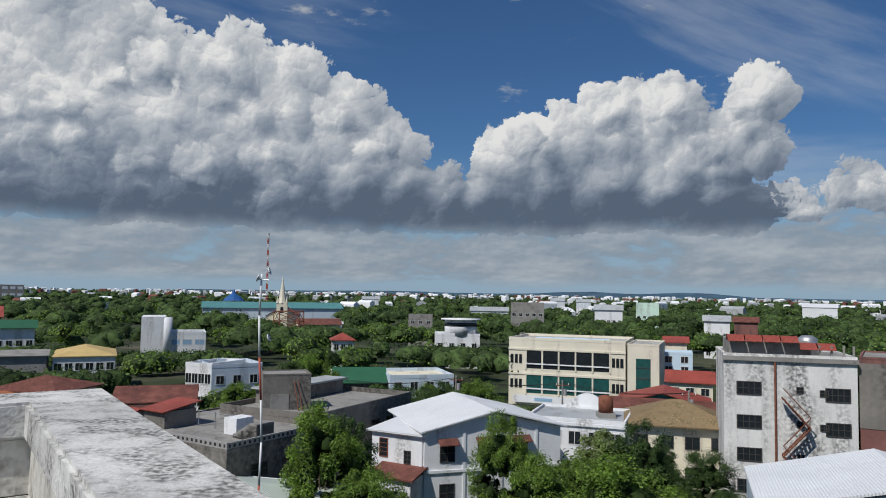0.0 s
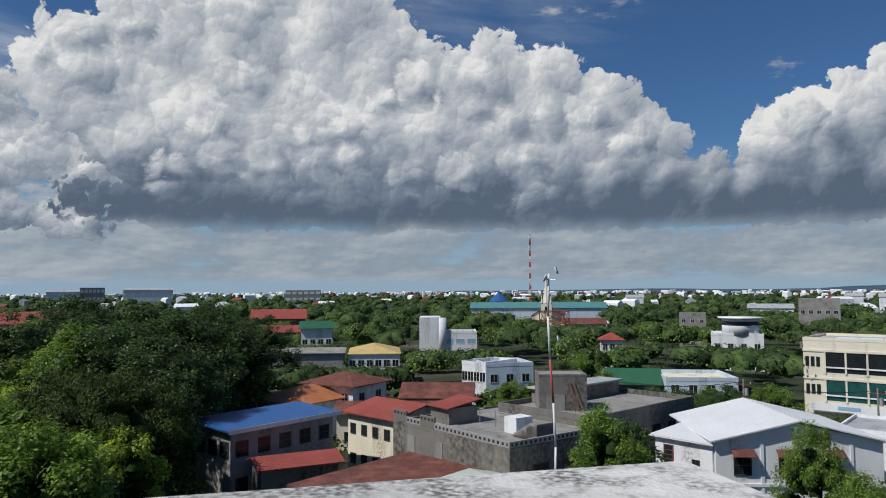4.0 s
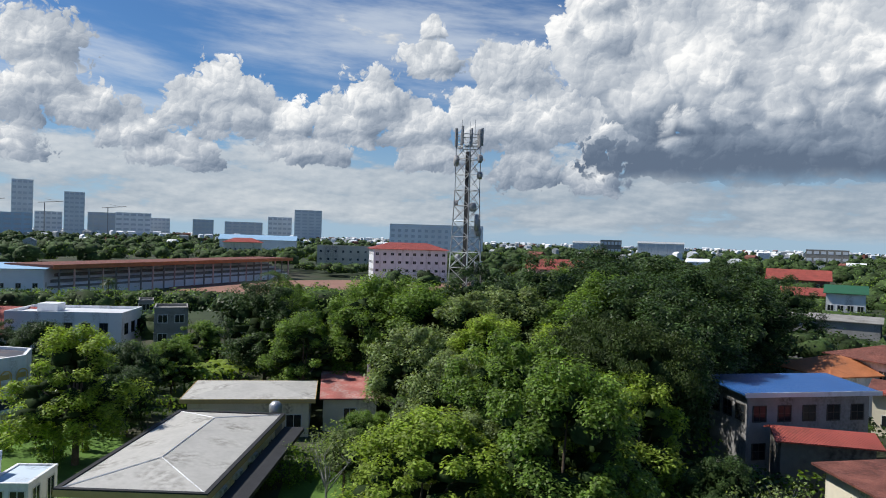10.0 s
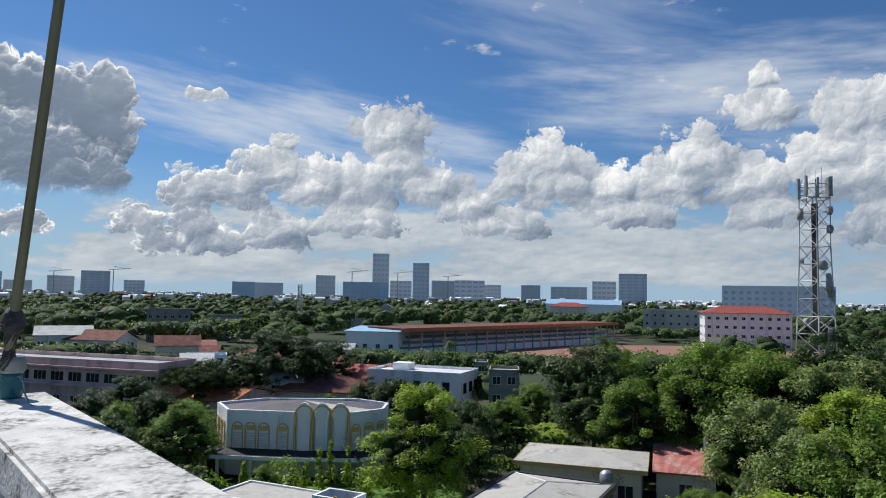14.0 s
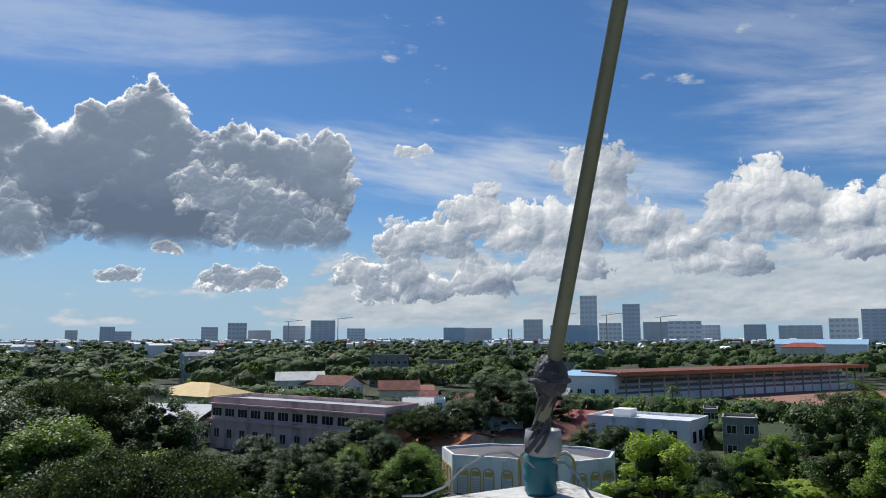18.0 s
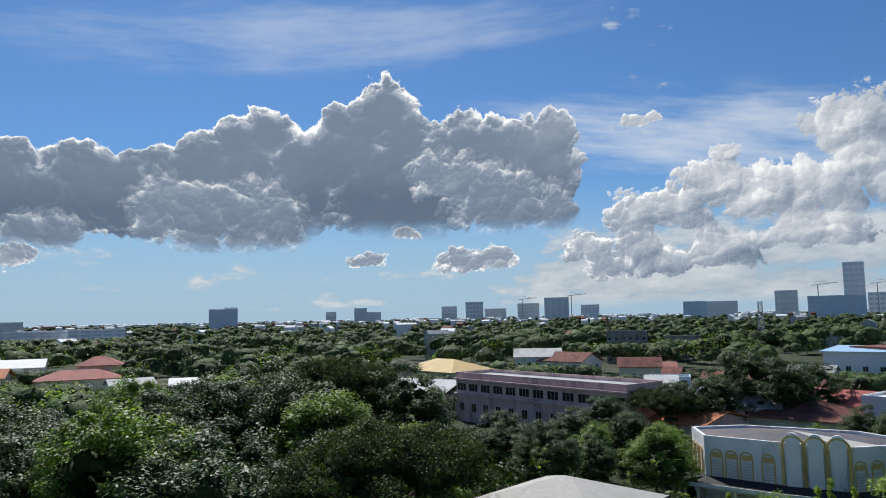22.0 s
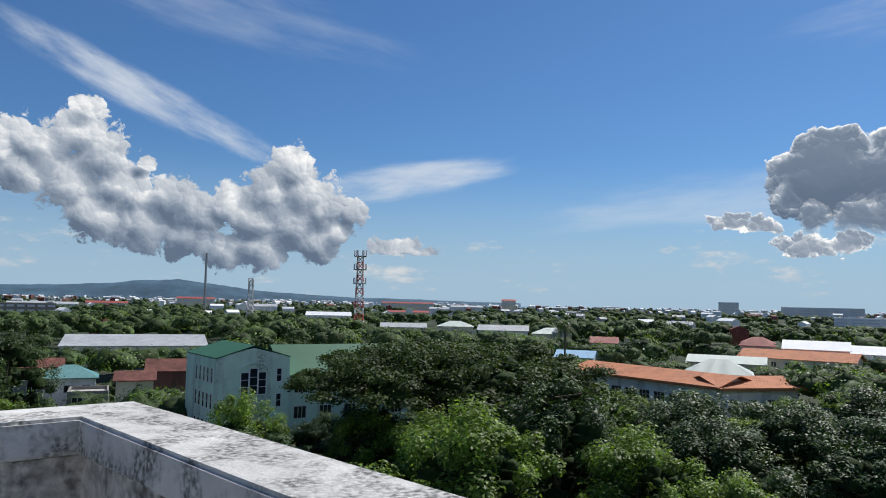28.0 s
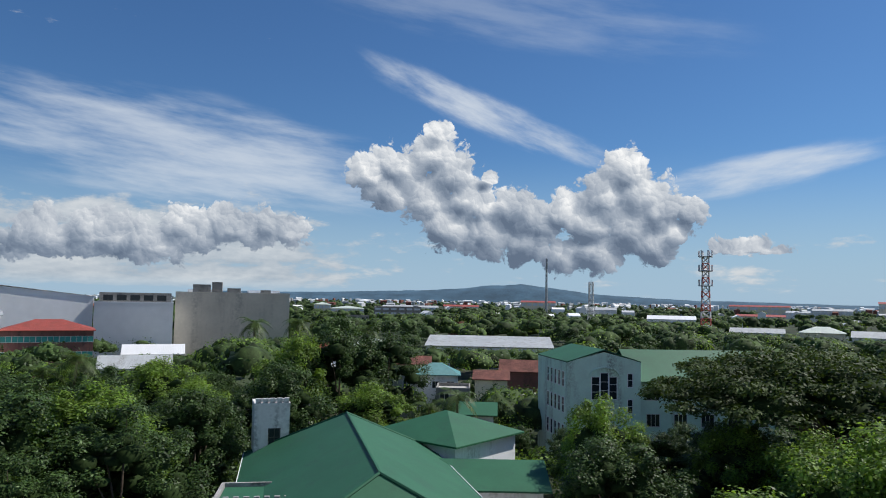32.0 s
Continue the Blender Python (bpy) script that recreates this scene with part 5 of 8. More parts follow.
root, w, dp = house("concrete_rear_block", "long grey concrete rear block with small windows", (-12.0, 69.3), (-3.6, 86.0), 12, 7.6, M["grey"], floors=0, cols=0, side=0, category="building", low=1, roofm=M["concrete"], parapet=0.6)
for k in range(6):
    window(root, 1.5, 0.9, Matrix.Translation((-w / 2 + w * (k + 0.5) / 6, -dp / 2, 5.2)), M["darkframe"], bars=(1, 0))
part("roof_gallery", bx(-w / 2 + 5, w / 2 - 1, dp / 2 - 3.0, dp / 2 - 0.3, 7.7, 9.2), M["grey"], root)
part("gallery_roof", bx(-w / 2 + 4.6, w / 2 - 0.6, dp / 2 - 3.4, dp / 2, 9.204, 9.4), M["greyroof"], root)

# pale roof and rusted roof just below
house("pale_roof_house", "house with a pale grey-green sheet roof", (-24.6, 47.6), (-9.8, 44.0), 13, 4.6, M["cream"], "hip", M["mintroof"], 1.6, 0.8, floors=1, cols=3, side=2, low=3, fascia=M["white"])
house("rusty_roof_house", "house under a large rusted corrugated roof", (-32.6, 51.6), (-25.2, 48.0), 11.5, 4.5, M["cream"], "shed", M["rustroof"], 0.7, 0.7, floors=1, cols=2, side=2, low=2)
house("small_red_roof_shed", "low shed with a curved dark red roof", (-38.2, 54.6), (-33.4, 59.6), 4, 4.6, M["grey"], "gable", M["redroof"], 0.6, 0.5, floors=0, cols=0, side=0, low=2)
root, w, dp = house("blue_roof_house", "grey block house with a bright blue metal roof", (-42.6, 56.2), (-38.7, 68.0), 5.6, 7.35, M["greyblock"], "shed", M["blueroof"], 0.5, 0.7, floors=0, cols=0, side=0, low=1, fascia=M["white"])
for k in range(5):
    for z in (1.6, 4.9):
        window(root, 1.2, 1.3, Matrix.Translation((-w / 2 + w * (k + 0.5) / 5, -dp / 2, z)), M["darkframe"], bars=(1, 1))
for k in range(3):
    window(root, 1.2, 1.3, Matrix.Translation((-w / 2, -dp / 2 + dp * (k + 0.5) / 3, 4.9)) @ Matrix.Rotation(-math.pi / 2, 4, "Z"), M["darkframe"], bars=(1, 1))
root, w, dp = house("cream_house", "cream two-storey house with an orange-red roof", (-40.0, 73.8), (-33.0, 70.6), 9, 6.5, M["cream"], "gable", M["redroof"], 1.0, 0.6, floors=2, cols=4, side=2, win=(0.8, 1.0), framem=M["darkframe"], ridge="x", low=0.5)
house("orange_hip_house", "white house with an orange hip roof", (-60.5, 86.0), (-52.0, 84.0), 10, 5.0, M["white"], "hip", M["orangeroof"], 1.8, 0.7, floors=1, cols=3, side=2, low=1)
house("maroon_hip_house", "white house with a dark red pyramid roof", (-57.0, 92.5), (-48.4, 91.0), 8, 6.6, M["white"], "hip", M["rustroof"], 1.5, 0.8, floors=2, cols=3, side=2, low=1)
house("tin_roof_house", "house with patched rusty tin roofs", (-44.0, 98.0), (-34.5, 101.0), 10, 4.4, M["greyblock"], "gable", M["rustroof"], 1.5, 0.6, floors=1, cols=3, side=2, low=2)
house("tin_roof_house", "low house with a long maroon tin roof", (-46.0, 82.0), (-34.0, 86.0), 6, 4.6, M["cream"], "gable", M["rustroof"], 1.0, 0.6, floors=1, cols=4, side=1, low=2)
house("white_block_house", "white flat-roofed house with open window bays", (-42.0, 118.8), (-37.2, 117.0), 9, 7.3, M["white"], floors=2, cols=4, side=2, win=(1.1, 1.5), roofm=M["greyroof"], low=1, clear=4.0)
house("pale_blue_block_house", "pale blue flat-roofed house", (-37.0, 116.6), (-30.0, 121.0), 9, 7.2, M["bluewall"], floors=2, cols=3, side=2, roofm=M["greyroof"], low=1, clear=4.0)
house("white_yellow_roof_building", "white low building with a yellow hip roof", (-71.5, 133.0), (-62.0, 137.5), 16, 6.9, M["white"], "hip", M["yellow"], 1.5, 0.3, floors=2, cols=6, side=3, low=1, category="building", clear=4.6)
house("grey_shed_hall", "long low grey hall", (-86.5, 124.0), (-71.8, 131.5), 14, 7.4, M["greyblock"], "gable", M["concrete"], 0.5, 0.4, floors=1, cols=8, side=3, low=4, category="hall")
house("green_roof_villa", "white two-storey house with a green roof", (-101.5, 163.5), (-94.5, 167.5), 10, 10.2, M["white"], "gable", M["greenroof"], 1.6, 0.6, floors=2, cols=4, side=2, low=2, clear=6.5)
house("red_roof_school", "long building with an orange-red roof", (-192.5, 270.5), (-173.0, 283.0), 14, 7.6, M["brown"], "gable", M["redroof"], 4.0, 0.8, floors=2, cols=8, side=2, low=4, category="school")
house("red_roof_school", "lower building with a dull red roof", (-130.5, 190.0), (-121.5, 196.0), 12, 7.2, M["brown"], "gable", M["redroof"], 1.8, 0.8, floors=1, cols=6, side=2, low=3, category="school")
root, w, dp = house("white_modern_building", "white modern building with a rounded stair tower", (-79.5, 192.0), (-64.6, 197.5), 12, 7.6, M["white"], floors=2, cols=5, side=2, win=(2.2, 1.3), panem=M["skyblue"], roofm=M["greyroof"], low=1, category="building", clear=3.0)
part("stair_tower", lathe(bmesh.new(), [(1.6, 0), (1.6, 12.1), (0.1, 12.15)], 24), M["white"], root, "rounded white tower", True, Matrix.Translation((-w / 2 + 5.6, -dp / 2 + 0.3, 0)))
part("tower_block", bx(-w / 2 - 0.5, -w / 2 + 5.4, -dp / 2 - 1.2, dp / 2, 0.01, 12.3), M["white"], root)
root, w, dp = house("turret_house", "white house with a small red-roofed turret", (-24.0, 159.0), (-19.6, 160.0), 5, 9.0, M["white"], "hip", M["redroof"], 1.5, 0.5, floors=3, cols=3, side=2, low=4, win=(0.9, 1.2), clear=7.6)
root, w, dp = house("round_white_house", "white house with a rounded flat-roofed upper storey", (-2.0, 192.0), (10.0, 192.0), 10, 8.5, M["white"], floors=2, cols=4, side=2, roofm=M["white"], low=4, clear=6.0)
part("drum", lathe(bmesh.new(), [(4.4, 7.0), (4.4, 11.0), (0.1, 11.05)], 24), M["white"], root, "rounded upper storey", True, Matrix.Translation((1.0, -1, 1.57)))
part("brim", lathe(bmesh.new(), [(5.4, 11.06), (5.4, 11.4), (0.1, 11.45)], 24), M["white"], root, "flat overhanging roof", True, Matrix.Translation((1.0, -1, 1.57)))
part("window_band", lathe(bmesh.new(), [(4.45, 9.4), (4.45, 10.4), (0.1, 10.41)], 24), M["glass"], root, "", True, Matrix.Translation((1.0, -1, 1.57)))
house("green_roof_shed", "shed with a bright green roof", (-17.5, 118.5), (-9.5, 119.5), 8, 5.0, M["grey"], "gable", M["greenroof"], 2.0, 0.5, floors=0, cols=0, side=0, low=3)
house("blue_white_block", "low pale blue building with a flat cream roof", (-8.4, 118.2), (2.0, 121.0), 11, 5.8, M["bluewall"], floors=2, cols=4, side=2, roofm=M["cream"], low=1)
house("blue_hall", "long hall with a teal roof by the church", (-104.0, 312.0), (-46.0, 330.0), 18, 11.8, M["bluewall"], "gable", M["tealroof"], 2.4, 0.6, floors=1, cols=10, side=2, low=11.4, category="hall", clear=11.4)

# church with a pale spire
root, w, dp = house("church", "cream church with a pointed spire and red roofs", (-73.0, 298.0), (-60.0, 300.0), 20, 9, M["cream"], "gable", M["rustroof"], 4.0, 0.4, floors=1, cols=3, side=4, low=4, ridge="y", category="church")
part("tower", bx(-2.2, 2.2, -dp / 2 - 3.2, -dp / 2 - 0.05, 0, 14.5), M["cream"], root)
part("spire", lathe(bmesh.new(), [(1.9, 14.5), (1.3, 17), (0.05, 25.6)], 8), M["ivory"], root, "pale pointed spire", m=Matrix.Translation((0, -dp / 2 - 1.6, 0)))
part("belfry_opening", bx(-0.6, 0.6, -dp / 2 - 3.26, -dp / 2 - 3.205, 10.5, 13), M["glass"], root)
for sx in (-1, 1):
    part("pinnacle", lathe(bmesh.new(), [(0.5, 14.5), (0.05, 17.5)], 6), M["ivory"], root, m=Matrix.Translation((sx * 1.9, -dp / 2 - 3.0, 0)))
house("church_annex", "low annex with a maroon roof beside the church", (-58.0, 292.0), (-42.0, 298.0), 10, 6.0, M["cream"], "gable", M["rustroof"], 2.2, 0.6, floors=1, cols=5, side=2, low=4, category="church hall")

# slender guyed mast and the street-side relay
root = thing("radio_mast", "thin red and white banded mast with small white dishes", "mast", Matrix.Translation((-7.45, 29.8, 0)))
for k in range(12):
    z = k * 1.72
    part("section", bar(bmesh.new(), (0.12 * math.sin(k), 0, z), (0.12 * math.sin(k + 1), 0, z + 1.72), 0.045, 0.045, 8), M["steelred"] if k % 3 == 0 else M["steelwhite"], root, smooth=True)
for x, z, s in ((-0.14, 20.45, -1), (0.2, 20.75, 1), (0.25, 18.0, 1)):
    part("dish", lathe(bmesh.new(), [(0.02, 0), (0.13, 0.035), (0.17, 0.08), (0.16, 0.085), (0.02, 0.05)], 16), M["steelwhite"], root, "small white dish", True,
         Matrix.Translation((x, -0.05, z)) @ Matrix.Rotation(s * radians(70), 4, "Y"))
part("bracket", bar(bmesh.new(), (-0.2, 0, 20.4), (0.22, 0, 20.4), 0.02), M["steel"], root)


def lattice(name, label, m, base, top, z0, z1, bays, cols, group="", r=0.07):
    """A four-legged lattice tower; its bays take turns in the given paints."""
    root = thing(name, label, "tower", m, group)
    for k in range(bays):
        u0, u1 = k / bays, (k + 1) / bays
        h0, h1 = z0 + (z1 - z0) * u0, z0 + (z1 - z0) * u1
        s0, s1 = (base + (top - base) * min(1, u0 * 1.25)) / 2, (base + (top - base) * min(1, u1 * 1.25)) / 2
        cs = ((-1, -1), (1, -1), (1, 1), (-1, 1))
        joined = bmesh.new() if r > 0.09 else None
        for i, (a, b) in enumerate(cs):
            a2, b2 = cs[(i + 1) % 4]
            for nm, p, q, k2 in (("leg", (a * s0, b * s0, h0), (a * s1, b * s1, h1), 1.3), ("brace", (a * s0, b * s0, h0), (a2 * s1, b2 * s1, h1), 0.7),
                                 ("brace", (a2 * s0, b2 * s0, h0), (a * s1, b * s1, h1), 0.7), ("girt", (a * s1, b * s1, h1), (a2 * s1, b2 * s1, h1), 0.7)):
                if joined is None:
                    part(nm, bar(bmesh.new(), p, q, r * k2, n=4), cols[k % len(cols)], root)
                else:
                    bar(joined, p, q, r * k2, n=4)
        if joined is not None:
            tagged(part("bay", joined, cols[k % len(cols)], root), kind="stuff")
    return root


TW = Vector((-82.5, 51.9, 0))
root = lattice("cell_tower", "steel lattice phone tower with drum dishes and panel antennas", Matrix.Translation(TW) @ Matrix.Rotation(radians(20), 4, "Z"), 3.9, 2.3, 0, 32.5, 16, [M["steel"], M["dish"], M["dish"], M["steelwhite"], M["dish"]], r=0.058)
part("feeder", bx(-0.35, 0.35, -0.12, 0.12, 0.5, 31.5), M["black"], root, "dark feeder cables and ladder")
for k in range(9):
    a = k / 9 * 6.28
    p = part("panel_antenna", bx(-0.17, 0.17, -0.1, 0.1, 0, 2.3), M["dish"], root, m=Matrix.Translation((1.75 * math.cos(a), 1.75 * math.sin(a), 32.0 + 0.3 * (k % 2))) @ Matrix.Rotation(a, 4, "Z"))
    part("bracket", bar(bmesh.new(), (0, 0, 1.0), (-1.1, 0, 0.6), 0.04, n=4), M["steel"], p)
for zz in (32.0, 33.6):
    b = bmesh.new()
    tube(b, [(1.7 * math.cos(i / 12 * 6.283), 1.7 * math.sin(i / 12 * 6.283), zz) for i in range(13)], 0.05, 4)
    part("ring_platform", b, M["steel"], root)
for k in range(3):
    part("whip", bar(bmesh.new(), (math.cos(k * 2.1), math.sin(k * 2.1), 32.5), (math.cos(k * 2.1), math.sin(k * 2.1), 35.6), 0.03, n=4), M["steel"], root)
for ang, z, rr in ((200, 30.3, 0.75), (20, 30.6, 0.55), (25, 28.4, 0.5), (-30, 24.2, 0.6), (0, 22.2, 1.1), (30, 21.0, 0.6), (160, 17.5, 0.5), (10, 16.2, 0.8), (-10, 14.2, 0.5), (185, 24.8, 0.4)):
    a = radians(ang + 12)
    d_ = part("drum_dish", lathe(bmesh.new(), [(rr * 0.4, 0), (rr, 0.15), (rr, 0.55), (rr * 0.9, 0.6), (0.02, 0.62)], 20), M["dish"], root, "grey drum-shaped microwave dish", True,
              Matrix.Translation((1.9 * math.cos(a), 1.9 * math.sin(a), z)) @ Matrix.Rotation(a - radians(70), 4, "Z") @ Matrix.Rotation(radians(90), 4, "X"))
keep_clear([TW + Vector((2, 0, 0)), TW - Vector((2, 0, 0))], -3.4)
red_tower = lattice("cell_tower", "red and white lattice tower above the green building", Matrix.Translation(polar(186.3, 313)), 4.5, 2.4, 0, 39, 14, [M["steelred"], M["steelwhite"]], r=0.16)
for zz in (27.0, 33.0, 38.8):
    part("platform", bx(-2.6, 2.6, -2.6, 2.6, zz, zz + 0.25), M["dish"], red_tower)
    for a in range(6):
        part("panel_antenna", bx(-0.3, 0.3, -0.2, 0.2, 0, 2.4), M["steelwhite"], red_tower, m=Matrix.Translation((2.5 * math.cos(a * 1.05), 2.5 * math.sin(a * 1.05), zz + 0.26)))
lattice("cell_tower", "pale grey lattice tower in the haze", Matrix.Translation(polar(194.7, 380)), 4.0, 2.0, 0, 30, 12, [M["steel"]], r=0.14)
lattice("cell_tower", "pale slim lattice tower among the trees", Matrix.Translation(polar(96.0, 380)), 3.4, 1.8, 0, 24, 10, [M["steel"]], r=0.12)
lattice("cell_tower", "rusty short lattice frame behind the white building", Matrix.Translation((-50.0, 235.0, 0)), 9, 8, 0, 13, 4, [M["rust"]], r=0.15)
lattice("radio_mast", "tall slim red and white mast behind the church", Matrix.Translation(polar(13.75, 430)), 0.9, 0.7, 0, 53, 16, [M["steelred"], M["steelwhite"]], r=0.1)
lattice("radio_mast", "tall thin mast on the horizon", Matrix.Translation(polar(198.3, 900)), 2.0, 1.4, 0, 72, 12, [M["steel"]], r=0.3)

# ---- chapel court ----
root, w, dp = house("parish_hall", "low hall with a pale ridged membrane roof and ochre fascia", (-48.06, 11.36), (-52.24, 4.46), 18.8, 3.7, M["cream"], "hip", M["membrane"], 0.75, 0.7, floors=1, cols=3, side=6, win=(1.4, 1.2), fascia=M["yellow"], low=1, category="hall")
for q in ((-w / 2 - 0.72, w / 2 + 0.72, -dp / 2 - 0.74, -dp / 2 - 0.42), (-w / 2 - 0.72, w / 2 + 0.72, dp / 2 + 0.42, dp / 2 + 0.74), (-w / 2 - 0.74, -w / 2 - 0.42, -dp / 2 - 0.41, dp / 2 + 0.41), (w / 2 + 0.42, w / 2 + 0.74, -dp / 2 - 0.41, dp / 2 + 0.41)):
    part("roof_edge", bx(*q, 3.91, 4.0), M["black"], root, "dark gutter edge")
for q in ((-1, -1), (1, -1), (-1, 1), (1, 1)):
    part("hip_seam", bar(bmesh.new(), (q[0] * (w / 2 + 0.4), q[1] * (dp / 2 + 0.4), 3.93), (0, q[1] * (dp - w) / 2, 4.63), 0.05, n=4), M["white"], root, "pale sealed seam")
part("ridge_seam", bar(bmesh.new(), (0, -(dp - w) / 2, 4.63), (0, (dp - w) / 2, 4.63), 0.05, n=4), M["white"], root, "pale sealed seam")
part("gutter", bx(w / 2 + 0.85, w / 2 + 2.6, -dp / 2, dp / 2, 2.7, 3.0), M["black"], root, "black flat side roof")
for y in (-6, -2.5, 1.5):
    p = part("air_conditioner", bx(-0.25, 0.25, -0.4, 0.4, 0, 0.6), M["white"], root, "white air conditioner box", m=Matrix.Translation((w / 2 + 0.28, y, 2.4)))
    part("grille", bx(0.252, 0.27, -0.3, 0.3, 0.1, 0.5), M["dish"], p)
house("parish_hall", "flat hall with a pale membrane roof and ochre fascia", (-69.9, 26.3), (-74.2, 15.6), 8.0, 3.7, M["cream"], "hip", M["membrane"], 0.7, 0.6, floors=1, cols=4, side=3, win=(1.4, 1.2), fascia=M["yellow"], low=1, category="hall")
root, w, dp = house("red_roof_annex", "small annex with a weathered red roof and a vent pipe", (-69.4, 33.4), (-71.4, 28.4), 9, 3.3, M["cream"], "shed", M["oldredroof"], 1.1, 0.4, floors=1, cols=1, side=2, low=1.5)
part("vent_pipe", bar(bmesh.new(), (w / 2 - 0.5, 2.5, 3.4), (w / 2 - 0.5, 2.5, 5.6), 0.22, n=10), M["steel"], root)
tank = thing("water_tank", "small steel water tank on a stand", "water tank", Matrix.Translation((-66.6, 21.9, 0)))
part("stand", bx(-0.5, 0.5, -0.5, 0.5, 0, 2.6), M["concrete"], tank)
part("drum", lathe(bmesh.new(), [(0.1, 2.8), (0.6, 2.81), (0.6, 4.3), (0.3, 4.6), (0.05, 4.65)], 16), M["steel"], tank, smooth=True)

# the octagonal white chapel with gold arches
CH = Vector((-91.2, -6.9, 0))
root = thing("chapel", "white many-sided chapel with gold-edged arches", "chapel", Matrix.Translation(CH))
octo = [(6.6, -8.2), (8.0, -1.0), (8.3, 5.6), (5.5, 9.0), (1.0, 9.6), (-2.2, 6.0), (-2.4, -5.5), (1.0, -10.5)]
bm = bmesh.new()
slab(bm, [(x, y, 6.6) for x, y in octo], 6.6)
part("wall", bm, M["white"], root)
for i in range(8):
    (x0, y0), (x1, y1) = octo[i], octo[(i + 1) % 8]
    L = math.hypot(x1 - x0, y1 - y0)
    face = Matrix.Translation(((x0 + x1) / 2, (y0 + y1) / 2, 0)) @ Matrix.Rotation(math.atan2(y1 - y0, x1 - x0), 4, "Z")
    part("parapet", bx(-L / 2, L / 2, 0.0, 0.3, 6.604, 7.0), M["white"], root, m=face)
    part("roof", slab(bmesh.new(), [(x0 * 0.94, y0 * 0.94, 6.7), (x1 * 0.94, y1 * 0.94, 6.7), (2.6, -0.4, 7.5)], 0.08), M["membrane"] if i == 2 else M["slate"], root)
    part("skirt_roof", slab(bmesh.new(), [(-L / 2 - 0.6, -2.4, 2.5), (L / 2 + 0.6, -2.4, 2.5), (L / 2, -0.02, 2.9), (-L / 2, -0.02, 2.9)], 0.25), M["black"], root, "dark low canopy", m=face)
    part("skirt_edge", bx(-L / 2 - 0.8, L / 2 + 0.8, -2.5, -2.42, 2.2, 2.6), M["white"], root, m=face)
    for x in (-L / 2, 0, L / 2):
        part("column", bx(x - 0.15, x + 0.15, -2.3, -2.0, 0, 2.2), M["cream"], root, m=face)

    def arch(cx, half, z0, z1, wid, mm, dpt=0.25, name="arch_trim"):
        b = bmesh.new()
        pts = [(cx - half, z0)] + [(cx - half * math.cos(math.pi * k / 10), z1 + half * math.sin(math.pi * k / 10)) for k in range(11)] + [(cx + half, z0)]
        for (ax, az_), (bx_, bz) in zip(pts, pts[1:]):
            bar(b, (ax, -dpt / 2, az_), (bx_, -dpt / 2, bz), wid, n=6)
        return part(name, b, mm, root, m=face)

    def louvre(cx, half, z0, z1):
        for k in range(6):
            z = z0 + (z1 - z0) * k / 6
            part("louvre", bx(cx - half, cx + half, -0.09, -0.004, z, z + (z1 - z0) / 6 * 0.55), M["frame"], root, m=face)
    if i == 1:
        for k in (-1, 0, 1):
            cx = k * 1.95
            arch(cx, 0.95, 2.9, 6.75, 0.15, M["gold"], 0.5, "great_arch")
            b = bmesh.new()
            pts = [(cx - 0.66, 2.9)] + [(cx - 0.66 * math.cos(math.pi * q / 10), 7.3 + 0.72 * math.sin(math.pi * q / 10)) for q in range(11)] + [(cx + 0.66, 2.9)]
            f0 = [b.verts.new((x, -0.35, z)) for x, z in pts]
            f1 = [b.verts.new((x, -0.005, z)) for x, z in pts]
            b.faces.new(f0), b.faces.new(f1[::-1])
            for q in range(len(pts)):
                r_ = (q + 1) % len(pts)
                b.faces.new((f0[r_], f0[q], f1[q], f1[r_]))
            part("arch_panel", b, M["white"], root, "white rounded panel", m=face)
    elif i in (0, 2, 7):
        for cx in ((-2.4, -0.9, 0.6, 2.7) if i == 0 else (-1.8, 0, 1.8)):
            arch(cx, 0.6, 2.95, 5.1, 0.07, M["gold"])
            louvre(cx, 0.5, 3.1, 4.7)
            part("lunette", bx(cx - 0.45, cx + 0.45, -0.05, -0.004, 4.85, 5.35), M["gold"], root, m=face)
FOOT.append((CH.x, CH.y, 11))
keep_clear([CH + Vector((0, 8, 0)), CH + Vector((0, -9.5, 0))], -13.0)

# white cross tower and its low roofs
root, w, dp = house("cross_tower", "small white block with a gold cross relief", (-58.0, -3.3), (-56.4, -0.5), 2.3, 4.3, M["white"], floors=0, cols=0, side=0, roofm=M["black"], low=1, parapet=0.65, category="chapel annex")
part("cross_upright", bx(0.3, 0.52, -dp / 2 - 0.18, -dp / 2 - 0.035, 1.4, 5.15), M["gold"], root)
part("cross_arm", bx(-0.35, 1.15, -dp / 2 - 0.2, -dp / 2 - 0.181, 3.6, 3.82), M["gold"], root)
house("court_walk", "flat pale covered walk beside the chapel", (-63.5, -12.0), (-58.6, -3.6), 5, 3.4, M["white"], floors=0, cols=0, side=0, roofm=M["membrane"], parapet=0.2, low=2, category="covered walk")
house("glass_porch", "low porch with dark glazed front", (-56.2, -0.2), (-55.0, 2.2), 4, 3.4, M["white"], floors=1, cols=2, side=2, win=(0.9, 2.0), roofm=M["bluewall"], parapet=0.15, low=1, category="porch")
house("tent_roof_hall", "low hall with a pale peaked membrane roof and dark gutter", (-61.0, -30.0), (-58.5, -18.5), 11, 3.9, M["cream"], "hip", M["membrane"], 1.9, 0.6, floors=1, cols=3, side=2, fascia=M["black"], low=2.5, category="hall")

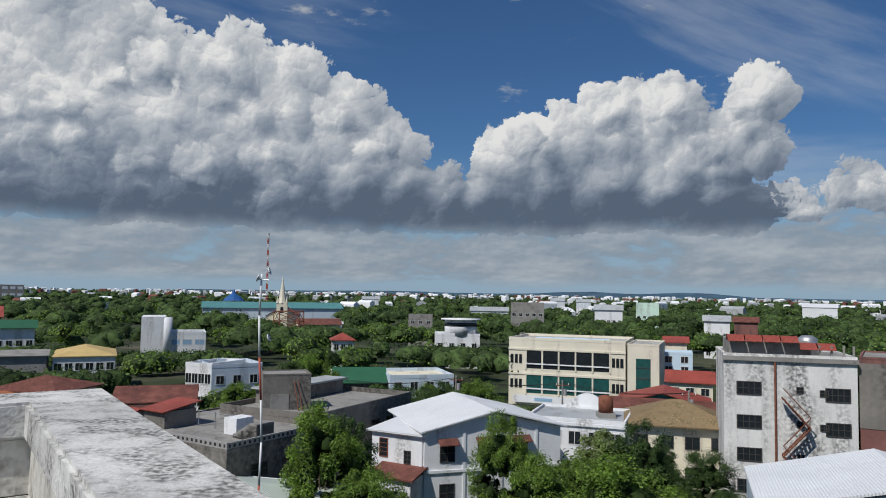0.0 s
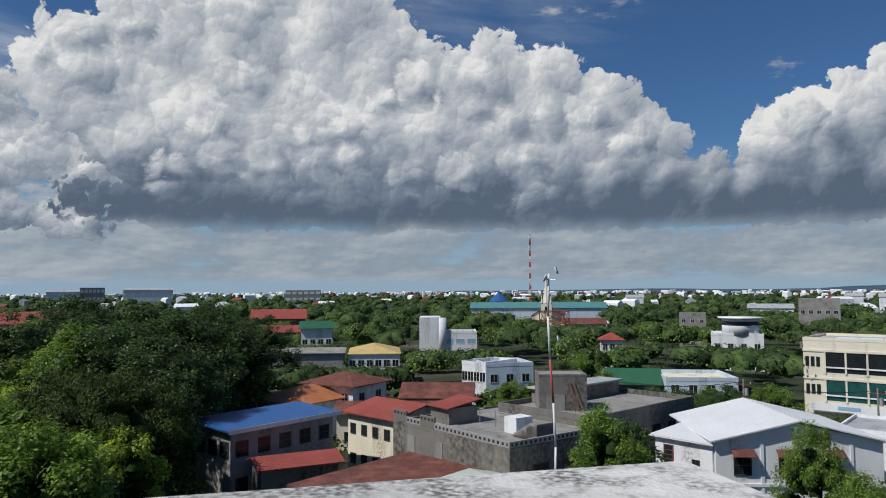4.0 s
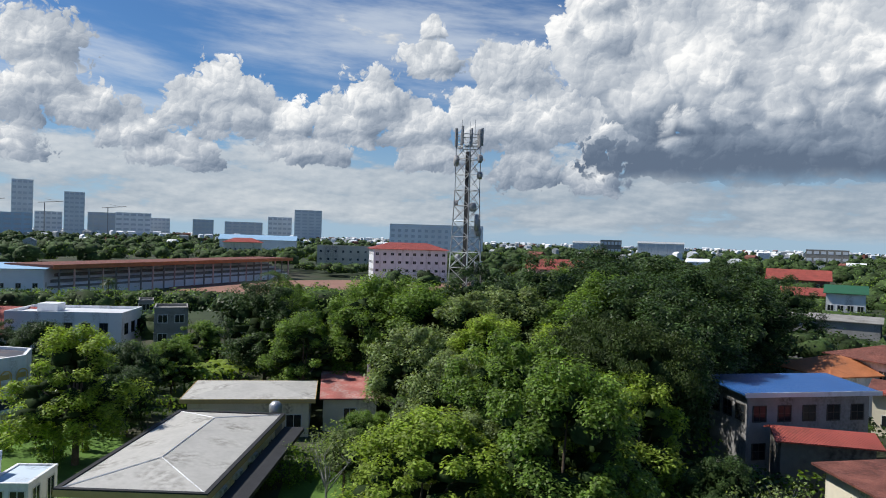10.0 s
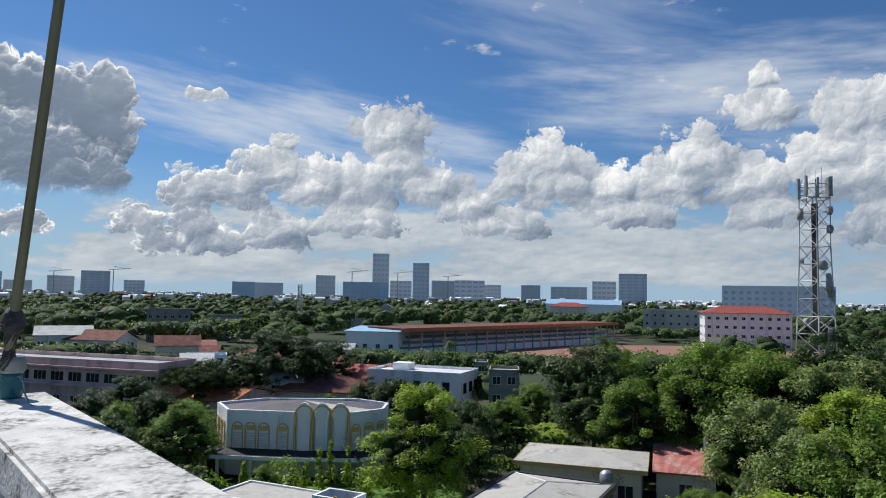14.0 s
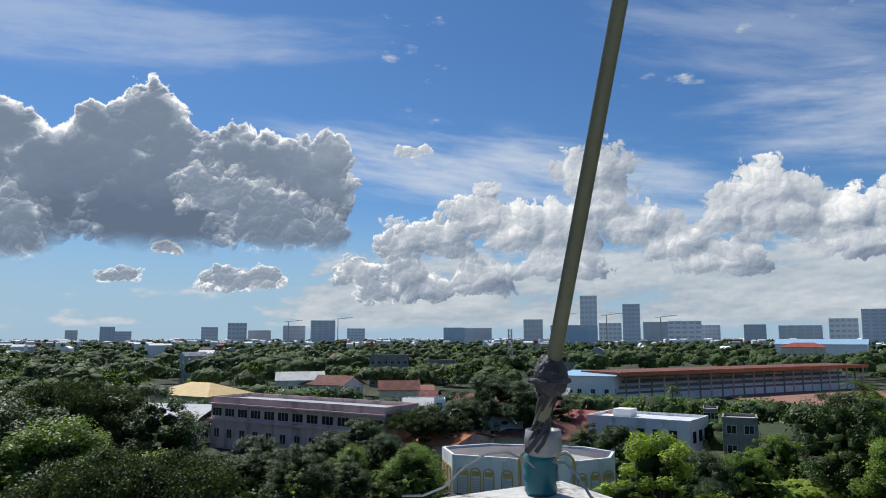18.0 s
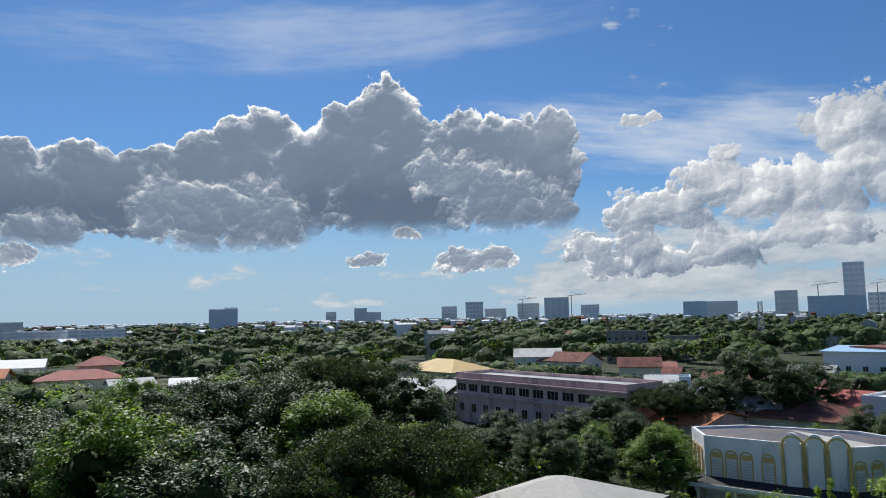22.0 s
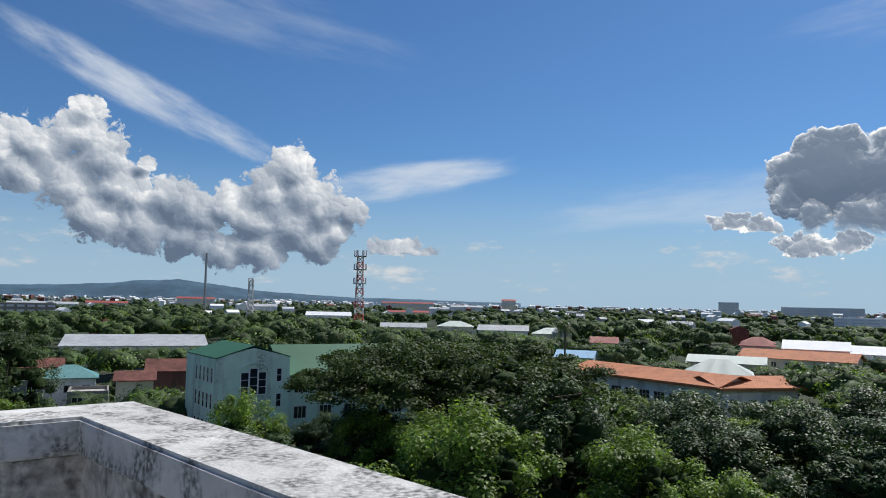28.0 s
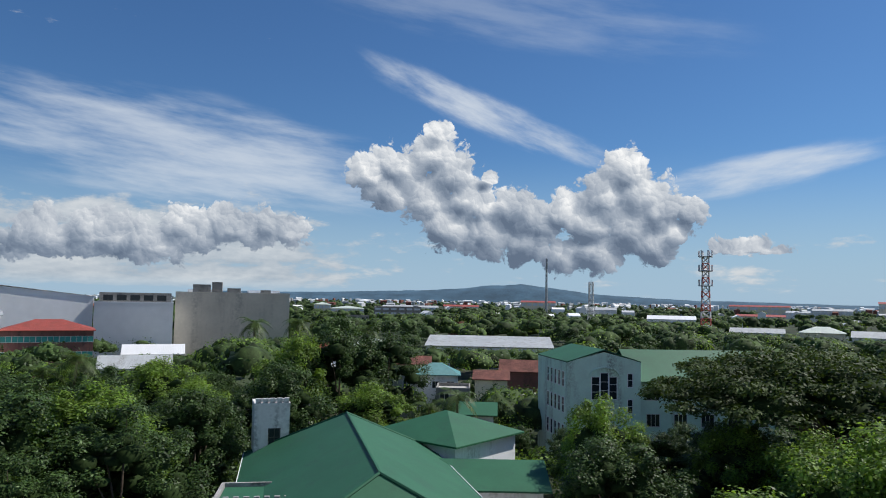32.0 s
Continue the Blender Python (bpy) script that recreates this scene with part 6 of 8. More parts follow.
# ---- between chapel and stadium ----
root, w, dp = house("long_white_building", "long white two-storey building with a flat roof", (-129.0, -0.5), (-122.0, 15.0), 10, 6.6, M["white"], floors=0, cols=0, side=0, roofm=M["whiteroof"], low=1.5, category="building", parapet=0.5, clear=2.0)
for k in range(5):
    window(root, 1.1, 1.5, Matrix.Translation((-w / 2 + 4 + 2.6 * k, -dp / 2, 3.9)), M["darkframe"])
for y in (-2.8, 0.4, 3.4):
    window(root, 1.5, 1.6, Matrix.Translation((w / 2, y, 3.6)) @ Matrix.Rotation(math.pi / 2, 4, "Z"), M["darkframe"])
part("penthouse", bx(-w / 2 + 3, -w / 2 + 6, -1, 2, 6.7, 7.9), M["white"], root)
house("maroon_roof_house", "house with a wide dark red hip roof", (-123.0, -15.5), (-120.0, -2.5), 13, 4.0, M["cream"], "hip", M["rustroof"], 2.4, 0.8, floors=1, cols=3, side=2, low=2)
house("red_roof_house", "house with a bright red roof slope", (-136.0, -9.0), (-131.0, 1.0), 11, 4.6, M["cream"], "gable", M["redroof"], 2.2, 0.8, floors=1, cols=3, side=2, ridge="x", low=2.5)
# stadium grandstand
root, w, dp = house("grandstand", "long grandstand with a flat brown-red roof", (-232.0, 8.0), (-318.0, 106.0), 16, 2.5, M["fargrey"], floors=0, cols=0, side=0, parapet=0, low=-1, category="grandstand")
a, b = w / 2, dp / 2
part("roof", bx(-a, a, -b - 2, b, 8.3, 9.2), M["rustroof"], root, "flat rust-brown roof")
part("fascia", bx(-a, a, -b - 2.2, -b - 2.02, 8.0, 9.3), M["orangeroof"], root)
for k in range(6):
    part("seating_tier", bx(-a + 1, a - 1, -b + 2 * k, -b + 2 * k + 2, 2.55 + 0.01 * k, 3.0 + 0.75 * k), M["fargrey"] if k % 2 else M["concrete"], root)
for k in range(24):
    x = -a + w * (k + 0.5) / 24
    part("column", bx(x - 0.2, x + 0.2, -b - 1.6, -b - 1.2, 0, 8.3), M["pink"] if k % 2 else M["concrete"], root)
part("back_wall", bx(-a, a, b - 0.4, b - 0.05, 2.5, 8.28), M["fargrey"], root)
root, w, dp = house("grandstand_wing", "end of the grandstand with a pale blue roof", (-231.0, -9.0), (-228.0, 7.0), 22, 8.2, M["fargrey"], "shed", M["skyblue"], 0.8, 0.8, floors=1, cols=4, side=3, low=3, category="grandstand", first=3)
tb = bmesh.new()
tv = [tb.verts.new((-258 + 42 * math.cos(k / 48 * 6.283), 120 + 75 * math.sin(k / 48 * 6.283), 0.25)) for k in range(48)]
tb.faces.new(tv)
tagged(part("running_track", tb, M["track"]), "red running track oval in the stadium", "running track", kind="structure")
FOOT.append((-258, 110, 62)), FOOT.append((-275, 70, 40)), FOOT.append((-215, 60, 40)), FOOT.append((-235, 30, 25))
keep_clear([Vector((-200, 30, 0)), Vector((-190, 120, 0))], -4.0)
root, w, dp = house("red_roof_hall", "white four-storey building with a red roof", (-292.0, 136.0), (-282.0, 168.0), 16, 14.5, M["white"], "hip", M["redroof"], 3.0, 1.0, floors=4, cols=10, side=4, win=(1.3, 1.1), low=6, category="building")
house("red_roof_low_hall", "low hall with a red roof", (-245.0, 186.0), (-232.0, 205.0), 12, 8.4, M["pink"], "gable", M["redroof"], 4.2, 0.8, floors=1, cols=5, side=2, low=5, category="hall")
house("long_school", "long cream three-storey school building", (-400.0, 150.0), (-375.0, 205.0), 14, 13.5, M["beige"], floors=3, cols=14, side=3, roofm=M["concrete"], low=4, category="school")
house("white_slab_block", "wide white multi-storey block on the skyline", (-560.0, 275.0), (-520.0, 345.0), 18, 31, M["farwall"], floors=6, cols=14, side=3, win=(2.6, 2.2), panem=M["farwin"], low=16, category="building", storey=4.8)
house("light_blue_roof_hall", "wide hall with a bright pale blue roof", (-640.0, 150.0), (-615.0, 210.0), 20, 14, M["farwall"], "gable", M["skyblue"], 4, 1, floors=0, cols=0, side=0, low=10, category="hall")
house("red_trim_school", "two-storey school with a maroon roof", (-520.0, 125.0), (-512.0, 150.0), 14, 13, M["cream"], "hip", M["redroof"], 3, 1, floors=2, cols=8, side=2, low=9, category="school")

# ---- pink school and its neighbours ----
root, w, dp = house("pink_school", "faded pink two-storey school with rows of dark windows", (-128.0, -68.5), (-113.0, -31.0), 9, 8.5, M["pink"], floors=0, cols=0, side=0, roofm=M["greyroof"], low=2.6, parapet=0.7, category="school", clear=2.6)
for k in range(12):
    x = -w / 2 + w * (k + 0.5) / 12
    window(root, 2.4, 1.35, Matrix.Translation((x, -dp / 2, 5.8)), M["pink"], bars=(2, 0))
    window(root, 1.3, 1.5, Matrix.Translation((x, -dp / 2, 2.0)), M["pink"], bars=(1, 0))
for y in (-2.4, 0.2, 2.6):
    window(root, 1.9, 1.35, Matrix.Translation((w / 2, y, 5.8)) @ Matrix.Rotation(math.pi / 2, 4, "Z"), M["pink"], bars=(2, 0))
part("ledge", bx(-w / 2 - 0.3, w / 2 + 0.3, -dp / 2 - 0.5, -dp / 2 - 0.005, 5.0, 5.25), M["pink"], root)
part("ledge", bx(-w / 2 - 0.3, w / 2 + 0.3, -dp / 2 - 0.6, -dp / 2 - 0.035, 7.8, 8.1), M["pink"], root)
house("pink_gable_house", "pink house with a salmon roof", (-114.0, -28.0), (-110.5, -20.0), 12, 4.0, M["pink"], "gable", M["orangeroof"], 1.4, 0.6, floors=1, cols=3, side=2, low=2)
root, w, dp = house("arched_court", "covered court with a pale arched roof", (-131.0, -99.0), (-129.0, -72.0), 16, 4.2, M["white"], floors=1, cols=6, side=3, roofm=M["whiteroof"], parapet=0, low=5.6, category="covered court", win=(2.2, 1.6))
bm = bmesh.new()
for k in range(12):
    y0, y1 = -dp / 2 - 1 + (dp + 2) * k / 12, -dp / 2 - 1 + (dp + 2) * (k + 1) / 12
    z0, z1 = 4.5 + 2.2 * math.sin(math.pi * k / 12), 4.5 + 2.2 * math.sin(math.pi * (k + 1) / 12)
    slab(bm, [(-w / 2 - 0.5, y0, z0), (w / 2 + 0.5, y0, z0), (w / 2 + 0.5, y1, z1), (-w / 2 - 0.5, y1, z1)], 0.12)
part("arched_roof", bm, M["greyroof"], root)
house("beige_roof_house", "house with a wide tan hip roof", (-172.0, -110.0), (-165.0, -90.0), 14, 5.6, M["cream"], "hip", M["yellow"], 2.8, 0.8, floors=1, cols=4, side=2, low=4)
house("white_gable_house", "white house with a red gable", (-205.0, -86.0), (-200.0, -68.0), 10, 6.4, M["white"], "gable", M["rustroof"], 2.4, 0.6, floors=2, cols=4, side=2, low=4)
for k, (az, d, ww_, lab, rf) in enumerate(((95.0, 175, 16, "rust", "rustroof"), (98.5, 190, 18, "dull red", "redroof"), (101.5, 168, 14, "brown", "rustroof"), (104.0, 205, 18, "dull red", "rustroof"), (93.5, 215, 12, "grey", "greyroof"), (99.5, 150, 9, "pale blue", "bluewall"))):
    p = polar(az, d)
    t = Vector((p.y, -p.x, 0)).normalized() * ww_ * 0.3
    house("tin_roof_house", "low house with a %s tin roof" % lab, p - t, p + t + Vector((2.0, 3, 0)), 8, 3.8, M["cream"] if k % 2 else M["bluewall"], "gable", M[rf], 1.5, 0.7, floors=1, cols=4, side=2, low=4.2, group="houses behind the school")

# ---- orange school side ----
root, w, dp = house("orange_roof_school", "long white school with an orange tile roof", (-43.4, -110.3), (-26.3, -134.6), 10, 8.1, M["white"], "gable", M["orangeroof"], 1.5, 0.9, floors=2, cols=10, side=2, win=(2.0, 1.3), bars=(2, 1), low=3, category="school", fascia=M["orangeroof"])
house("orange_roof_wing", "wing with an orange tile roof", (-57.0, -112.8), (-44.4, -110.0), 10, 8.0, M["white"], "gable", M["orangeroof"], 1.3, 0.9, floors=2, cols=4, side=2, low=4, category="school", fascia=M["orangeroof"])
house("orange_back_building", "cream building with a dull orange roof", (-108.0, -188.0), (-86.0, -206.0), 12, 6.6, M["cream"], "gable", M["orangeroof"], 2.0, 0.8, floors=2, cols=8, side=2, low=4, category="school")
house("blue_roof_shed", "shed with a light blue roof", (-42.5, -196.0), (-33.0, -199.0), 10, 5.8, M["white"], "gable", M["skyblue"], 1.6, 0.5, floors=0, cols=0, side=0, low=4)
house("cream_dome_hall", "low hall with a cream roof", (-85.0, -188.0), (-68.0, -196.0), 10, 5.6, M["cream"], "gable", M["mintroof"], 1.6, 0.6, floors=1, cols=4, side=2, low=4)
house("white_roof_hall", "hall with a pale sheet roof", (-135.0, -215.0), (-112.0, -232.0), 12, 7.0, M["white"], "gable", M["whiteroof"], 2.2, 0.6, floors=1, cols=5, side=2, low=5, category="hall")
house("red_roof_house", "house with a broad red hip roof", (-125.0, -166.0), (-110.0, -177.0), 10, 5.8, M["cream"], "hip", M["redroof"], 2.2, 0.8, floors=1, cols=4, side=2, low=4)
house("red_roof_tower_house", "pink house with a pointed red roof", (-138.0, -183.0), (-129.5, -190.0), 8, 8.0, M["pink"], "hip", M["redroof"], 2.4, 0.7, floors=2, cols=3, side=2, low=5)
house("white_low_house", "small white house among the trees", (-122.0, -148.0), (-113.0, -152.0), 7, 5.2, M["white"], "gable", M["greyroof"], 1.3, 0.5, floors=1, cols=3, side=2, low=4)

# ---- mint building, green hall, mall ----
root, w, dp = house("mint_school", "pale mint three-storey school with a green roof", (17.8, -97.0), (2.5, -106.0), 11, 10.0, M["mintwall"], "gable", M["greenroof"], 3.5, 0.9, floors=3, cols=5, side=3, win=(1.6, 1.5), bars=(2, 0), low=4.6, category="school")
part("ledge", bx(-w / 2 - 0.2, w / 2 + 0.2, -dp / 2 - 0.3, -dp / 2 - 0.005, 9.2, 9.6), M["mintwall"], root)
root, w, dp = house("mint_gabled_school", "pale mint gabled front with a tall arched window", (25.2, -90.2), (17.4, -95.9), 12, 12.5, M["mintwall"], "gable", M["greenroof"], 1.4, 0.05, floors=0, cols=0, side=3, ridge="y", low=4.0, category="school")
for x in (-1.15, 0, 1.15):
    window(root, 0.95, 3.2 if x == 0 else 2.7, Matrix.Translation((x, -dp / 2, 7.9)), M["white"], bars=(0, 2))
part("arch_hood", tube(bmesh.new(), [(-1.9 * math.cos(math.pi * k / 10), -dp / 2 - 0.1, 10.8 + 1.0 * math.sin(math.pi * k / 10)) for k in range(11)], 0.14), M["mintwall"], root)
for z in (2.8, 6.2, 9.4):
    window(root, 0.6, 1.6, Matrix.Translation((3.4, -dp / 2, z)), M["white"], bars=(0, 1))
    for k in range(5):
        window(root, 0.7, 1.8, Matrix.Translation((-w / 2, -dp / 2 + 1.4 + 1.5 * k, z)) @ Matrix.Rotation(-math.pi / 2, 4, "Z"), M["white"], bars=(0, 1))
house("white_gable_roof", "white gabled roof behind the mint school", (27.0, -140.0), (15.0, -143.0), 10, 8.0, M["white"], "gable", M["whiteroof"], 2.2, 0.4, floors=0, cols=0, side=0, ridge="y", low=7)

root = thing("green_roof_hall", "hall with a large green metal hip roof", "hall", Matrix.Translation((25.9, -44.7, 0)) @ Matrix.Rotation(radians(-140.9), 4, "Z"))
part("wall", bx(-7.3, 7.3, -15.3, 12.8, 0, 6.7), M["white"], root)
R0, R1 = (0, -11.0, 10.8), (0, 9.0, 10.8)
hx, h0_, h1_, zz = 8.0, -16.0, 13.5, 6.9
for s in (((-hx, h0_, zz), (hx, h0_, zz), R0), ((hx, h1_, zz), (-hx, h1_, zz), R1), ((-hx, h1_, zz), (-hx, h0_, zz), R0, R1), ((hx, h0_, zz), (hx, h1_, zz), R1, R0)):
    part("roof", slab(bmesh.new(), list(s), 0.14), M["greenroof"], root, "green metal roof with standing seams")
for p, q in ((R0, (-hx, h0_, zz)), (R0, (hx, h0_, zz)), (R1, (hx, h1_, zz)), (R1, (-hx, h1_, zz)), (R0, R1)):
    part("ridge_cap", bar(bmesh.new(), (p[0], p[1], p[2] + 0.02), (q[0], q[1], q[2] + 0.02), 0.1, n=6), M["greenroof"], root)
for q in ((-hx - 0.05, -hx - 0.005, h0_, h1_), (hx + 0.005, hx + 0.05, h0_, h1_)):
    part("fascia", bx(*q, 6.6, 6.95), M["white"], root)
FOOT.append((25.9, -44.7, 14)), FOOT.append((20.5, -38.0, 10)), FOOT.append((33, -53, 9))
keep_clear([Vector((39, -50, 0)), Vector((17, -48, 0)), Vector((18, -33, 0))], -24)
house("green_roof_wing", "wing with a lower green metal roof", (23.5, -52.0), (16.5, -55.5), 8, 5.9, M["white"], "gable", M["greenroof"], 1.2, 0.6, floors=1, cols=3, side=2, low=1, category="hall")
house("green_roof_wing", "rear wing with a green metal roof", (34.0, -60.0), (25.0, -58.0), 9, 7.7, M["white"], "hip", M["greenroof"], 1.9, 0.6, floors=1, cols=3, side=2, low=3, category="hall")
# white bell tower
root, w, dp = house("white_bell_tower", "slim white square tower with small crenels", (39.0, -49.4), (37.0, -51.4), 2.8, 10.9, M["oldwhite"], floors=0, cols=0, side=0, low=0, roofm=M["concrete"], parapet=0.3, category="tower")
window(root, 0.8, 1.3, Matrix.Translation((0.2, -dp / 2, 7.8)), M["darkframe"], bars=(1, 1))
window(root, 0.8, 1.3, Matrix.Translation((0.2, -dp / 2, 4.0)), M["darkframe"], bars=(1, 1))
for k in range(5):
    part("crenel", bx(-0.2, 0.2, -0.12, 0.12, 0, 0.4), M["oldwhite"], root, m=Matrix.Translation((-w / 2 + w * (k + 0.5) / 5, -dp / 2 + 0.1, 11.2)))
root, w, dp = house("crenel_porch", "small grey crenellated porch with a green roof", (29.2, -34.6), (25.0, -37.6), 5, 7.8, M["greyblock"], "flat", M["greenroof"], floors=0, cols=0, side=0, low=2, parapet=0.3, category="porch")
for k in range(9):
    part("crenel", bx(-0.16, 0.16, -0.1, 0.1, 0, 0.4), M["greyblock"], root, m=Matrix.Translation((-w / 2 + w * (k + 0.5) / 9, -dp / 2 + 0.08, 8.1)))

def hall_at(label, az_l, az_r, d, depth, h, wall, **kw):
    return house("shopping_hall", label, polar(az_l, d), polar(az_r, d), depth, h, wall, floors=0, cols=0, side=0, low=7, category="hall", **kw)


root, w, dp = hall_at("huge windowless beige hall with rooftop plant", 226.2, 217.9, 232, 45, 20.4, M["beige"], roofm=M["whiteroof"], parapet=0.4)
for x, ww, hh in ((-12, 5, 2.6), (-6.5, 3, 3.4), (-2, 4, 1.6), (8, 3, 1.2)):
    part("rooftop_plant", bx(x, x + ww, -dp / 2 + 1, -dp / 2 + 5, 20.5, 20.5 + hh), M["concrete"], root, "grey rooftop machine housing")
for k in range(5):
    part("white_hood", bx(-14 + 6 * k, -10 + 6 * k, -dp / 2 + 8, -dp / 2 + 14, 20.5, 21.6), M["white"], root)
root, w, dp = hall_at("pale blank hall wall with a set-back upper storey", 231.6, 226.3, 226, 40, 17.2, M["farwall"], roofm=M["whiteroof"], parapet=0.4)
part("upper_storey", bx(-w / 2 + 1, w / 2 - 0.5, -dp / 2 + 4, dp / 2, 17.3, 20.2), M["concrete"], root)
for k in range(5):
    part("opening", bx(-w / 2 + 2 + 3.6 * k, -w / 2 + 4.6 + 3.6 * k, -dp / 2 + 3.9, -dp / 2 + 3.98, 17.9, 19.5), M["glass"], root)
hall_at("vast pale hall with a shallow gable", 243, 231.7, 236, 40, 19.0, M["farwall"], roof="gable", roofm=M["whiteroof"], rise=2.6, over=0.3, ridge="y")


# ---- town blocks by compass angle: left, right, distance, height ----
def block(az_l, az_r, d, h, look_):
    """A town building seen between two compass angles; its dress follows its kind."""
    pl, pr = polar(az_l, d), polar(az_r, d)
    w = (pr - pl).length
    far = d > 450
    dress = dict(
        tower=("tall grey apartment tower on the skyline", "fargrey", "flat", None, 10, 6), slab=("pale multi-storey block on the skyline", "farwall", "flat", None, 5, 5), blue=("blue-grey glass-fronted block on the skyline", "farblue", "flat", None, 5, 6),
        red=("building with red walls or roof among trees", "cream", "gable", "redroof", 2, 6), cream=("cream building with rows of windows", "cream", "hip", "mintroof", 2, 6), grey=("grey concrete building with dark windows", "concrete", "flat", None, 3, 6),
        white=("white house among the trees", "white", "gable", "greyroof", 2, 5), roof=("long low shed with a pale roof", "farwall", "gable", "whiteroof", 0, 0), mint=("mint green building with a flat roof", "mintwall", "flat", None, 2, 5),
        brown=("brown-walled house with a tin roof", "brown", "gable", "rustroof", 1, 4), rust=("low house with a rusty tin roof", "cream", "gable", "rustroof", 1, 4), pink=("pink house with a dull red roof", "pink", "hip", "redroof", 2, 4),
        whiteroof=("house under a pale sheet roof", "white", "gable", "whiteroof", 1, 4), orange=("orange-walled house with a flat red roof", "yellow", "hip", "redroof", 2, 4), teal=("white house with a teal hip roof", "white", "hip", "tealroof", 2, 4),
        ware=("wide warehouse with pale grey roofs", "farwall", "gable", "greyroof", 0, 0), redsch=("long school with maroon roof and green galleries", "brown", "hip", "redroof", 3, 9), tent=("open shed with white roof sheets", "cream", "gable", "whiteroof", 0, 0),
        arch=("small white gabled gatehouse", "white", "gable", "greenroof", 1, 2))
    label, wall, roof, roofm, floors, cols = dress[look_]
    rise = {"flat": 0, "gable": min(2.2, 0.22 * w), "hip": min(2.4, 0.24 * w)}[roof]
    cols = max(2, min(cols, int(w / 2.2)))
    st = None
    top = max(3.0, h - rise)
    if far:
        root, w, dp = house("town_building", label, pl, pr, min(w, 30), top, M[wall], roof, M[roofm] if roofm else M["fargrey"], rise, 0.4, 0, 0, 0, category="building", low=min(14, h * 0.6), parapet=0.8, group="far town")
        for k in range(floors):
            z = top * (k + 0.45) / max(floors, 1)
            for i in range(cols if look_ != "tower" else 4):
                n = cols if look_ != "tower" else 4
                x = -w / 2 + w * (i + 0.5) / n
                # window bands nearly as pale as the wall, haze being in their colour
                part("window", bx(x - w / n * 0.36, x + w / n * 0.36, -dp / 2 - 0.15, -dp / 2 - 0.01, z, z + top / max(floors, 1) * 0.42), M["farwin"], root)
    else:
        house("town_house", label, pl, pr, max(6, min(14, w * 0.7)) if look_ != "ware" else 34, top, M[wall], roof, M[roofm] if roofm else M["membrane"], rise, 0.5, floors, cols, 2 if floors else 0, win=(1.2, 1.1) if look_ != "redsch" else (2.4, 1.3),
              panem=M["glass"] if look_ != "redsch" else M["teal"], category="house", low=top * 0.68, group="town houses", parapet=0.5)


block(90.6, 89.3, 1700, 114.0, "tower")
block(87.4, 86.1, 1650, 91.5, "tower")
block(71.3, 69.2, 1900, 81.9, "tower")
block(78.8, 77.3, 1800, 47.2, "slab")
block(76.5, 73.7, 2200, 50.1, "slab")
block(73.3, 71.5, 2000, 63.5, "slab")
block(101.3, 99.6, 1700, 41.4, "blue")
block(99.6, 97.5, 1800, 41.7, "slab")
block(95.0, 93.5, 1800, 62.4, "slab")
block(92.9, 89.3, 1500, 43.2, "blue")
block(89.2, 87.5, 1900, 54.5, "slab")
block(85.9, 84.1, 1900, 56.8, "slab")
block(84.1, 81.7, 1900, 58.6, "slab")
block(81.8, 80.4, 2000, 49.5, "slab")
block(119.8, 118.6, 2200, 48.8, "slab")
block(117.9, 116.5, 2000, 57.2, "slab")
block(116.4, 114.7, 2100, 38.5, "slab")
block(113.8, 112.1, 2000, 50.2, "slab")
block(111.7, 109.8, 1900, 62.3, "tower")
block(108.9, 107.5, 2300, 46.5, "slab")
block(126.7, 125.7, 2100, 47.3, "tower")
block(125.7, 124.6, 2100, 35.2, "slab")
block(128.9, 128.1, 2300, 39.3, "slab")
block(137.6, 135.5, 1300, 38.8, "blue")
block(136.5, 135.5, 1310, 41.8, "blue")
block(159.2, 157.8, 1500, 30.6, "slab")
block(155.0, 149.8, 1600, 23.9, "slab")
block(175.4, 174.3, 1100, 26.0, "red")
block(216.5, 215.2, 700, 15.0, "cream")
block(215.2, 212.6, 700, 11.6, "cream")
block(211.8, 208.1, 650, 11.5, "grey")
block(211.2, 206.8, 900, 11.2, "white")
block(206.4, 203.6, 1000, 12.2, "red")
block(200.3, 197.6, 1000, 19.7, "red")
block(195.2, 192.9, 750, 14.0, "white")
block(190.6, 187.1, 520, 11.0, "roof")
block(184.9, 180.8, 1200, 18.7, "red")
block(179.4, 176.9, 1000, 15.8, "white")
block(184.4, 181.1, 900, 8.5, "red")
block(181.1, 177.4, 1000, 12.7, "white")
block(151.6, 146.8, 700, 13.3, "slab")
block(146.9, 143.2, 650, 14.2, "slab")
block(-5.4, -8.0, 260, 16.3, "grey")
block(-11.9, -14.0, 330, 15.5, "white")
block(-15.0, -16.7, 360, 16.0, "mint")
block(-19.9, -21.7, 250, 13.8, "white")
block(-22.0, -23.6, 240, 13.8, "brown")
block(-26.5, -28.7, 500, 16.6, "roof")
block(-17.1, -18.7, 150, 11.8, "red")
block(-16.8, -19.1, 140, 9.2, "blue")
block(-8.5, -9.6, 600, 16.6, "white")
block(-10.5, -11.6, 550, 16.4, "white")
block(6.4, 5.1, 600, 15.5, "white")
block(-17.3, -20.5, 125, 7.5, "red")
block(2.7, 0.8, 260, 11.4, "grey")
block(-2.2, -5.2, 420, 11.8, "white")
block(49.4, 47.3, 900, 22.4, "white")
block(47.3, 45.7, 800, 23.4, "grey")
block(44.5, 41.1, 900, 24.2, "white")
block(32.9, 30.2, 800, 19.9, "grey")
block(102.7, 100.2, 320, 9.5, "grey")
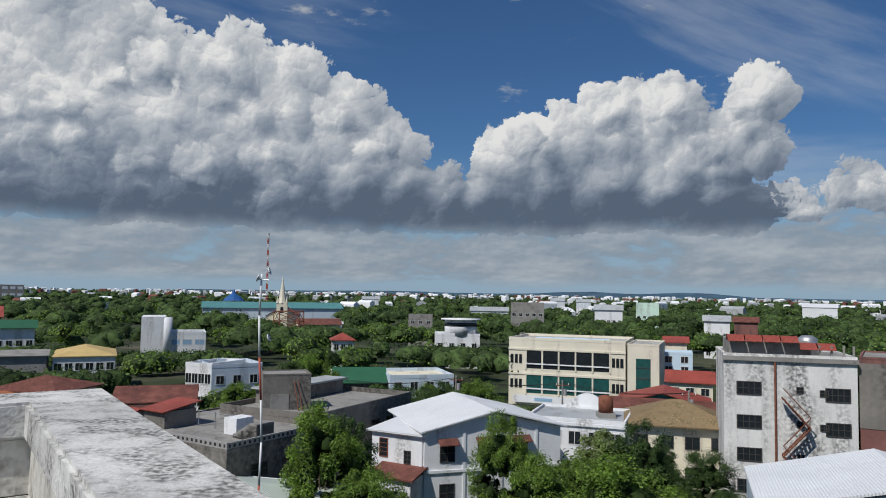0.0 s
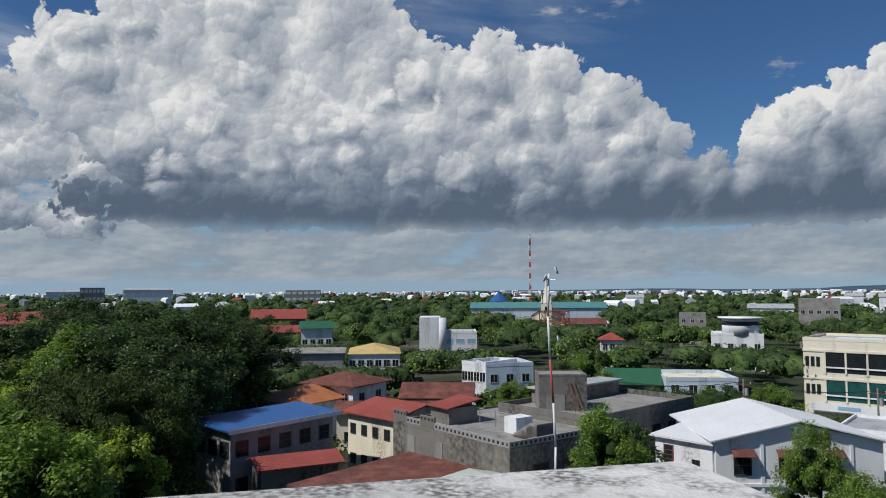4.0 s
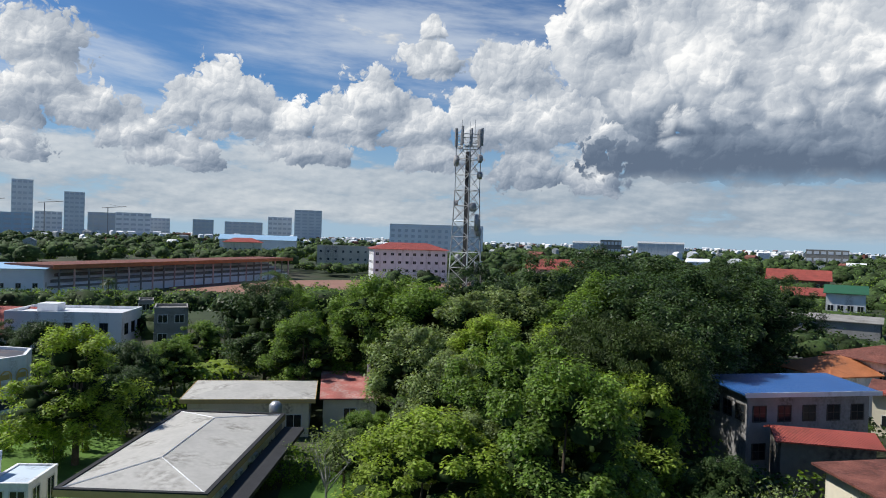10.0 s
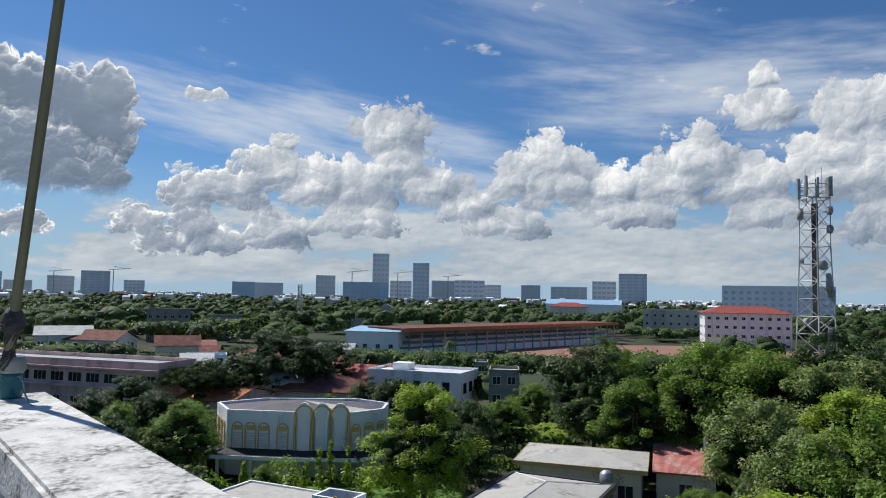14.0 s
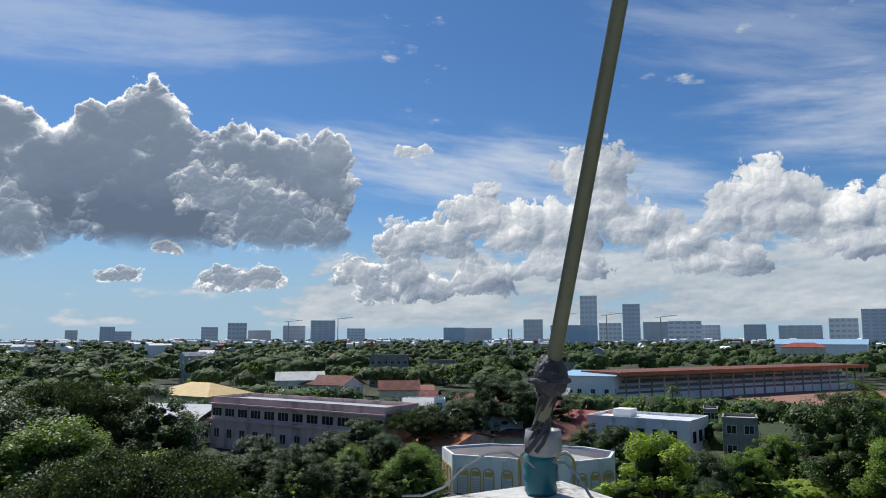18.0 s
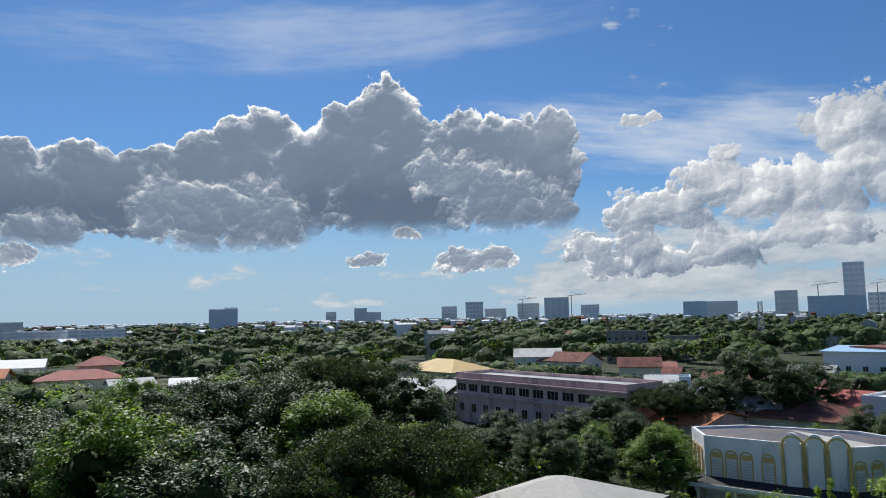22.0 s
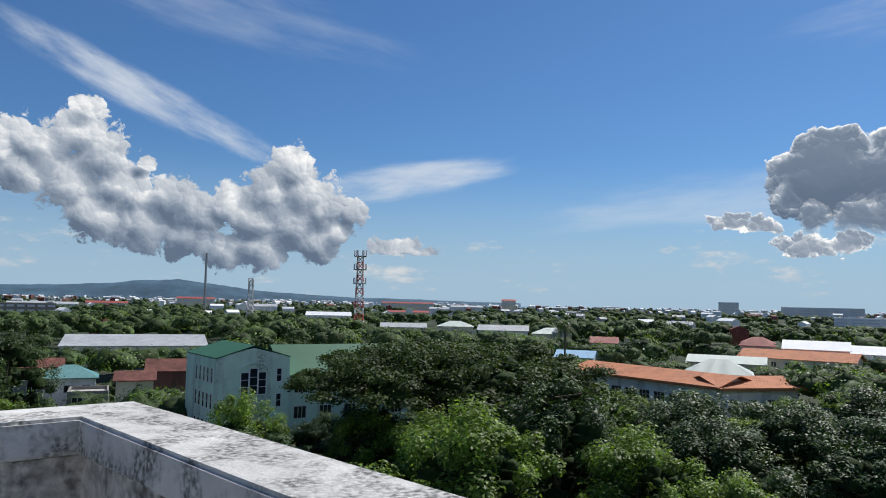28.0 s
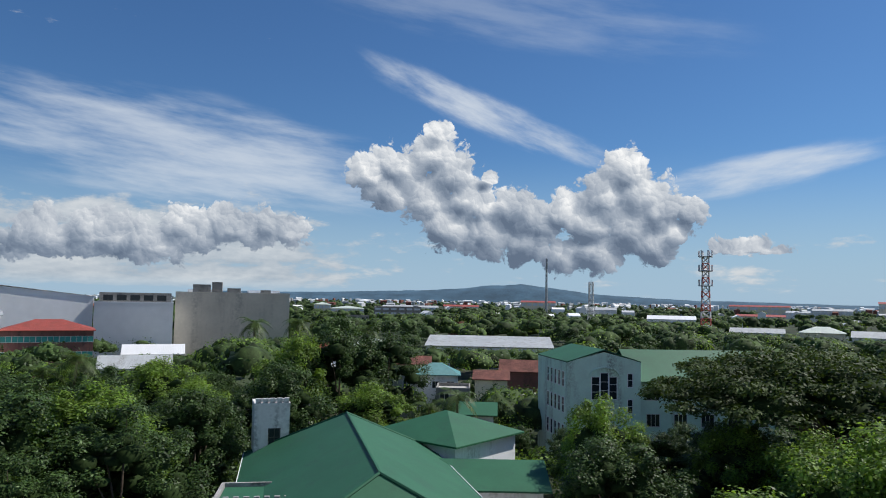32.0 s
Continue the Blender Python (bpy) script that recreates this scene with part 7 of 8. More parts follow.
block(106.0, 103.0, 190, 8.7, "rust")
block(104.0, 101.9, 150, 7.6, "white")
block(99.0, 95.2, 125, 7.0, "white")
block(80.8, 78.5, 115, 8.2, "grey")
block(82.0, 81.0, 150, 6.1, "grey")
block(157.4, 155.1, 260, 10.2, "pink")
block(154.5, 150.4, 230, 11.1, "whiteroof")
block(160.7, 156.3, 140, 10.6, "cream")
block(106.9, 103.9, 300, 12.3, "grey")
block(105.9, 101.9, 210, 6.1, "red")
block(103.8, 100.9, 165, 5.9, "blue")
block(113.8, 110.3, 220, 9.7, "white")
block(139.2, 137.5, 150, 9.0, "whiteroof")
block(176.9, 173.0, 330, 9.9, "white")
block(172.6, 169.7, 300, 10.2, "cream")
block(168.1, 166.1, 280, 8.1, "red")
block(157.4, 155.2, 330, 8.1, "pink")
block(184.7, 181.1, 420, 7.2, "white")
block(215.7, 213.6, 175, 9.1, "orange")
block(207.7, 204.3, 132, 8.2, "teal")
block(209.1, 206.7, 160, 7.2, "rust")
block(203.0, 200.5, 135, 6.8, "rust")
block(212.9, 210.3, 260, 3.3, "cream")
block(207.2, 197.4, 215, 8.5, "ware")
block(238.1, 237.1, 190, 15.3, "white")
block(237.1, 231.4, 195, 13.2, "redsch")
block(229.5, 225.4, 205, 6.4, "tent")
block(230.8, 226.0, 160, 7.1, "white")
block(214.8, 212.9, 150, 6.9, "white")
block(210.2, 207.5, 125, 6.5, "grey")
block(205.7, 203.1, 105, 7.0, "grey")
block(204.0, 201.1, 92, 6.9, "arch")
block(201.1, 197.6, 150, 7.6, "brown")
block(213.9, 212.1, 450, 8.5, "grey")
block(180.1, 177.3, 330, 11.3, "cream")
for az, d, z, r in ((92.2, 1720, 70, 60), (84.6, 1800, 66, 50), (109.6, 1900, 66, 55), (113.4, 1950, 60, 45), (88.6, 1800, 72, 45)):
    p = polar(az, d)
    root = thing("tower_crane", "slim yellow-grey tower crane on the skyline", "crane", Matrix.Translation(p), "far cranes")
    t = Vector((p.y, -p.x, 0)).normalized()
    part("mast", bar(bmesh.new(), (0, 0, 0), (0, 0, z), 1.0, n=4), M["dish"], root)
    part("jib", bar(bmesh.new(), t * -12 + Vector((0, 0, z)), t * 38 + Vector((0, 0, z + 5)), 0.7, n=4), M["dish"], root)
    part("tie", bar(bmesh.new(), Vector((0, 0, z + 9)), t * 26 + Vector((0, 0, z + 4)), 0.3, n=4), M["dish"], root)
# pitched pavilion with a blue tent roof
root = thing("blue_pavilion", "bright blue and white peaked pavilion roof", "pavilion", Matrix.Translation(polar(16.2, 480)))
part("roof", lathe(bmesh.new(), [(7, 12.5), (4.5, 15), (1.5, 17), (0.2, 20)], 10), M["blueroof"], root)
part("drum", lathe(bmesh.new(), [(6.2, 0), (6.2, 12.45), (0.1, 12.48)], 10), M["white"], root)
# scattered small roofs far out, joined
rng = np.random.default_rng(12)
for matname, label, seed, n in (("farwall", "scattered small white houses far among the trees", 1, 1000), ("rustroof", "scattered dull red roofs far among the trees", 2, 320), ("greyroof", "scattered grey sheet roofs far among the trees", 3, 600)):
    rr = np.random.default_rng(seed)
    vs, fs = [], []
    for _ in range(n):
        az = rr.uniform(-36, 242)
        d = math.sqrt(rr.uniform(300 ** 2, 3000 ** 2))
        p = polar(az, d)
        w, dp, h = rr.uniform(4, 13) * (1 + d / 2600), rr.uniform(4, 8), rr.uniform(7.5, 12.5) + d / 700 * (1 if matname == "farwall" else 0.5)
        th = rr.uniform(0, 3.14)
        c, s_ = math.cos(th), math.sin(th)
        i0 = len(vs)
        for z in (0, h):
            for a, b_ in ((-w, -dp), (w, -dp), (w, dp), (-w, dp)):
                vs.append((p.x + a * c / 2 - b_ * s_ / 2, p.y + a * s_ / 2 + b_ * c / 2, z))
        for z in (h + 1.6,):
            for a in (-w, w):
                vs.append((p.x + a * c / 2, p.y + a * s_ / 2, z))
        for q in ((0, 1, 5, 4), (1, 2, 6, 5), (2, 3, 7, 6), (3, 0, 4, 7), (4, 5, 9, 8), (6, 7, 8, 9), (4, 8, 7, 7), (5, 6, 9, 9)):
            fs.append([i0 + k for k in q])
    bm = bmesh.new()
    bv = [bm.verts.new(v) for v in vs]
    for q in fs:
        bm.faces.new([bv[k] for k in dict.fromkeys(q)])
    tagged(new("far_houses", bm_mesh("far_houses", bm, M[matname])), label, "houses", kind="stuff")

# ---- trees ----
def leaf_quads(rng, centres, radii, count, size, droop=0.0, flat=1.0, up=0.5):
    """Leaf blades scattered in clumps: pointed four-cornered blades, turned every way with a bias outwards and upwards."""
    vs = []
    for c, r in zip(centres, radii):
        p = rng.normal(0, 0.5, (count, 3))
        p /= np.maximum(np.linalg.norm(p, axis=1, keepdims=True), 0.35)
        p *= rng.uniform(0.35, 1.05, (count, 1)) * r
        p[:, 2] *= flat
        nrm = p / r + rng.normal(0, 0.45, (count, 3)) + np.array([0, 0, up])
        nrm /= np.linalg.norm(nrm, axis=1, keepdims=True)
        t = np.cross(nrm, rng.normal(0, 1, (count, 3)))
        t /= np.linalg.norm(t, axis=1, keepdims=True)
        t[:, 2] -= droop
        b = np.cross(nrm, t)
        s = size * rng.uniform(0.6, 1.35, (count, 1))
        q = np.stack([p - t * s * 0.5, p + b * s * 0.28, p + t * s * 0.6, p - b * s * 0.28], 1) + c
        vs.append(q.reshape(-1, 3))
    v = np.concatenate(vs)
    return v, np.arange(len(v)).reshape(-1, 4)


def crown_centres(rng, n, rx, rz, z, shape="round"):
    """Clump centres on an uneven crown; some lobes stand out, some gaps stay open."""
    lobes = rng.normal(0, 1, (7, 3))
    lobes /= np.linalg.norm(lobes, axis=1, keepdims=True)
    amp = rng.uniform(-0.22, 0.22, 7)
    u = rng.normal(0, 1, (n, 3))
    u /= np.linalg.norm(u, axis=1, keepdims=True)
    if shape == "umbrella":
        u[:, 2] = np.abs(u[:, 2]) * 0.9 + 0.0
    else:
        u[:, 2] = np.where(u[:, 2] < -0.8, -u[:, 2], u[:, 2])
    k = 1 + (np.clip(u @ lobes.T, 0, 1) ** 3 * amp).sum(1)
    rad = (0.62 + 0.38 * rng.uniform(0, 1, n) ** 0.5) * k
    return u * rad[:, None] * np.array([rx, rx, rz]) + np.array([0, 0, z])


def round_shell(cuts, floor=-0.3):
    """A ball of triangles, open below: the pattern for leafy lumps."""
    bm = bmesh.new()
    bmesh.ops.create_icosphere(bm, subdivisions=cuts, radius=1.0)
    bm.verts.index_update()
    v = np.array([p.co[:] for p in bm.verts])
    f = np.array([[p.index for p in q.verts] for q in bm.faces if max(p.co.z for p in q.verts) > floor])
    bm.free()
    return v, f


SHELLS = {k: round_shell(k) for k in (1, 2, 3)}


def lumps(rng, centres, radii, cuts, rough=0.16, flat=0.8):
    """Uneven leafy lumps: vertices and triangles of many shaken shells."""
    v, f = SHELLS[cuts]
    n = len(centres)
    a = rng.uniform(0, 6.283, n)
    c, s_ = np.cos(a)[:, None], np.sin(a)[:, None]
    p = np.stack([v[:, 0] * c - v[:, 1] * s_, v[:, 0] * s_ + v[:, 1] * c, np.repeat(v[None, :, 2], n, 0) * flat], 2)
    k = 1 + rng.normal(0, rough, (n, len(v), 1)).clip(-2.2 * rough, 2.2 * rough)
    p = p * k * np.asarray(radii)[:, None, None] + np.asarray(centres)[:, None, :]
    return p.reshape(-1, 3), (f[None] + (np.arange(n) * len(v))[:, None, None]).reshape(-1, 3)


def make_tree(kind, seed, height, rx, rz, leafm, clumps, per, size, label, shape="round", trunk=0.28):
    """One tree of unit place: tapered trunk, forking limbs, leafy crown."""
    rng = np.random.default_rng(seed)
    root = thing("tree", label, "tree", Matrix.Translation((0, 0, -500 - seed)))
    zc = height - rz * (0.95 if shape != "umbrella" else 1.0)
    cen = crown_centres(rng, clumps, rx, rz, zc, shape)
    rad = rng.uniform(0.6, 1.3, clumps) * rx * (0.23 if shape != "umbrella" else 0.135)
    v, f = leaf_quads(rng, cen, rad, per, size, flat=0.75 if shape != "umbrella" else 0.4, up=1.15 if shape != "umbrella" else 0.8)
    crown = part("crown", np_mesh("crown", v, f, leafm), None, root)
    # dark lumps added within the crown so gaps between leaves look shaded
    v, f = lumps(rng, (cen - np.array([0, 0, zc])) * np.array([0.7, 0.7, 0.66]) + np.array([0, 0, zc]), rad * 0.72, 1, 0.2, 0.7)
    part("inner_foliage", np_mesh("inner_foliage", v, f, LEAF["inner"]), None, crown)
    bm = bmesh.new()
    fork = max(zc - rz * 0.55, height * 0.25)
    bar(bm, (0, 0, -0.3), (0.1, 0.05, fork), trunk, trunk * 0.7, 8)
    for i in range(9):
        c = cen[(i * 7) % clumps]
        mid = Vector((c[0] * 0.45, c[1] * 0.45, fork + (c[2] - fork) * 0.5))
        bar(bm, (0.1, 0.05, fork - 0.2), mid, trunk * 0.5, trunk * 0.3, 6)
        bar(bm, mid, Vector(c), trunk * 0.3, trunk * 0.08, 5)
    part("trunk", bm, M["bark"], root)
    return root


def make_palm(seed, height, label, fronds=16, length=2.6, material=None):
    rng = random.Random(seed)
    root = thing("palm_tree", label, "palm tree", Matrix.Translation((0, 0, -600 - seed)))
    bm = bmesh.new()
    pts = [(0.25 * math.sin(k * 0.5), 0.1 * k / 6, height * k / 6) for k in range(7)]
    for i, (p, q) in enumerate(zip(pts, pts[1:])):
        bar(bm, p, q, 0.2 - 0.012 * i, 0.19 - 0.012 * i, 8)
    part("trunk", bm, M["bark"], root)
    top = Vector(pts[-1])
    for k in range(fronds):
        a, up = k * 2.4 + rng.random() * 0.4, rng.uniform(-0.25, 0.95)
        vs, fs = [], []
        n = 9
        prev = None
        for s in range(n + 1):
            u = s / n
            rr = length * u * (1 - 0.12 * u)
            z = length * (up * u - (0.75 + 0.3 * rng.random() * 0) * u * u)
            c = Vector((math.cos(a) * rr, math.sin(a) * rr, z)) + top
            side = Vector((-math.sin(a), math.cos(a), 0))
            wdt = 0.62 * math.sin(math.pi * min(1, 0.12 + u * 0.86)) + 0.03
            if prev is not None:
                pc, pw = prev
                for sg in (-1, 1):
                    for h_ in (0.0, 0.5):
                        a0 = pc + (c - pc) * h_
                        tip = a0 + side * sg * wdt + Vector((0, 0, -0.35 * wdt)) + (c - pc) * 0.9
                        i0 = len(vs)
                        vs += [a0, a0 + (c - pc) * 0.32, tip + (c - pc) * 0.1, tip]
                        fs.append((i0, i0 + 1, i0 + 2, i0 + 3))
            prev = (c, wdt)
        part("frond", np_mesh("frond", vs, fs, material or LEAF["palm"]), None, root)
    return root


KINDS = {
    "mango": [make_tree("mango", s, 13, 5.2, 6.0, LEAF["deep"], 85, 260, 0.25, "dense dark green broadleaf tree with glossy leaves") for s in (1, 2, 3)],
    "mid": [make_tree("mid", s, 12, 4.8, 5.6, LEAF["mid"], 80, 340, 0.25, "mid-green broadleaf tree with a rounded crown") for s in (4, 5)],
    "light": [make_tree("light", s, 11, 4.4, 5.0, LEAF["light"], 74, 330, 0.24, "bright yellow-green leafy tree") for s in (6, 7)],
    "grey": [make_tree("grey", 8, 9, 3.6, 4.0, LEAF["grey"], 66, 320, 0.2, "pale grey-green leafy tree")],
    "rain": [make_tree("rain", s, 14, 10.0, 4.2, LEAF["acacia"], 190, 260, 0.24, "wide spreading rain tree with a domed crown", "umbrella", 0.5) for s in (9, 10)],
}
PALMS = [make_palm(21, 10.5, "slender coconut palm with a feathery crown", 18, 2.9), make_palm(22, 8.5, "coconut palm with drooping fronds", 16, 2.6)]
PRNG = random.Random(77)
TREES = []


def free_height(x, y, r, h):
    """The tree's height, lowered where it would hide a house that is seen from the roof; 0 where no tree can stand."""
    d = math.hypot(x, y)
    az = math.degrees(math.atan2(-x, y)) % 360
    half = math.degrees(math.atan2(r * 0.8, d))
    for fx, fy, fr in FOOT:
        if math.hypot(x - fx, y - fy) < fr + r * 0.45:
            return 0
    for a0, a1, dd, low in GUARD:
        if d - r < dd:
            for s in (0, 360, -360):
                if az + s + half > a0 and az + s - half < a1:
                    h = min(h, 20 + (d - r * 0.3) * math.tan(radians(low)))
    return h


def plant(kind, x, y, h, wide=1.0, force=False):
    src = PRNG.choice(KINDS[kind])
    rx = {"mango": 5.2, "mid": 4.8, "light": 4.4, "grey": 3.6, "rain": 10.0}[kind]
    h0 = {"mango": 13, "mid": 12, "light": 11, "grey": 9, "rain": 14}[kind]
    hh = h if force else free_height(x, y, rx * wide * h / h0, h)
    if hh < max(2.4, h * 0.2):
        return None
    k = hh / h0
    ob = copy_thing(src, Matrix.Translation((x, y, 0)) @ Matrix.Rotation(PRNG.uniform(0, 6.28), 4, "Z"))
    ob.scale = (k * wide, k * wide, k)
    TREES.append((x, y, rx * k * wide))
    return ob


def wood(az0, az1, d0, d1, h0, h1, gap, kinds, seed):
    """Trees scattered with even gaps over a sector of ground."""
    rng = random.Random(seed)
    area = math.pi * (d1 ** 2 - d0 ** 2) * (az1 - az0) / 360
    for _ in range(int(area / (gap * gap) * 3.5)):
        az = rng.uniform(az0, az1)
        d = math.sqrt(rng.uniform(d0 * d0, d1 * d1))
        p = polar(az, d)
        if any((p.x - x) ** 2 + (p.y - y) ** 2 < gap * gap for x, y, r in TREES):
            continue
        plant(rng.choice(kinds), p.x, p.y, rng.uniform(h0, h1), rng.uniform(0.9, 1.2))


# great single trees first
for k, az, d, h, wd in (("rain", 177.8, 72, 16.6, 1.2), ("mango", 213, 100, 15.8, 0.9), ("mango", 209.5, 106, 15.2, 0.9), ("mid", 216.5, 96, 13.6, 0.9), ("rain", 122.0, 52, 13.4, 0.72), ("mid", 55, 55, 11.8, 0.9), ("grey", 61.5, 66, 12.6, 0.85), ("light", 50.5, 50, 9.6, 0.8), ("grey", 58.5, 58, 11.4, 0.8), ("light", 85.3, 70, 11.4, 1.1), ("mango", 184, 52, 7.0, 0.9), ("light", 168, 40, 8.2, 1.0),
                        ("grey", 148, 38, 8.6, 1.0), ("light", 161, 43, 8.6, 1.0), ("light", 165.5, 40, 8.0, 1.0), ("mid", 156, 46, 9.6, 1.0), ("mid", 192.5, 62, 11.2, 0.8), ("mid", 9.2, 54, 10.6, 0.7), ("mango", 7.4, 57, 9.6, 0.7), ("mid", 5.6, 47, 8.0, 0.85), ("grey", 66.5, 58, 5.4, 0.8),
                        ("mid", -5.0, 57, 9.6, 0.62), ("mid", -7.6, 52, 8.4, 0.8), ("mid", -10.6, 56, 7.0, 0.9), ("grey", -12.4, 60, 9.2, 0.85), ("mango", -15.4, 59, 9.4, 0.75), ("mango", -20.0, 60, 7.6, 0.8), ("rain", 103, 118, 9.0, 0.8),
                        ("rain", 46.5, 62, 14.2, 0.62), ("mango", 44.5, 84, 15.6, 1.1), ("mango", 40.5, 96, 16.4, 1.1), ("mango", 37.0, 104, 16.0, 1.0), ("mango", 48.0, 98, 17.0, 1.05), ("mango", 43.0, 112, 17.4, 1.1), ("mango", 52.5, 104, 16.6, 1.0), ("mango", 57.0, 96, 15.4, 1.0),
                        ("mango", 47.0, 126, 18.0, 1.1), ("mango", 38.5, 122, 16.8, 1.0), ("mango", 34.5, 128, 14.5, 0.9), ("rain", 126.5, 92, 15.6, 0.62), ("mango", 121.5, 88, 13.6, 0.95), ("mango", 131.5, 84, 14.2, 1.0), ("mango", 135.0, 78, 13.4, 1.0), ("mango", 129.0, 74, 13.4, 1.0), ("mango", 139.0, 72, 12.8, 1.0)):
    p = polar(az, d)
    plant(k, p.x, p.y, h, wd, True)
wood(35.5, 45, 44, 116, 11, 15.5, 5.6, ["mango"], 12)
wood(44, 66, 44, 80, 9, 13.0, 4.8, ["grey", "light", "grey", "light", "mid"], 1)
wood(44, 66, 78, 116, 13, 16.5, 6.0, ["grey", "mid", "mid", "light"], 11)
wood(64, 82, 80, 118, 10, 14.5, 6.4, ["mango", "mid", "mid", "mango"], 2)
wood(82, 108, 70, 112, 6, 9.5, 6.2, ["mango", "mango", "mid"], 3)
wood(104, 142, 46, 110, 10, 14.5, 6.4, ["mango", "mango", "mango", "mid"], 4)
wood(138, 196, 42, 104, 9, 13.5, 6.8, ["mango", "mango", "mango", "mid", "mango", "light"], 5)
wood(192, 240, 44, 104, 9, 13.0, 6.8, ["mango", "mango", "mango", "mango", "mid"], 6)
wood(-34, 40, 48, 82, 5, 9.0, 6.4, ["mango", "mid", "mango"], 7)
wood(-34, 40, 80, 116, 9, 14, 6.6, ["mango", "mango", "mid"], 8)
for az, d, h in ((95, 128, 12), (97.5, 132, 12.5), (93, 135, 11), (99.5, 122, 9.5), (101.5, 118, 9), (107, 108, 8), (109.5, 106, 6.5), (105, 100, 7), (90, 112, 7), (88, 108, 7.5), (112, 100, 5.6), (114.5, 98, 7.5), (117, 100, 5.0),
                 (120, 96, 7.5), (124, 100, 8.5), (127, 96, 9), (130, 98, 9.5), (103, 96, 6.5), (133, 100, 10)):
    p = polar(az, d)
    plant("mango" if d > 97 else "mid", p.x, p.y, h, 1.15, True)
for az, d, h in ((205.8, 80, 10.1), (231.3, 95, 11.9), (193.8, 110, 9.3), (203.6, 77, 9.6), (233.5, 95, 13), (236.5, 85, 12), (220, 150, 14), (211.5, 155, 13), (217, 160, 14), (72, 112, 13), (64.5, 100, 11), (84, 165, 9), (62, 62, 6.5), (169.8, 170, 15)):
    p = polar(az, d)
    ob = copy_thing(PRNG.choice(PALMS), Matrix.Translation(p) @ Matrix.Rotation(PRNG.uniform(0, 6.28), 4, "Z"))
    ob.scale = (h / 10.0,) * 3

# small golden cypresses, shrubs and bananas in the chapel court
def shrub(x, y, h, r, leafm, label, seed, name="shrub"):
    rng = np.random.default_rng(seed)
    n = 26
    u = rng.uniform(0, 1, n)
    a = rng.uniform(0, 6.28, n)
    rad = r * (1 - u * 0.85) if name == "cypress" else r * np.sqrt(np.clip(1 - (u * 2 - 1) ** 2, 0.05, 1))
    cen = np.stack([np.cos(a) * rad * 0.7, np.sin(a) * rad * 0.7, 0.2 + u * (h - 0.3)], 1)
    v, f = leaf_quads(rng, cen, np.full(n, r * 0.4), 40, 0.2)
    root = thing(name, label, "shrub", Matrix.Translation((x, y, 0)))
    part("leaves", np_mesh("leaves", v, f, leafm), None, root)
    part("stem", bar(bmesh.new(), (0, 0, -0.1), (0, 0, h * 0.6), 0.06, 0.03), M["bark"], root)


for k, (az, d, h) in enumerate(((98.7, 79, 3.0), (93.2, 77, 4.4), (92.4, 78.5, 4.8), (91.1, 78, 4.6), (84.9, 74, 4.0), (94.2, 77, 3.2), (86.5, 72, 3.4))):
    p = polar(az, d)
    shrub(p.x, p.y, h, 0.65, LEAF["light"], "small golden-green cypress by the chapel", 300 + k, "cypress")
for k, (az, d, h, r) in enumerate(((95.4, 77, 3.4, 1.8), (89.4, 76, 3.0, 1.6), (86.6, 70, 3.0, 1.6), (82.4, 52, 2.0, 1.3), (70.8, 47, 1.6, 1.2), (69.6, 49, 1.4, 1.1), (68.3, 46, 1.6, 1.2), (96.6, 78, 3.0, 1.6), (70.6, 61, 3.0, 1.8), (31, 56, 3.6, 1.8), (29.6, 57, 3.2, 1.8), (35, 46, 3.0, 2.0), (33.2, 44, 3.2, 2.0), (69.4, 62, 3.4, 1.9), (68.0, 63, 3.0, 1.9), (66.8, 66, 3.6, 2.0), (72.6, 60, 2.6, 1.5), (65.8, 60, 3.2, 1.9))):
    p = polar(az, d)
    shrub(p.x, p.y, h, r, LEAF["mid"] if k % 3 else LEAF["light"], "rounded green shrub in the court" if k < 9 else "leafy green bush beside the houses", 330 + k)
for k, (az, d) in enumerate(((78.5, 92), (77.6, 95), (76.8, 91), (76.0, 97), (75.2, 93), (79.2, 98))):
    p = polar(az, d)
    root = thing("banana_plant", "clump of broad banana leaves", "banana plant", Matrix.Translation(p), "banana clump")
    part("stem", bar(bmesh.new(), (0, 0, -0.1), (0, 0, 3.2), 0.16, 0.12), LEAF["light"], root)
    for q in range(8):
        a = q * 0.8 + k
        vs, fs = [], []
        for s in range(6):
            u = s / 5
            c = Vector((math.cos(a) * 2.2 * u, math.sin(a) * 2.2 * u, 3.1 + 2.6 * u - 2.4 * u * u))
            sd = Vector((-math.sin(a), math.cos(a), 0)) * (0.42 * math.sin(math.pi * min(0.97, 0.1 + u * 0.9)))
            vs += [c + sd + Vector((0, 0, -0.08)), c, c - sd + Vector((0, 0, -0.08))]
        for s in range(5):
            fs += [(s * 3, s * 3 + 1, s * 3 + 4, s * 3 + 3), (s * 3 + 1, s * 3 + 2, s * 3 + 5, s * 3 + 4)]
        part("leaf", np_mesh("leaf", vs, fs, LEAF["light"]), None, root)
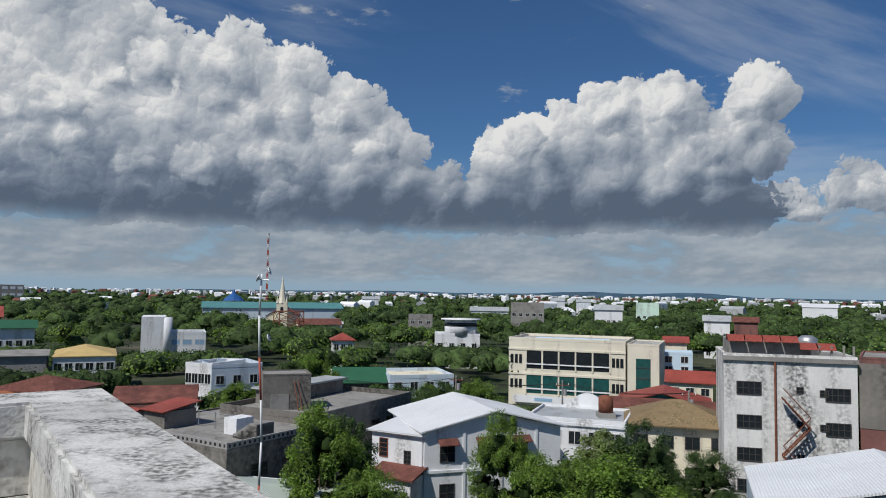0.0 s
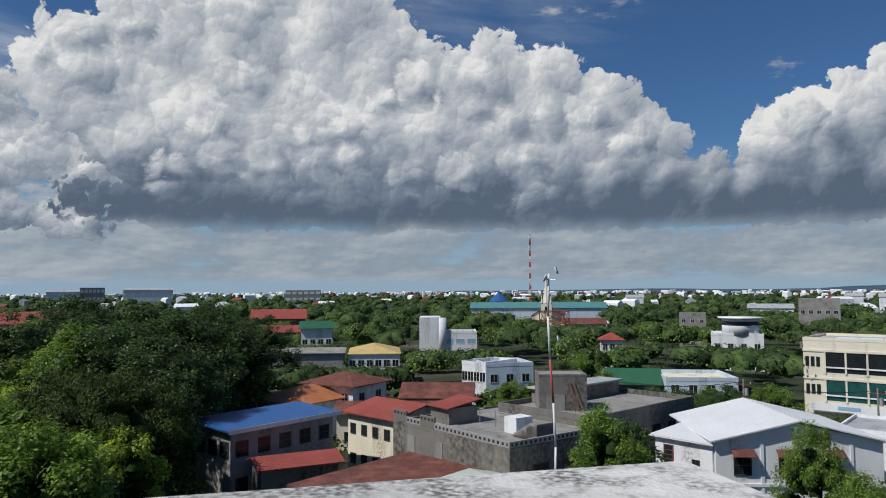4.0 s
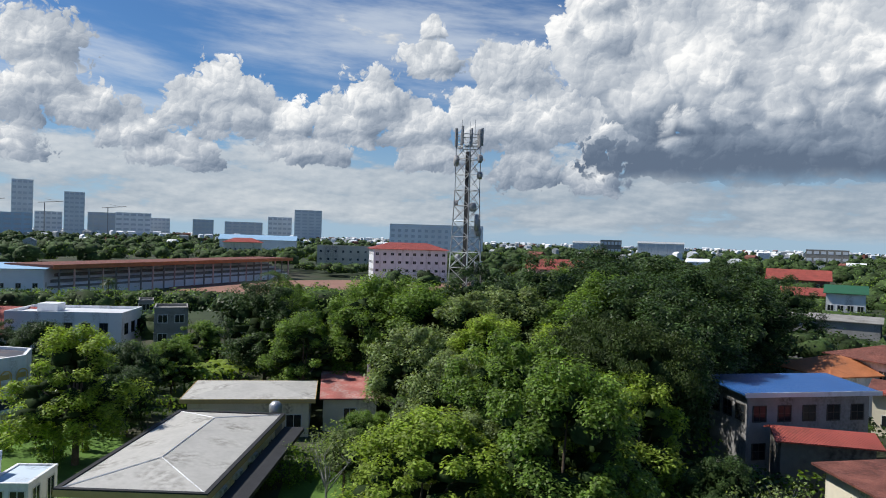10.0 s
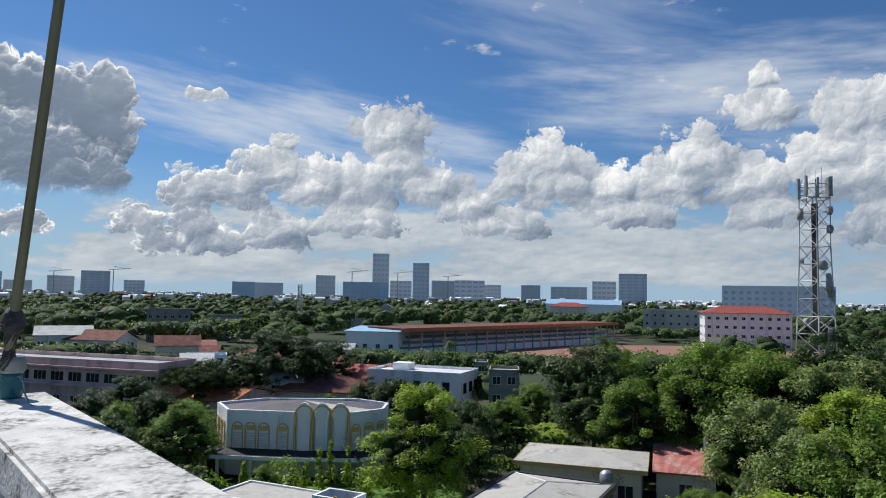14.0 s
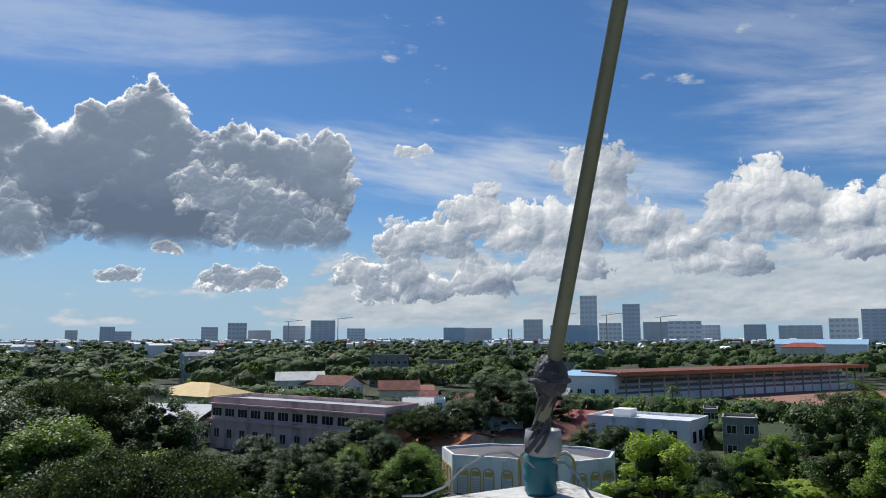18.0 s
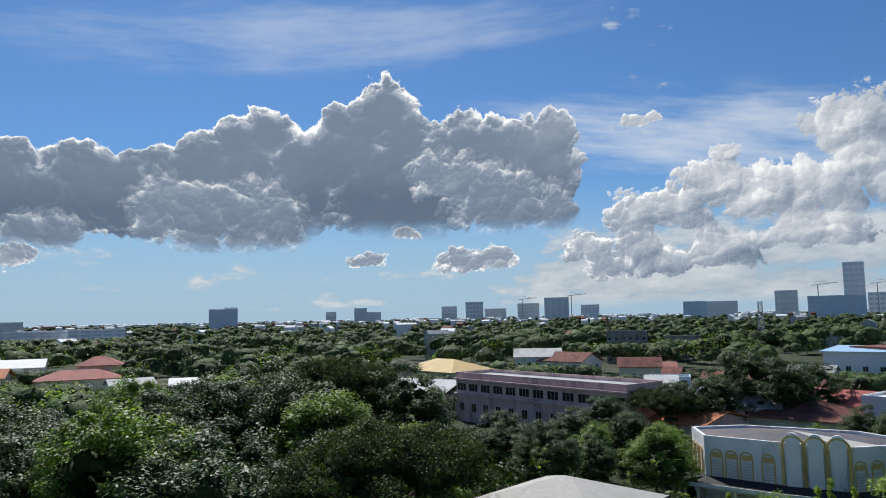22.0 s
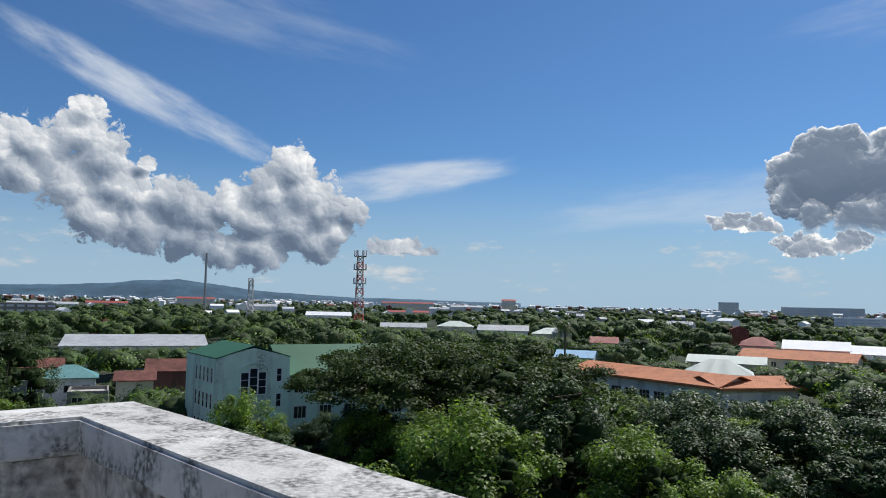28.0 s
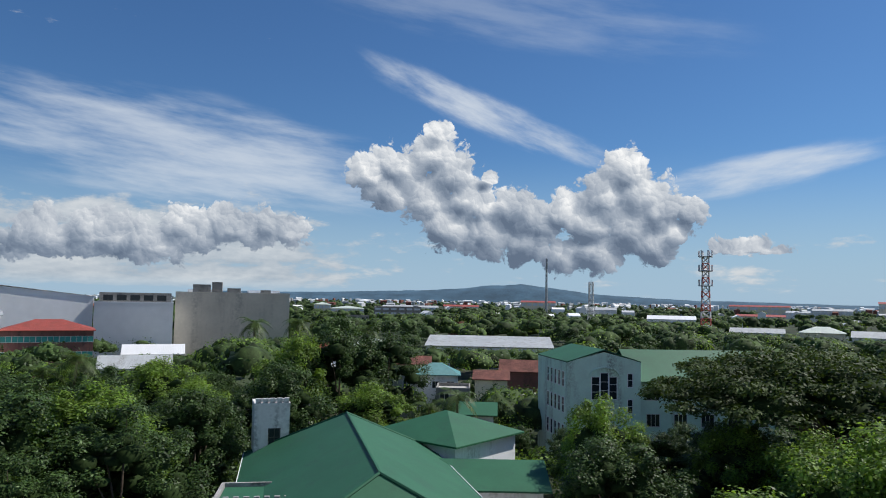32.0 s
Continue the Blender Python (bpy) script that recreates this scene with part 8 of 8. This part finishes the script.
# half-bare tree by the blue roof
for k, (az, d, h) in enumerate(((36.2, 47, 6.5), (34.4, 49, 5.5), (67.8, 55, 5.5))):
    rng = random.Random(k)
    root = thing("bare_tree", "half-bare tree with thin pale branches", "tree", Matrix.Translation(polar(az, d)))
    bm = bmesh.new()
    bar(bm, (0, 0, -0.2), (0.1, 0, h * 0.4), 0.12, 0.08)
    tips = []
    for q in range(9):
        a, b_ = rng.uniform(0, 6.28), rng.uniform(0.8, 1.9)
        m1 = Vector((math.cos(a) * b_, math.sin(a) * b_, h * rng.uniform(0.55, 0.8)))
        bar(bm, (0.1, 0, h * rng.uniform(0.25, 0.4)), m1, 0.05, 0.03, 5)
        for _ in range(4):
            e = m1 + Vector((rng.uniform(-0.9, 0.9), rng.uniform(-0.9, 0.9), rng.uniform(0.4, h * 0.28)))
            bar(bm, m1, e, 0.025, 0.008, 4)
            tips.append(e)
    part("trunk", bm, M["concrete"], root)
    nr = np.random.default_rng(k)
    v, f = leaf_quads(nr, np.array([t[:] for t in tips]), np.full(len(tips), 0.5), 14, 0.2)
    part("leaves", np_mesh("leaves", v, f, LEAF["grey"]), None, root)

# lawn and dirt path in the court
lb = bmesh.new()
lb.faces.new([lb.verts.new(p) for p in (polar(74, 40, 0.03), polar(63, 44, 0.03), polar(65, 66, 0.03), polar(71, 62, 0.03))])
tagged(part("lawn", lb, M["lawn"]), "patch of bright mown grass", "lawn", kind="structure")
lb = bmesh.new()
lb.faces.new([lb.verts.new(p) for p in (polar(65.5, 40, 0.06), polar(61.5, 40, 0.06), polar(62.3, 66, 0.06), polar(64.6, 66, 0.06))])
tagged(part("pavement", lb, M["path"]), "pale dirt path between the trees", "path", kind="structure")
lb = bmesh.new()
lb.faces.new([lb.verts.new(p) for p in (polar(104, 48, 0.02), polar(76, 40, 0.02), polar(76, 66, 0.02), polar(84, 82, 0.02), polar(104, 82, 0.02))])
tagged(part("courtyard", lb, M["lawn"]), "grassy court before the chapel", "lawn", kind="structure")
lb = bmesh.new()
lb.faces.new([lb.verts.new(p) for p in (polar(3, 98, 0.04), polar(-22, 84, 0.04), polar(-24, 92, 0.04), polar(4, 112, 0.04))])
tagged(part("road", lb, M["road"]), "grey asphalt street between the shops", "road", kind="structure")

# street poles with slack wires
spans = [((-14, 96), (2, 100), (16, 96), (30, 88)), ((30, -50), (46, -66), (66, -60))]
for line in spans:
    tops = []
    for x, y in line:
        root = thing("power_pole", "grey power pole with a crossarm", "power pole", Matrix.Translation((x, y, 0)), "power poles")
        part("shaft", bar(bmesh.new(), (0, 0, -0.2), (0, 0, 8.6), 0.15, 0.1, 8), M["concrete"], root)
        part("crossarm", bx(-0.9, 0.9, -0.05, 0.05, 7.9, 8.05), M["rust"], root)
        for xx in (-0.8, 0, 0.8):
            part("insulator", bar(bmesh.new(), (xx, 0, 8.05), (xx, 0, 8.3), 0.05), M["white"], root)
        part("transformer", bar(bmesh.new(), (0.35, 0, 6.6), (0.35, 0, 7.5), 0.22, 0.22, 10), M["dish"], root)
        tops.append(Vector((x, y, 8.3)))
    for a, b_ in zip(tops, tops[1:]):
        for o_ in (-0.8, 0.0, 0.8):
            w_ = thing("power_line", "slack black power line", "cable", Matrix.Identity(4), "power lines")
            part("wire", tube(bmesh.new(), [a.lerp(b_, s / 8) + Vector((o_ * 0.6, o_ * 0.6, -0.7 * math.sin(math.pi * s / 8))) for s in range(9)], 0.022, 4), M["cable"], w_)


# the middle distance and the far woods: joined canopies, each crown a rough dome of leaf sprays
def canopy(name, label, spots, per, size, seed, material):
    rng = np.random.default_rng(seed)
    sp = np.array(spots)
    n = len(sp)
    u = rng.normal(0, 1, (n, per, 3))
    u[:, :, 2] = np.abs(u[:, :, 2]) * 0.9 + 0.05
    u /= np.linalg.norm(u, axis=2, keepdims=True)
    lob = 1 + 0.20 * np.sin(u @ rng.normal(0, 3.2, (3, 1)) + rng.uniform(0, 6, (n, 1, 1)))
    r, h = sp[:, 3][:, None, None], sp[:, 2][:, None, None]
    p = u * r * lob * rng.uniform(0.8, 1.04, (n, per, 1)) * np.array([1, 1, 0.72])
    p[:, :, 0] += sp[:, 0][:, None]
    p[:, :, 1] += sp[:, 1][:, None]
    p[:, :, 2:] += h - r * 0.75
    nr = u + rng.normal(0, 0.38, u.shape) + np.array([0, 0, 0.2])
    nr /= np.linalg.norm(nr, axis=2, keepdims=True)
    t = np.cross(nr, rng.normal(0, 1, u.shape))
    t /= np.linalg.norm(t, axis=2, keepdims=True)
    b_ = np.cross(nr, t)
    s = size * rng.uniform(0.6, 1.4, (n, per, 1))
    q = np.stack([p - t * s * 0.55, p + b_ * s * 0.4, p + t * s * 0.6, p - b_ * s * 0.4], 2).reshape(-1, 3)
    ob = new(name, np_mesh(name, q, np.arange(len(q)).reshape(-1, 4), material))
    return tagged(ob, label, "trees", kind="stuff")


def crowns(label, spots, lobes, cuts, seed):
    """Solid lumpy crowns, each of several swelling lobes."""
    rng = np.random.default_rng(seed)
    sp = np.array(spots)
    n = len(sp)
    a, q = rng.uniform(0, 6.283, (n, lobes)), np.sqrt(rng.uniform(0, 1, (n, lobes))) * 0.5
    q[:, 0] = 0
    r = sp[:, 3:4] * rng.uniform(0.32, 0.5, (n, lobes)) * (1 if lobes > 2 else 1.45)
    z = sp[:, 2:3] - r * 0.8 - sp[:, 3:4] * 0.1 - sp[:, 3:4] * q ** 2 * rng.uniform(0.5, 1.0, (n, lobes))
    c = np.stack([sp[:, 0:1] + np.cos(a) * q * sp[:, 3:4], sp[:, 1:2] + np.sin(a) * q * sp[:, 3:4], z], 2)
    v, f = lumps(rng, c.reshape(-1, 3), r.ravel(), cuts, 0.2, 0.8)
    tagged(new("woods", np_mesh("woods", v, f, LEAF["crowns"])), label, "trees", kind="stuff")


frng = random.Random(99)
# undergrowth that closes the ground between the near trunks
low_spots = {"deep": [], "mid": []}
for _i in range(1500):
    az, d = frng.uniform(-34, 240), math.sqrt(frng.uniform(46 ** 2, 112 ** 2))
    p = polar(az, d)
    if 61 < az < 104 and d < 74:
        continue
    h = free_height(p.x, p.y, 2.6, frng.uniform(2.8, 5.5))
    if h > 1.6:
        low_spots[frng.choice(("deep", "mid"))].append((p.x, p.y, h, min(frng.uniform(2.2, 3.6), h)))
for m_, sp in low_spots.items():
    canopy("undergrowth", "dense green undergrowth between the trees and houses", sp, 150, 0.34, 190 + len(sp), LEAF[m_])
bands = ((104, 240, 1600, 4, 2, 300, 0.4), (240, 450, 2000, 4, 2, 110, 0.62), (450, 950, 2500, 3, 2, 30, 1.1), (950, 2000, 3400, 2, 1, 0, 0), (2000, 4300, 3000, 1, 1, 0, 0))
for k, (d0, d1, n, lobes, cuts, per, size) in enumerate(bands):
    spots = {"deep": [], "mid": [], "far": []} if k else {"deep": [], "mid": []}
    for _i in range(n):
        az, d = frng.uniform(-38, 242), math.sqrt(frng.uniform(d0 * d0, d1 * d1))
        if k == 4 and 170 < az < 188:
            continue
        p = polar(az, d)
        r = frng.uniform(3.4, 6.2) * (1 + 0.3 * k)
        h = free_height(p.x, p.y, r, frng.uniform(9.0, 14) if k < 3 else frng.uniform(8, 14))
        if h > 3:
            spots[frng.choice(("deep", "deep", "mid", "far") if k else ("deep", "deep", "mid"))].append((p.x, p.y, h, min(r, h * 0.9)))
    label = "belt of dense dark green trees between the houses" if k < 3 else "distant dark green woods towards the horizon"
    crowns(label, [q for sp in spots.values() for q in sp], lobes, cuts, 230 + k)
    for m_, sp in spots.items():
        if per:
            canopy("woods", "loose green leaf sprays of the tree belt", sp, per, size, 200 + k, LEAF[m_])
patterns = [ob for ob in scene.collection.objects if ob.parent is None and ob.location.z < -400]
for ob in [c for r in patterns for c in r.children_recursive] + patterns:
    bpy.data.objects.remove(ob)
